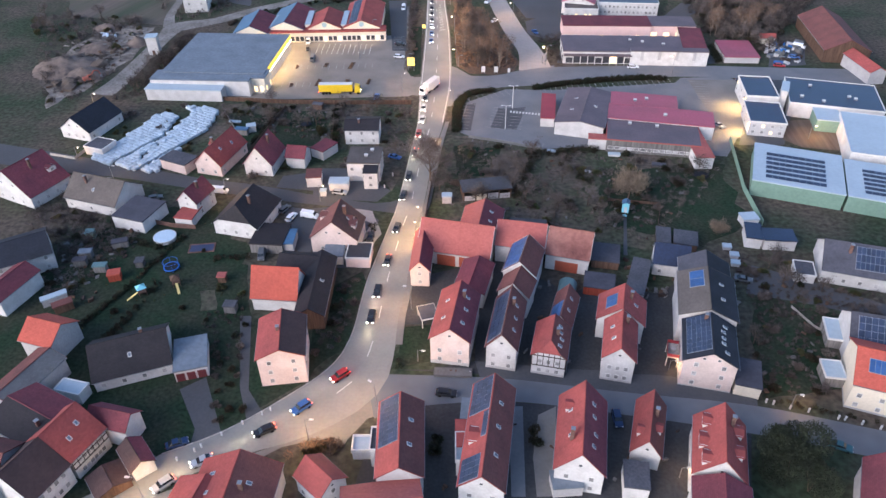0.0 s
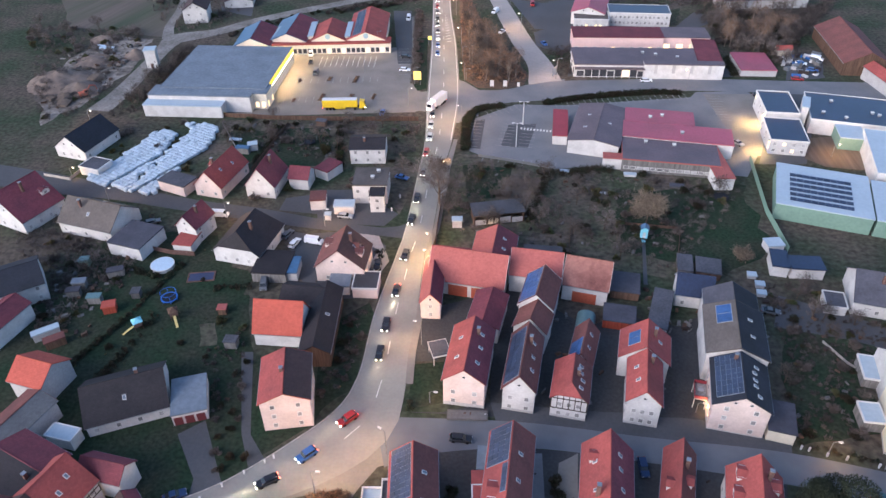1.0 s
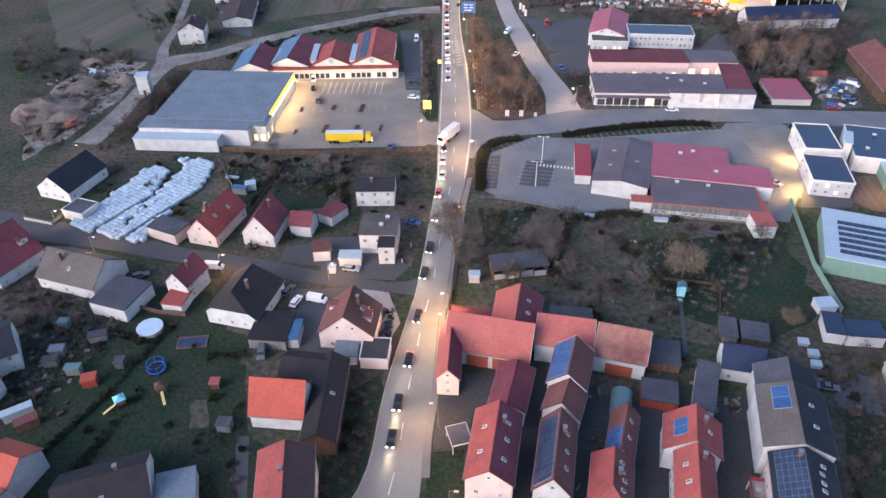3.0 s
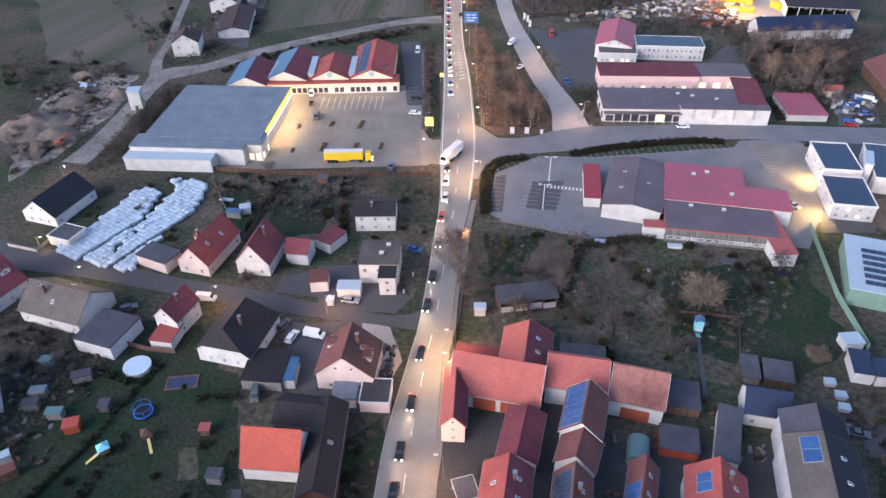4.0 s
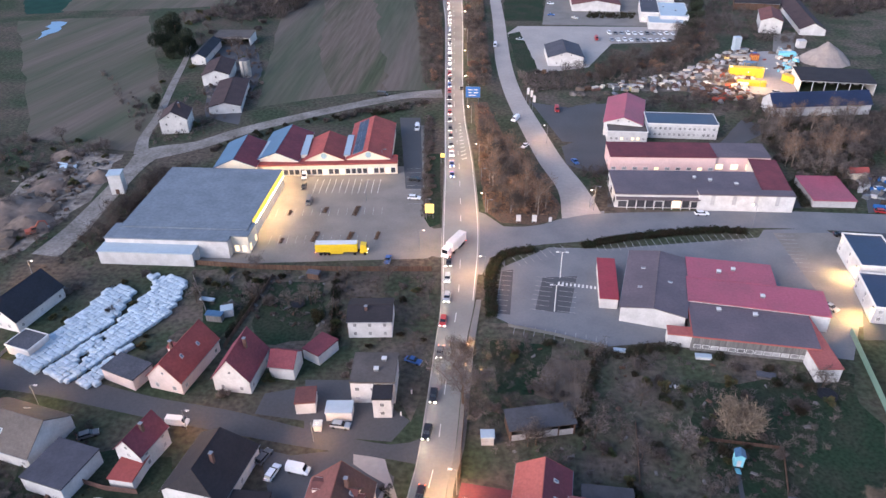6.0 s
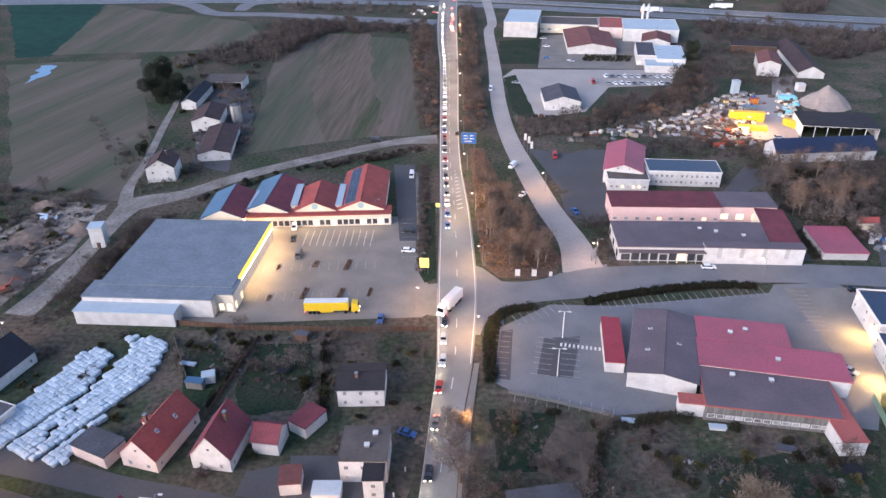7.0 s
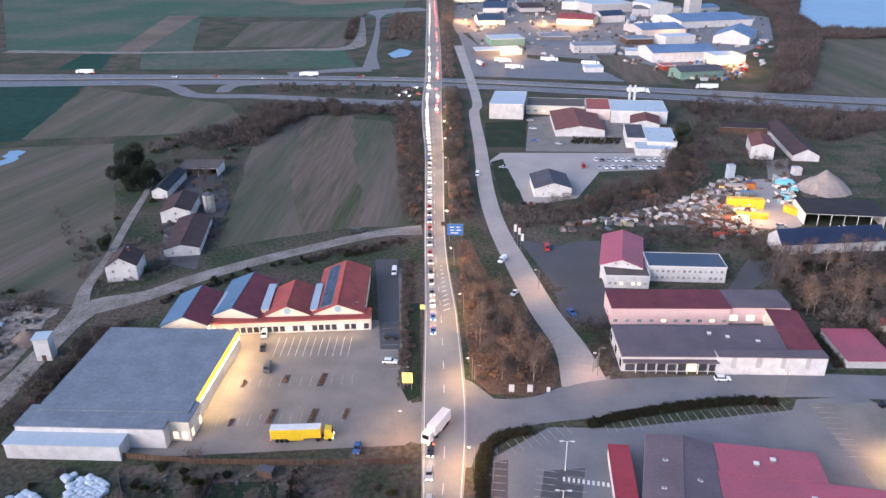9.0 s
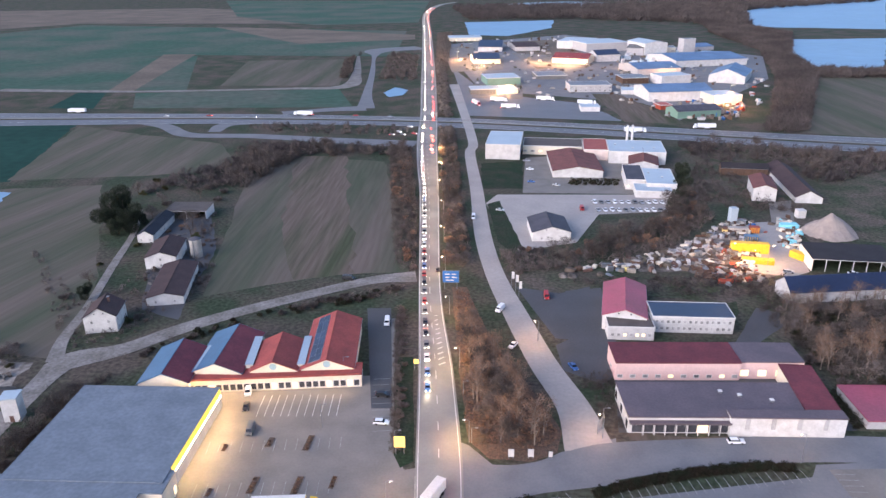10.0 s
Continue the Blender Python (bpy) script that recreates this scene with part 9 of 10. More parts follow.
# ---- smaller halls of the industrial estate ----
flat_building('factory_hall', 246.0, 1192.5, -8.0, 23.8, 24.0, 7, label='white store of the industrial estate', roof='metal', wall='cream', category='factory', parapet=0.2, group='industrial estate')
flat_building('factory_hall', 287.4, 1131.6, -8.0, 14.5, 24.0, 6, label='small pale works building with flat roof', roof='white', wall='grey', category='factory', parapet=0.2, group='industrial estate')
flat_building('factory_hall', -7.4, 1102.9, -8.0, 22.0, 24.0, 5, label='small pale works building with flat roof', roof='metal', wall='white', category='factory', parapet=0.2, group='industrial estate')
flat_building('factory_hall', 127.1, 844.5, -8.0, 12.4, 20.9, 4, label='grey workshop of the industrial estate', roof='white', wall='white', category='factory', parapet=0.2, group='industrial estate')
rubble_field([(-13.2, 844.5), (71.2, 896.4), (169.2, 858.6), (168.4, 718.0), (246.7, 824.7), (308.3, 1020.8), (225.8, 1203.5), (76.1, 1082.3)], 14, 17, "stack of goods on a works yard", 4.5)

# ---- clutter of the yards and gardens ----
junk([(18.8, 398.1), (34.1, 405.8), (58.7, 419.3), (83.4, 437.4), (106.5, 461.4), (120.6, 470.1), (102.8, 407.6), (95.5, 396.7), (73.9, 402.0), (47.3, 398.9)], 420, 81, 'pale building rubble and scrap heaped in the yard', (CONCRETE, RUBBLE, WALL['grey'], WALL['brown'], STEEL, WALL['shaded'], SOIL, WALL['cream'], BRICKS), 1.2, 4.5, 0.45)
junk([(77.6, 406.9), (98.1, 404.4), (98.7, 392.8), (83.2, 386.8), (73.1, 394.9)], 90, 82, 'old beams and scrap metal in the yard', (WALL['brown'], TIMBER, STEEL, WALL['redwood']), 1.5, 6.0, 0.25)
junk([(133.3, 470.4), (143.2, 470.6), (128.7, 427.8), (119.8, 427.6)], 60, 83, 'pallets and sacks stacked in the yard', (CYAN, WALL['cream'], CONCRETE, WALL['brown']), 1.5, 4.0, 0.5)
container(103.0, 422.4, -6, 16, 3.4, 4.6, WALL['yellow'], "long yellow steel container in the builders' yard")
container(102.5, 410.1, -12, 13, 3.2, 2.0, WALL['yellow'], "low yellow skip in the builders' yard")
container(121.8, 415.6, -60, 7, 3.0, 3.0, WALL['yellow'], "yellow skip beside the builders' shed")
container(107.9, 461.4, 10, 3.4, 3.4, 8, ROOF['white'], "tall pale blue container on the builders' yard")
container(114.0, 447.9, -8, 4.5, 3, 3, REDGATE, "red steel container in the builders' yard")
container(108.3, 435.8, -8, 6, 3, 3, ROOF['blue'], "blue steel container in the builders' yard")
container(106.3, 447.7, -6, 9, 3, 2.6, CONCRETE, "grey concrete bunker in the builders' yard")
container(132.5, 453.8, -4, 8, 4, 2.4, CYAN, "pale green container in the builders' yard")
container(144.6, 470.6, 5, 4, 4, 4, WALL['white'], "white site hut in the builders' yard")
junk([(178.9, 841.6), (230.6, 840.9), (204.4, 729.5), (163.3, 700.1), (146.6, 722.7)], 150, 84, 'goods and scrap on a works yard', (CONCRETE, RUBBLE, WALL['grey'], WALL['brown'], STEEL, WALL['shaded'], SOIL, WALL['redwood'], SIGNBLUE), 2.0, 7.0, 0.5)
junk([(-72.2, 1340.3), (125.6, 1413.2), (353.3, 1130.8), (291.0, 931.0), (144.3, 713.5), (106.8, 790.3), (-18.9, 854.7)], 420, 85, 'goods and vehicles on the yards of the estate', (CONCRETE, RUBBLE, WALL['grey'], WALL['brown'], STEEL, WALL['shaded'], SOIL), 2.0, 6.0, 0.5)
junk([(166.1, 1138.9), (265.8, 1201.6), (248.6, 1048.6), (160.5, 1025.6)], 60, 86, 'pale stacks at a concrete works', (WALL['white'], ROOF['white'], CONCRETE), 3.0, 9.0, 0.6)
junk([(277.8, 931.3), (300.6, 930.8), (241.4, 767.1), (226.5, 780.8)], 12, 87, "pale vehicles and trailers at the wood's edge", (WALL['white'], ROOF['white'], WALL['redwood'], STEEL), 2.5, 6.0, 0.5)
junk([(-196.5, 294.9), (-185.4, 314.1), (-166.3, 309.7), (-163.6, 275.6), (-170.1, 248.7), (-177.4, 240.9)], 60, 88, 'planks, stones and scrap on the waste ground', (RUBBLE, WALL['brown'], WALL['shaded'], SOIL), 0.8, 3.0, 0.4)
junk([(-185.0, 308.7), (-181.0, 312.7), (-177.7, 303.7), (-181.6, 299.9)], 14, 89, 'pale blue tarpaulins on the waste ground', (WALL['shaded'], POOLCOVER), 1.5, 4.0, 0.3)
junk([(24.9, 201.4), (31.9, 199.6), (31.8, 198.9), (24.8, 200.7)], 22, 90, 'row of pale stones in the orchard', (WALL['white'], CONCRETE), 0.5, 1.1, 0.5)
junk([(111.5, 310.8), (129.8, 316.7), (121.3, 291.7), (109.5, 289.8)], 36, 102, 'crates, trailers and covered goods on a yard', (WALL['white'], SIGNBLUE, WALL['shaded'], STEEL, TIMBER), 1.2, 3.6, 0.5)
junk([(-137.4, 164.0), (-112.7, 168.2), (-98.3, 153.5), (-102.2, 127.3), (-119.4, 129.3)], 60, 91, 'garden clutter, pots, boards and frames', (WALL['brown'], TIMBER, WALL['shaded']), 0.4, 1.8, 0.5)
junk([(-103.0, 237.0), (-63.4, 239.6), (-51.6, 214.7), (-78.5, 215.6)], 45, 92, 'garden clutter, boards and covered piles', (WALL['brown'], TIMBER, WALL['shaded']), 0.4, 1.8, 0.5)
junk([(-59.6, 158.2), (-51.9, 158.8), (-48.4, 143.5), (-55.8, 144.4)], 10, 93, 'crates and pots beside the garages', (WALL['brown'], TIMBER, WALL['shaded']), 0.4, 1.0, 0.5)
junk([(-14.3, 214.5), (15.4, 211.3), (68.6, 207.5), (44.6, 164.3), (5.3, 168.1), (-11.8, 178.0)], 60, 94, 'boards, stones and garden clutter in the orchard', (WALL['brown'], TIMBER, WALL['shaded']), 0.4, 1.6, 0.4)
junk([(69.3, 159.9), (97.4, 144.4), (76.6, 112.0), (58.4, 109.0)], 34, 95, 'garden clutter, pots, boards and furniture', (WALL['brown'], TIMBER, WALL['shaded']), 0.4, 1.7, 0.5)
junk([(33.9, 154.9), (66.0, 152.3), (60.3, 134.3), (32.3, 140.8)], 60, 96, 'boards and crates in the back yards', (WALL['brown'], TIMBER, WALL['shaded']), 0.4, 1.7, 0.5)
junk([(3.5, 147.8), (45.2, 141.7), (40.6, 114.2), (3.9, 115.0)], 12, 97, 'boards, pots and crates in the yards', (WALL['brown'], TIMBER, WALL['shaded']), 0.4, 1.6, 0.5)
junk([(-13.5, 100.4), (39.4, 99.8), (36.5, 82.8), (-10.7, 79.1)], 12, 98, 'boards, pots and crates in the yards', (WALL['brown'], TIMBER, WALL['shaded']), 0.4, 1.6, 0.5)
junk([(-153.8, 376.3), (-174.5, 428.2), (-170.3, 476.2), (-153.9, 456.3), (-130.8, 377.3), (-141.8, 352.3)], 60, 99, 'farm tools, pallets and covered piles', (WALL['brown'], TIMBER, WALL['shaded']), 0.8, 3.0, 0.5)

# ---- car park markings ----
bays((-82.0, 296.3), (-58.7, 297.5), 10, 11, PAINT)
bays((-90.6, 276.0), (-54.8, 279.6), 12, 5)
bays((-87.9, 259.0), (-54.4, 261.7), 12, 5)
bays((-47.8, 312.2), (-44.4, 285.3), 8, 5)
bays((-9.1, 251.6), (5.8, 259.7), 7, 5)
bays((16.0, 261.1), (65.8, 271.0), 22, 5)
bays((-14.4, 227.1), (-12.8, 246.2), 8, 5)
bays((-9.6, 219.2), (14.2, 215.4), 9, 4)
bays((-3.0, 227.9), (-0.7, 243.6), 7, 5)
bays((4.5, 227.5), (6.4, 244.1), 7, 5)
bays((76.1, 251.9), (76.2, 271.6), 9, 5)
zone('bay_paving', DARKASPHALT, 0.1576, [(-3.9, 227.8), (-1.4, 243.6), (8.7, 244.9), (5.3, 227.0)], 'darker paved parking bays', 'car park')
zone('bay_paving', DARKASPHALT, 0.1594, [(-14.7, 225.7), (-13.2, 246.2), (-10.0, 247.1), (-10.8, 225.3)], 'darker paved parking bays', 'car park')
crossing = thing("crossing", 3.2, 240.9, -8.2, "white painted bars of a footway crossing", "road marking", kind="structure", z=0.168)
for i in range(10):
    part("bar", shared("crossing_bar", lambda: boxed(-0.28, 0.28, -0.75, 0.75, 0, 0.008)), PAINT, crossing, m=pose(i * 1.15, 0, 0))

# ---- planting ----
plant('hedge_bush', -10.2, 91.5, 1.0)
plant('hedge_bush', -10.6, 88.6, 1.1)
plant('hedge_bush', 9.4, 95.0, 1.0)
plant('hedge_bush', 9.8, 92.2, 1.1)
plant('big_tree', -21.6, 190.9, 1.25)
plant('tree_a', -22.9, 203.6, 1.0)
plant('tree_b', -18.4, 185.7, 0.9)
plant('round_tree', 39.0, 184.7, 1.7)
plant('round_tree', 61.8, 168.5, 0.8)
plant('evergreen', 57.7, 87.6, 1.9)
plant('evergreen', 61.2, 85.4, 1.5)
plant('evergreen', 57.3, 94.1, 1.3)
plant('evergreen', -201.0, 443.1, 2.2)
plant('evergreen', -198.1, 451.9, 2.7)
plant('evergreen', -188.0, 443.4, 2.0)
plant('evergreen', -193.9, 438.2, 1.4)
plant('evergreen', -188.2, 452.1, 1.2)
plant('evergreen', -172.2, 366.3, 1.0)
for x, y, w, l in ((-86.0, 276.0, 1.3, 3.0), (-74.3, 279.0, 1.9, 4.4), (-63.6, 279.1, 2.0, 7.0), (-84.0, 258.5, 1.3, 3.2), (-73.8, 261.6, 1.9, 6.6), (-62.6, 262.0, 2.0, 7.0), (-53.8, 263.5, 1.5, 5.0)):
    bed = thing("planting_bed", x, y, -4, "narrow car park bed with bare soil and low russet twigs", "planting bed", "beds of the car park", z=0.1)
    part("kerb", boxed(-w / 2, w / 2, -l / 2, l / 2, 0, 0.14, bevel=0.05), PAVING, bed)
    part("soil", boxed(-w / 2 + 0.15, w / 2 - 0.15, -l / 2 + 0.15, l / 2 - 0.15, 0.1, 0.2, bevel=0.04), RUSTBED, bed)
    for k in range(int(l / 1.5)):
        plant('rust_bush', x + 0.12 * (-1) ** k, y + (k + 0.5) * 1.5 - l / 2 + 0.1, 0.3)
scatter(['birch', 'birch', 'birch', 'tree_a'], [(-22.9, 357.5), (-14.6, 331.9), (-1.2, 294.7), (1.8, 280.9), (-10.7, 278.6), (-18.1, 293.8)], 44, 3, 0.8, 1.2)
scatter(['rust_bush', 'bush'], [(-27.1, 375.1), (-22.2, 375.3), (-10.3, 327.4), (4.8, 286.1), (-1.9, 277.4), (-17.8, 279.8), (-22.1, 313.5)], 22, 4, 0.5, 0.9, 'brown winter thicket of bushes and small trees')
scatter(['bush', 'bush_b', 'tree_c', 'hedge_bush'], [(-106.0, 240.2), (-34.0, 243.2), (-31.1, 213.4), (-35.8, 205.2), (-57.6, 211.6), (-80.1, 221.3), (-97.1, 220.2)], 20, 65, 0.7, 1.3, 'brown winter thicket of bushes and small trees')
scatter(['bush', 'bush_b', 'tree_c', 'hedge_bush'], [(-106.0, 240.2), (-34.0, 243.2), (-31.1, 213.4), (-35.8, 205.2), (-57.6, 211.6), (-80.1, 221.3), (-97.1, 220.2)], 24, 5, 0.6, 1.1)
scatter(['bush', 'bush_b', 'tree_c', 'hedge_bush'], [(-17.6, 217.0), (15.7, 213.9), (70.5, 208.9), (61.0, 191.4), (26.0, 162.9), (2.7, 168.0), (-13.4, 186.1)], 40, 66, 0.6, 1.2, 'brown winter thicket of bushes and small trees')
scatter(['bush', 'bush_b', 'tree_c', 'hedge_bush'], [(-17.6, 217.0), (15.7, 213.9), (70.5, 208.9), (61.0, 191.4), (26.0, 162.9), (2.7, 168.0), (-13.4, 186.1)], 40, 6, 0.6, 1.2)
scatter(['bush', 'bush_b', 'hedge_bush', 'tree_c'], [(-140.2, 168.6), (-112.3, 170.6), (-100.5, 162.1), (-103.0, 145.1), (-109.8, 126.7), (-123.5, 136.0)], 20, 7, 0.5, 1.0)
scatter(['bush', 'hedge_bush', 'bush_b'], [(-89.7, 154.2), (-69.8, 155.6), (-62.0, 130.4), (-66.2, 104.4), (-92.5, 102.3), (-106.0, 127.0)], 6, 8, 0.5, 0.9)
scatter(['bush', 'hedge_bush', 'bush_b', 'tree_c'], [(66.9, 162.3), (98.9, 145.6), (74.8, 110.2), (57.8, 108.9)], 46, 9, 0.5, 1.0)
scatter(['bush', 'hedge_bush'], [(-65.6, 108.0), (-61.1, 125.4), (-50.4, 93.0), (-57.0, 91.0)], 16, 10, 0.4, 0.8)
scatter(['hedge_bush', 'bush'], [(-46.0, 137.3), (-34.4, 147.5), (-33.7, 119.5), (-43.6, 104.5), (-41.8, 118.9)], 14, 11, 0.4, 0.8)
scatter(['bush', 'bush_b', 'hedge_bush'], [(-162.0, 215.8), (-145.3, 208.3), (-136.5, 236.6), (-113.3, 239.7), (-100.1, 214.2), (-109.4, 200.2), (-98.3, 188.9), (-79.7, 187.9), (-59.5, 191.6), (-51.6, 214.7), (-38.3, 212.9), (-31.8, 184.7), (-61.7, 201.0)], 22, 12, 0.5, 1.0, 'brown winter thicket of bushes and small trees')
scatter(['bush', 'tree_c', 'hedge_bush'], [(90.0, 368.0), (140.7, 361.8), (114.8, 304.2), (98.5, 303.4), (90.6, 323.2)], 60, 13, 0.8, 1.5, 'brown winter thicket of bushes and small trees')
scatter(['tree_c', 'bush', 'tree_c'], [(-144.7, 246.8), (-145.8, 264.5), (-143.9, 277.4), (-141.5, 298.3), (-138.7, 301.7), (-138.8, 280.3), (-139.9, 257.7)], 34, 26, 0.8, 1.2, 'brown winter thicket of bushes and small trees')
scatter(['birch', 'tree_c', 'bush'], [(86.5, 379.8), (142.7, 370.3), (108.4, 293.1), (90.1, 295.7), (90.6, 323.2)], 60, 27, 0.8, 1.2, 'brown winter thicket of bushes and small trees')
scatter(['birch', 'tree_c'], [(95.3, 337.0), (120.3, 338.1), (112.7, 320.0), (91.1, 318.9)], 22, 14, 0.9, 1.2, 'brown winter thicket of bushes and small trees')
scatter(['bush', 'tree_c', 'rust_bush'], [(-9.4, 424.4), (20.9, 418.4), (66.6, 456.4), (100.8, 513.2), (99.1, 474.1), (67.8, 426.3), (19.6, 405.4)], 90, 15, 1.0, 1.6, 'brown winter thicket of bushes and small trees')
scatter(['evergreen', 'tree_c'], [(82.5, 502.4), (106.3, 560.8), (106.9, 524.3), (82.5, 465.1)], 14, 16, 0.9, 1.3, 'brown winter thicket of bushes and small trees')
scatter(['bush', 'tree_c', 'bush_b'], [(-178.6, 351.6), (-223.9, 543.7), (-178.6, 571.4), (-161.9, 520.2), (-143.5, 395.0), (-138.4, 335.4)], 34, 17, 0.9, 1.5, 'brown winter thicket of bushes and small trees')
scatter(['tree_c', 'bush', 'rust_bush'], [(-77.0, 572.5), (-65.4, 587.2), (-45.3, 403.7), (-52.7, 403.5)], 60, 18, 0.9, 1.4, 'brown winter thicket of bushes and small trees')
scatter(['tree_c', 'bush', 'rust_bush'], [(-49.0, 655.0), (-39.6, 655.0), (-22.1, 410.7), (-31.8, 404.1)], 70, 19, 0.9, 1.4, 'brown winter thicket of bushes and small trees')
scatter(['tree_c', 'bush'], [(-176.2, 531.9), (-172.1, 614.9), (-70.2, 615.6), (-69.5, 590.2), (-137.3, 589.6), (-158.5, 520.3)], 70, 20, 1.0, 1.7, 'brown winter thicket of bushes and small trees')
scatter(['bush', 'hedge_bush'], [(-148.3, 320.9), (-107.7, 351.0), (-50.2, 383.1), (-49.2, 374.2), (-102.3, 348.5), (-129.8, 321.8)], 60, 21, 0.6, 1.1, 'brown winter thicket of bushes and small trees')
scatter(['bush'], [(-48.4, 362.1), (-45.1, 362.3), (-38.4, 292.8), (-40.7, 289.0)], 40, 22, 0.5, 0.8, 'brown winter thicket of bushes and small trees')
scatter(['bush', 'tree_c'], [(129.4, 637.3), (261.8, 617.8), (240.5, 575.8), (177.6, 525.4), (176.7, 582.2), (120.7, 588.9)], 70, 23, 1.0, 1.6, 'brown winter thicket of bushes and small trees')
scatter(['bush', 'bush_b', 'tree_c'], [(-233.4, 332.2), (-172.8, 329.3), (-160.4, 257.0), (-169.4, 227.8)], 50, 24, 0.7, 1.3, 'brown winter thicket of bushes and small trees')
scatter(['hedge_bush', 'bush'], [(-41.9, 90.7), (-31.9, 91.5), (-29.9, 87.4), (-34.2, 85.7), (-41.4, 86.5)], 14, 25, 0.5, 0.9)
scrub('hedge', HEDGE, strip([(-15.8, 224.0), (-16.4, 236.1), (-16.0, 247.6), (-13.4, 253.9), (-7.9, 257.3), (-0.9, 258.7)], 3.0), 'clipped dark hedge round the car park', 5.0, 1.5, 0.45, 31, thin=0.09, clipped=True)
scrub('hedge', HEDGE, strip([(11.5, 261.4), (25.2, 266.6), (42.1, 271.3), (57.0, 273.6), (66.4, 273.0)], 2.8), 'clipped dark hedge along the road', 5.0, 1.5, 0.45, 32, thin=0.09, clipped=True)
scrub('hedge', TWIGS, [(-49.1, 362.1), (-46.1, 362.2), (-38.5, 275.5), (-40.7, 275.3)], 'brown hedge beside the car park', 1.0, 1.8, 0.6, 33, thin=0.06)
scrub('undergrowth', TWIGS, [(-105.6, 239.2), (-34.0, 243.2), (-30.6, 213.4), (-38.0, 210.2), (-57.6, 211.6), (-80.1, 221.3), (-98.4, 221.6)], 'tangled brown undergrowth behind the gardens', 0.16, 1.2, 0.8, 34, thin=0.04)
scrub('undergrowth', TWIGS, [(-17.7, 218.4), (15.5, 212.6), (71.6, 207.8), (63.8, 191.6), (44.6, 164.3), (2.7, 168.0), (-18.6, 177.5)], 'tangled brown undergrowth of an old orchard', 0.16, 1.5, 0.9, 35, thin=0.035)
scrub('undergrowth', RUST_TWIGS, [(-27.3, 378.2), (-22.3, 378.4), (-12.5, 334.4), (5.7, 286.1), (-0.2, 275.9), (-14.2, 276.7), (-20.8, 290.1)], 'russet undergrowth on the planted island', 0.6, 0.6, 0.6, 36)
scrub('undergrowth', TWIGS, [(-148.3, 318.6), (-134.5, 333.8), (-104.1, 355.1), (-48.8, 381.9), (-47.9, 373.0), (-81.9, 363.7), (-114.8, 350.7), (-132.0, 321.7)], 'brown undergrowth along the track', 0.3, 2.0, 0.9, 37)
scrub('undergrowth', TWIGS, [(88.2, 386.1), (141.9, 364.6), (113.1, 300.5), (98.5, 303.4), (90.6, 323.2), (87.3, 351.5)], 'brown thicket between the halls', 0.2, 2.6, 1.2, 38)
scrub('undergrowth', TWIGS, [(-12.0, 420.9), (20.6, 415.0), (66.6, 456.4), (110.1, 524.3), (99.4, 465.4), (66.2, 419.5), (18.9, 399.3), (-9.9, 392.7)], 'brown thicket along a stream', 0.16, 3.5, 1.6, 39, thin=0.1)
scrub('undergrowth', TWIGS, [(17.7, 387.8), (74.0, 393.8), (110.2, 393.1), (108.1, 382.2), (81.3, 373.8), (34.8, 380.1)], "brown thicket below the builders' yard", 0.12, 2.6, 1.4, 90, thin=0.09)
scrub('undergrowth', TWIGS, [(118.7, 574.5), (137.8, 561.2), (136.7, 508.5), (149.4, 493.6), (150.6, 475.1), (113.4, 483.5), (97.8, 507.8)], 'brown thicket beside the stream', 0.08, 3.0, 1.6, 91, thin=0.1)
scrub('undergrowth', TWIGS, [(-80.7, 602.5), (-66.9, 615.6), (-43.5, 397.7), (-53.3, 398.6)], 'brown bushes along the trunk road', 0.2, 3.0, 1.5, 40, thin=0.09)
scrub('undergrowth', TWIGS, [(-55.0, 743.1), (-43.1, 743.0), (-21.5, 404.4), (-31.1, 401.0)], 'brown bushes along the trunk road', 0.2, 3.0, 1.5, 41, thin=0.09)
scrub('undergrowth', TWIGS, [(-177.6, 525.8), (-174.0, 621.8), (-69.1, 625.8), (-68.1, 594.8), (-138.4, 594.2), (-156.7, 514.6)], "brown bushes at the field's edge", 0.08, 4.0, 2.0, 42, thin=0.14)
scrub('woods', WOODS, [(121.3, 637.3), (255.3, 605.1), (233.7, 562.3), (180.8, 525.4), (173.1, 582.1), (124.1, 574.6)], 'brown woods below the motorway', 0.05, 5.0, 2.5, 43, thin=0.18)
scrub('woods', WOODS, [(185.6, 637.6), (231.0, 741.5), (304.8, 930.7), (379.9, 1195.9), (388.4, 1456.9), (438.4, 1708.0), (493.8, 1564.9), (513.4, 1426.6), (397.2, 1129.0), (370.7, 994.6), (444.7, 978.6), (423.1, 936.0), (346.5, 929.7), (222.9, 655.8)], 'dark brown woods round the lakes', 0.06, 7.0, 4, 44, thin=0.25)
scrub('woods', WOODS, [(-107.2, 2310.4), (1196.4, 2461.1), (660.8, 2096.5), (493.8, 1564.9), (370.0, 1714.8), (169.8, 1833.4), (-48.6, 1822.2)], 'brown woods on the far plain', 0.006, 12.0, 7, 45, thin=0.6)
scrub('woods', TWIGS, [(-50.3, 655.0), (-73.2, 984.0), (-100.0, 1493.3), (-73.7, 1491.3), (-59.7, 983.6), (-39.6, 655.0)], 'brown bushes along the far road', 0.05, 4.0, 2.5, 46, thin=0.2)
scrub('woods', TWIGS, [(-133.7, 941.0), (-152.1, 1186.3), (-107.6, 1150.6), (-91.1, 919.3)], 'brown copse at the slip road', 0.03, 4.0, 2.5, 47, thin=0.25)
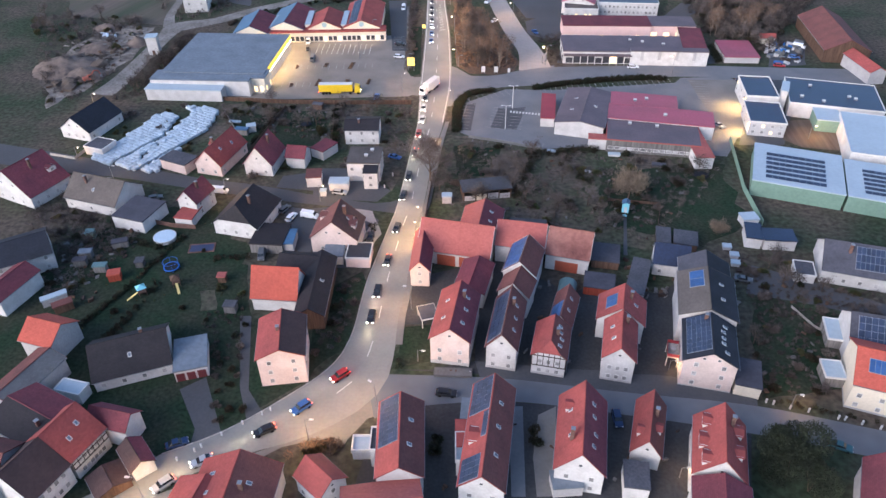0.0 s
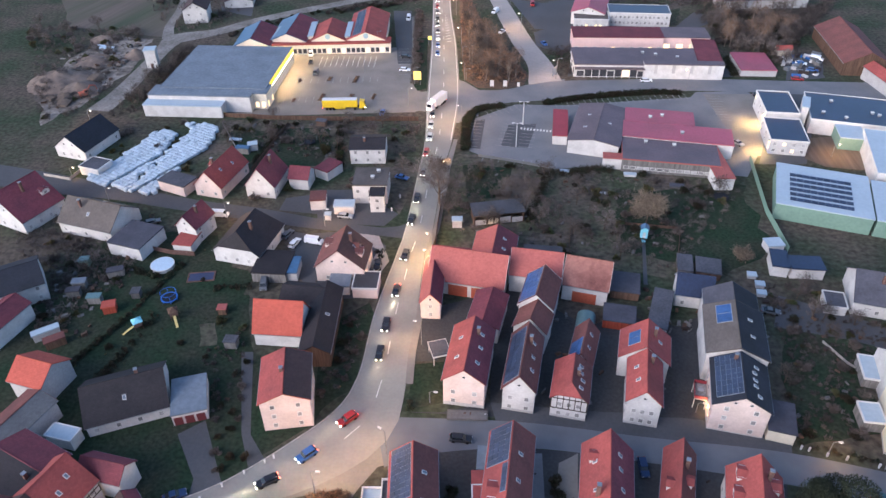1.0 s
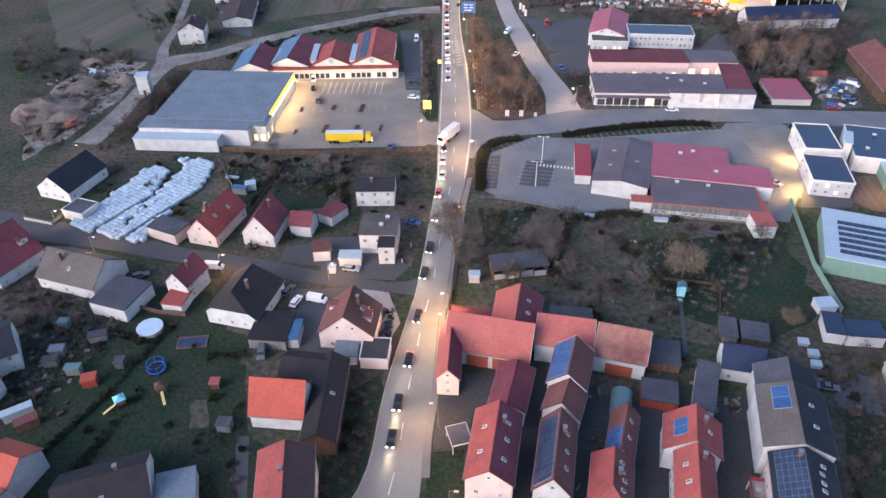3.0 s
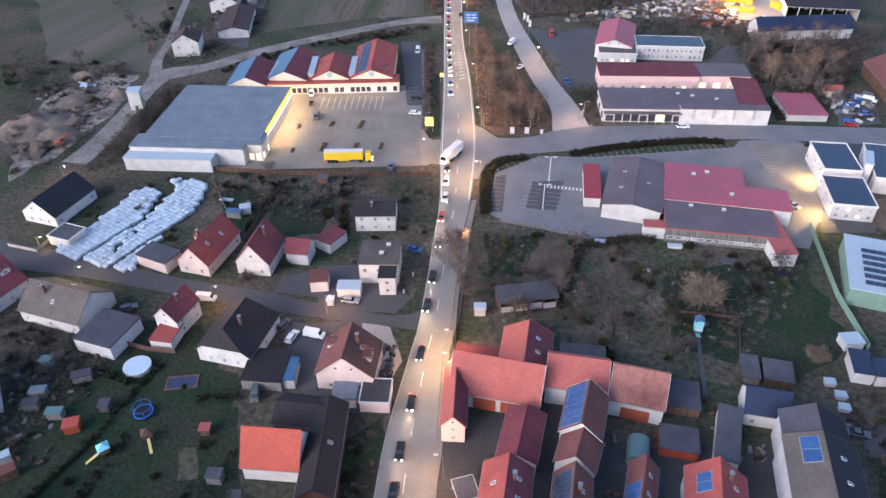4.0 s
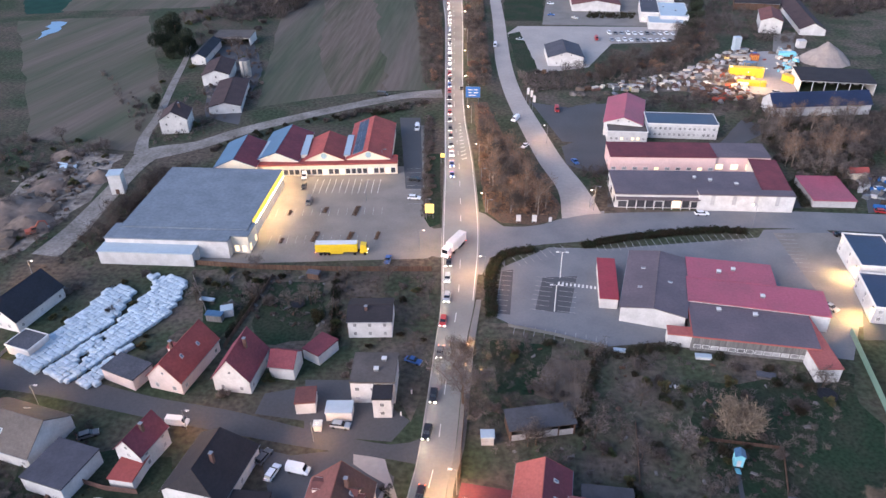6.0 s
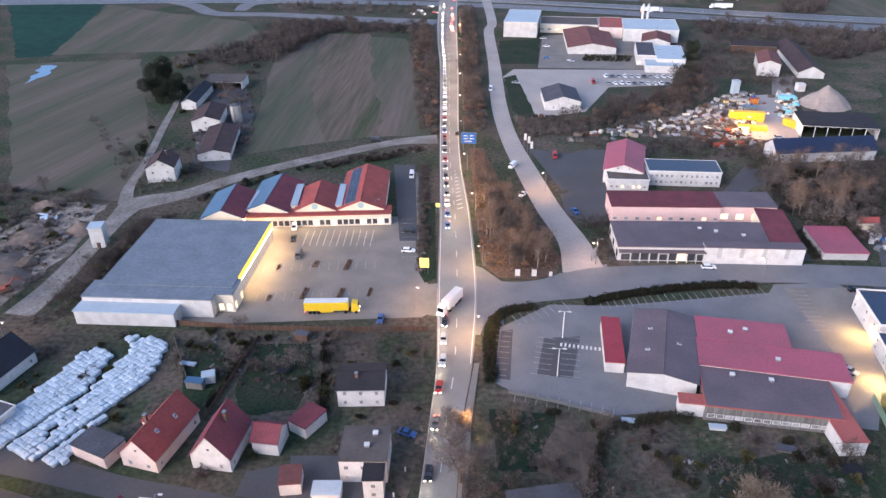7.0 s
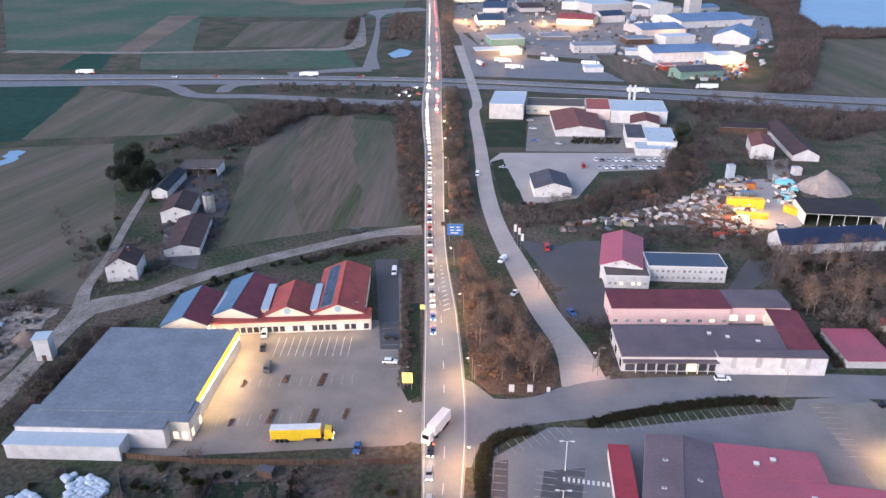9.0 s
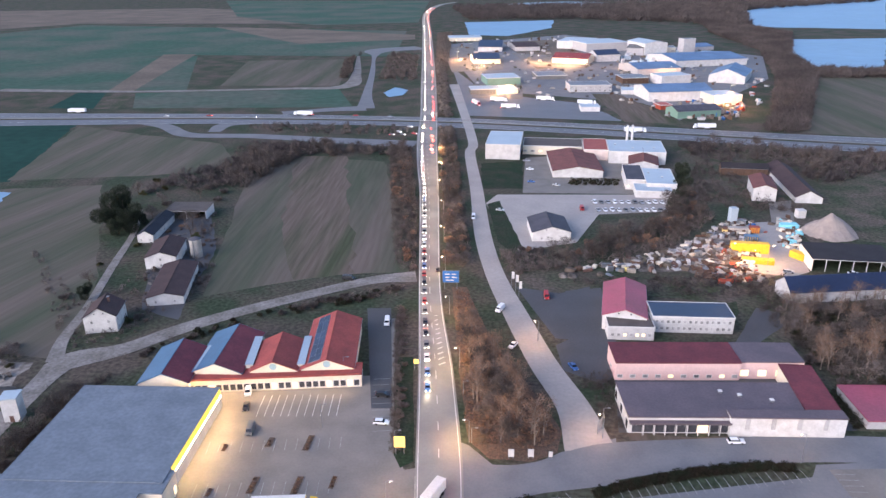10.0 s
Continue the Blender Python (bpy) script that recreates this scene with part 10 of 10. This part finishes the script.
scrub('woods', TWIGS, [(-180.7, 942.1), (-203.1, 1122.8), (-190.6, 1167.5), (-154.6, 941.5)], 'dark copse in the fields', 0.05, 5.0, 2.5, 48, thin=0.25)
scrub('woods', TWIGS, [(-206.2, 685.2), (-89.6, 714.1), (-71.9, 654.9), (-181.8, 664.5)], 'brown bushes between the slip roads', 0.03, 3.0, 2, 49, thin=0.2)
scrub('hedge', HEDGE, strip([(-88.3, 157.3), (-91.2, 149.0), (-95.6, 132.0), (-100.0, 120.5), (-102.0, 114.0)], 1.3), 'dark hedge along the garden boundary', 2.2, 1.1, 0.45, 67, thin=0.09)
scrub('hedge', HEDGE, strip([(-103.0, 154.0), (-96.5, 151.5), (-90.5, 149.8)], 1.6), 'dark shrubs behind the swimming pool', 2.2, 1.3, 0.5, 68, thin=0.09)
scrub('woods', WOODS, [(-186.9, 625.0), (-140.8, 628.0), (-132.2, 599.9), (-150.0, 562.0), (-163.8, 530.0), (-176.0, 508.0), (-200.4, 512.0), (-211.4, 504.1), (-212.1, 536.4), (-186.5, 564.4)], 'dark copse between field and farm', 0.06, 4.5, 2.2, 69, thin=0.16)
scrub('hedge', HEDGE, strip([(-82.2, 237.0), (-83.8, 221.0), (-85.6, 208.0)], 1.8), 'dark shrubs along a garden fence', 1.6, 1.5, 0.5, 76, thin=0.09)
scrub('hedge', HEDGE, strip([(-61.2, 236.0), (-58.0, 219.0), (-55.8, 208.0)], 2.2), 'dark shrubs along a garden fence', 1.6, 1.7, 0.5, 77, thin=0.09)
scrub('hedge', HEDGE, strip([(11.4, 208.5), (8.5, 198.6), (5.7, 187.4), (6.3, 180.3)], 2.4), 'dark shrubs between the orchard plots', 1.6, 1.6, 0.5, 78, thin=0.09)
scrub('hedge', HEDGE, strip([(11.4, 209.5), (18.5, 211.4), (28.0, 213.6), (34.0, 212.9)], 3.0), 'dark evergreen shrubs behind the market hall', 1.8, 2.0, 0.5, 79, thin=0.09)
scrub('undergrowth', HEDGE, [(88.6, 308.9), (95.0, 311.7), (90.4, 291.6), (86.8, 290.4)], 'dark bushes between two halls', 0.9, 2.2, 0.7, 80, thin=0.08)
scrub('undergrowth', TWIGS, [(139.9, 371.7), (159.5, 385.5), (131.5, 336.6), (122.7, 328.5), (118.9, 343.2)], 'dark thicket beyond the halls', 0.3, 3.4, 1.4, 81, thin=0.09)
scrub('undergrowth', HEDGE, [(97.8, 362.2), (128.5, 367.1), (124.1, 345.2), (112.5, 319.5), (98.6, 318.7), (91.9, 332.0)], 'dark brambles under the trees', 0.5, 1.6, 0.8, 82, thin=0.06)
scrub('hedge', HEDGE, [(-93.1, 114.7), (-89.1, 136.9), (-87.2, 135.9), (-90.6, 113.0)], 'dark clipped hedge between the gardens', 1.0, 1.2, 0.5, 60, thin=0.09)
scrub('hedge', HEDGE, [(-78.2, 148.1), (-67.6, 148.9), (-67.1, 147.1), (-77.4, 145.9)], 'dark hedge between the gardens', 1.0, 1.4, 0.5, 61, thin=0.09)
scrub('hedge', HEDGE, [(-37.0, 167.1), (-34.8, 167.3), (-34.4, 147.5), (-36.1, 147.9)], 'dark hedge along the footway', 1.0, 1.2, 0.5, 62, thin=0.09)
scrub('hedge', HEDGE, [(-22.7, 116.6), (-21.2, 117.1), (-20.1, 110.5), (-13.8, 110.1), (-14.3, 108.7), (-21.5, 109.6)], 'low hedge round the corner garden', 1.0, 1.0, 0.5, 63, thin=0.09)
scrub('hedge', RUST_TWIGS, [(-41.7, 87.9), (-32.5, 91.1), (-31.1, 88.7), (-39.8, 85.0)], 'russet hedge beside the road', 1.4, 2.0, 0.6, 64, thin=0.07)
scrub('hedge', HEDGE, [(58.4, 109.0), (82.4, 103.1), (81.9, 101.9), (58.1, 107.7)], 'dark verge hedge along the village street', 0.7, 0.9, 0.5, 65, thin=0.09)
scrub('hedge', HEDGE, [(35.1, 537.2), (65.1, 535.2), (63.0, 523.6), (33.8, 525.5)], 'dark hedge before the workshop', 0.4, 1.6, 0.8, 66, thin=0.12)
scrub('undergrowth', TWIGS, [(-143.6, 185.7), (-137.1, 182.7), (-130.7, 169.5), (-114.7, 166.7), (-110.7, 179.1), (-105.0, 179.5), (-102.0, 163.9), (-110.0, 152.8), (-129.0, 161.9)], 'brown undergrowth between the houses', 0.3, 1.2, 0.7, 70)
scrub('undergrowth', TWIGS, [(-71.6, 124.6), (-64.4, 133.7), (-57.1, 110.4), (-63.5, 106.4)], 'dry winter undergrowth', 0.3, 1.0, 0.6, 71)
scrub('undergrowth', TWIGS, [(-46.6, 139.5), (-35.5, 145.0), (-35.7, 115.6), (-39.8, 109.9), (-42.9, 126.8)], 'dry winter undergrowth', 0.25, 1.0, 0.6, 72)
scrub('undergrowth', TWIGS, [(-148.3, 260.2), (-143.3, 307.6), (-134.7, 312.4), (-136.9, 249.2), (-151.9, 237.8), (-156.9, 245.3)], 'brown undergrowth beside the supermarket', 0.3, 1.8, 0.9, 73)
scrub('undergrowth', TWIGS, [(-226.3, 417.9), (-164.7, 357.2), (-164.3, 382.6), (-157.2, 476.6), (-125.7, 377.5), (-139.9, 341.4), (-149.3, 320.9), (-161.6, 330.0)], 'brown undergrowth round the farm', 0.08, 1.6, 1.0, 74, thin=0.08)
scrub('undergrowth', TWIGS, [(9.7, 315.0), (24.9, 317.9), (23.1, 288.8), (16.0, 299.3)], 'brown bushes at the forecourt', 0.4, 2.0, 0.9, 75)
scrub('grass', IVY, [(-115.4, 170.4), (-83.7, 170.3), (-69.8, 155.6), (-65.0, 131.8), (-62.9, 104.7), (-92.7, 104.8), (-104.3, 123.9), (-109.9, 144.6)], 'rough tufts in the lawn', 0.02, 0.35, 0.35, 50, thin=0.04, category='grass')
scrub('grass', TWIGS, [(-233.4, 332.2), (-171.5, 326.4), (-158.4, 253.2), (-171.3, 230.9)], 'dry scrub on waste ground', 0.12, 1.6, 0.9, 51)
scrub('grass', TWIGS, [(-144.7, 170.8), (-113.8, 170.5), (-100.5, 162.1), (-103.0, 145.1), (-109.8, 126.7), (-121.4, 132.6)], 'brown garden undergrowth', 0.5, 1.1, 0.6, 52)
scrub('grass', TWIGS, [(66.9, 162.3), (98.9, 145.6), (74.8, 110.2), (57.8, 108.9)], 'brown garden undergrowth', 0.3, 0.9, 0.6, 53)

# ---- lamps that light the shops and yards ----
def wash(x, y, z, tx, ty, w, h, power, color):
    lp = new("shop_lamp", bpy.data.lights.new("shop_lamp", "AREA"))
    lp.data.shape, lp.data.size, lp.data.size_y, lp.data.energy, lp.data.color = "RECTANGLE", w, h, power, color
    lp.matrix_world = look((x, y, z), (tx, ty, 0))


WARM, SODIUM = (1.0, 0.64, 0.28), (1.0, 0.58, 0.22)
BAND = mat("yellow_sign_band", (0.75, 0.50, 0.03), 0.5, 0.08, emit=(1.0, 0.66, 0.06), power=0.45)
band = thing("sign_band", -93.0, 277, 0, "long yellow sign band on the supermarket wall, lit", "sign band")
part("panel", boxed(-0.14, 0.14, -17.5, 17.5, 4.9, 6.75, bevel=0.04), BAND, band)
part("lamp_rail", boxed(0.15, 0.4, -17.4, 17.4, 4.7, 4.82), SHOPLIGHT, band)
wash(-92.0, 277, 4.6, -82, 277, 34, 0.5, 3400, WARM)
wash(-93.5, 253.5, 4.4, -90, 249, 3, 3, 1500, WARM)
for x, power in ((-100, 1900), (-82, 550), (-64, 320)):
    wash(x, 303.7 + 0.108 * (x + 81.4), 4.3, x + 1, 294, 14, 0.6, power, WARM)
# wall lamps of the office block, and the flood lamp of the builders' yard
for x, y in ((84.85, 229.5), (88.0, 249.1)):
    wash(x - 0.5, y, 4.2, x - 7.5, y - 1, 0.8, 0.8, 1500, SODIUM)
    wl = thing("wall_lamp", x - 0.15, y, 0, "bright warm wall lamp on the office block", "lamp")
    part("lamp_body", boxed(-0.1, 0.3, -0.4, 0.4, 4.3, 4.7, bevel=0.05), STEEL, wl)
    part("bulb", boxed(0.0, 0.28, -0.35, 0.35, 4.22, 4.3), BULB, wl)
# flood lamps of the yards beyond
for x, y, h, power in ((96.3, 402.6, 9, 3200), (105.9, 407.7, 9, 2400), (-25.4, 1042.0, 10, 34000), (53.3, 1071.8, 10, 30000), (151.9, 1015.8, 10, 11000), (194.8, 767.4, 10, 10000), (202.1, 751.7, 10, 12000), (-1.9, 824.3, 10, 16000), (194.8, 954.4, 10, 12000), (90.6, 410.4, 9, 2600), (105.0, 227.1, 5, 900), (-50.5, 1101.8, 12, 34000), (88.1, 1039.2, 12, 30000), (215.5, 809.7, 12, 10000), (10.0, 861.2, 12, 10000)):
    street_lamp(x, y, 0, height=h, lit=True, power=power, label="tall flood lamp lighting a works yard")
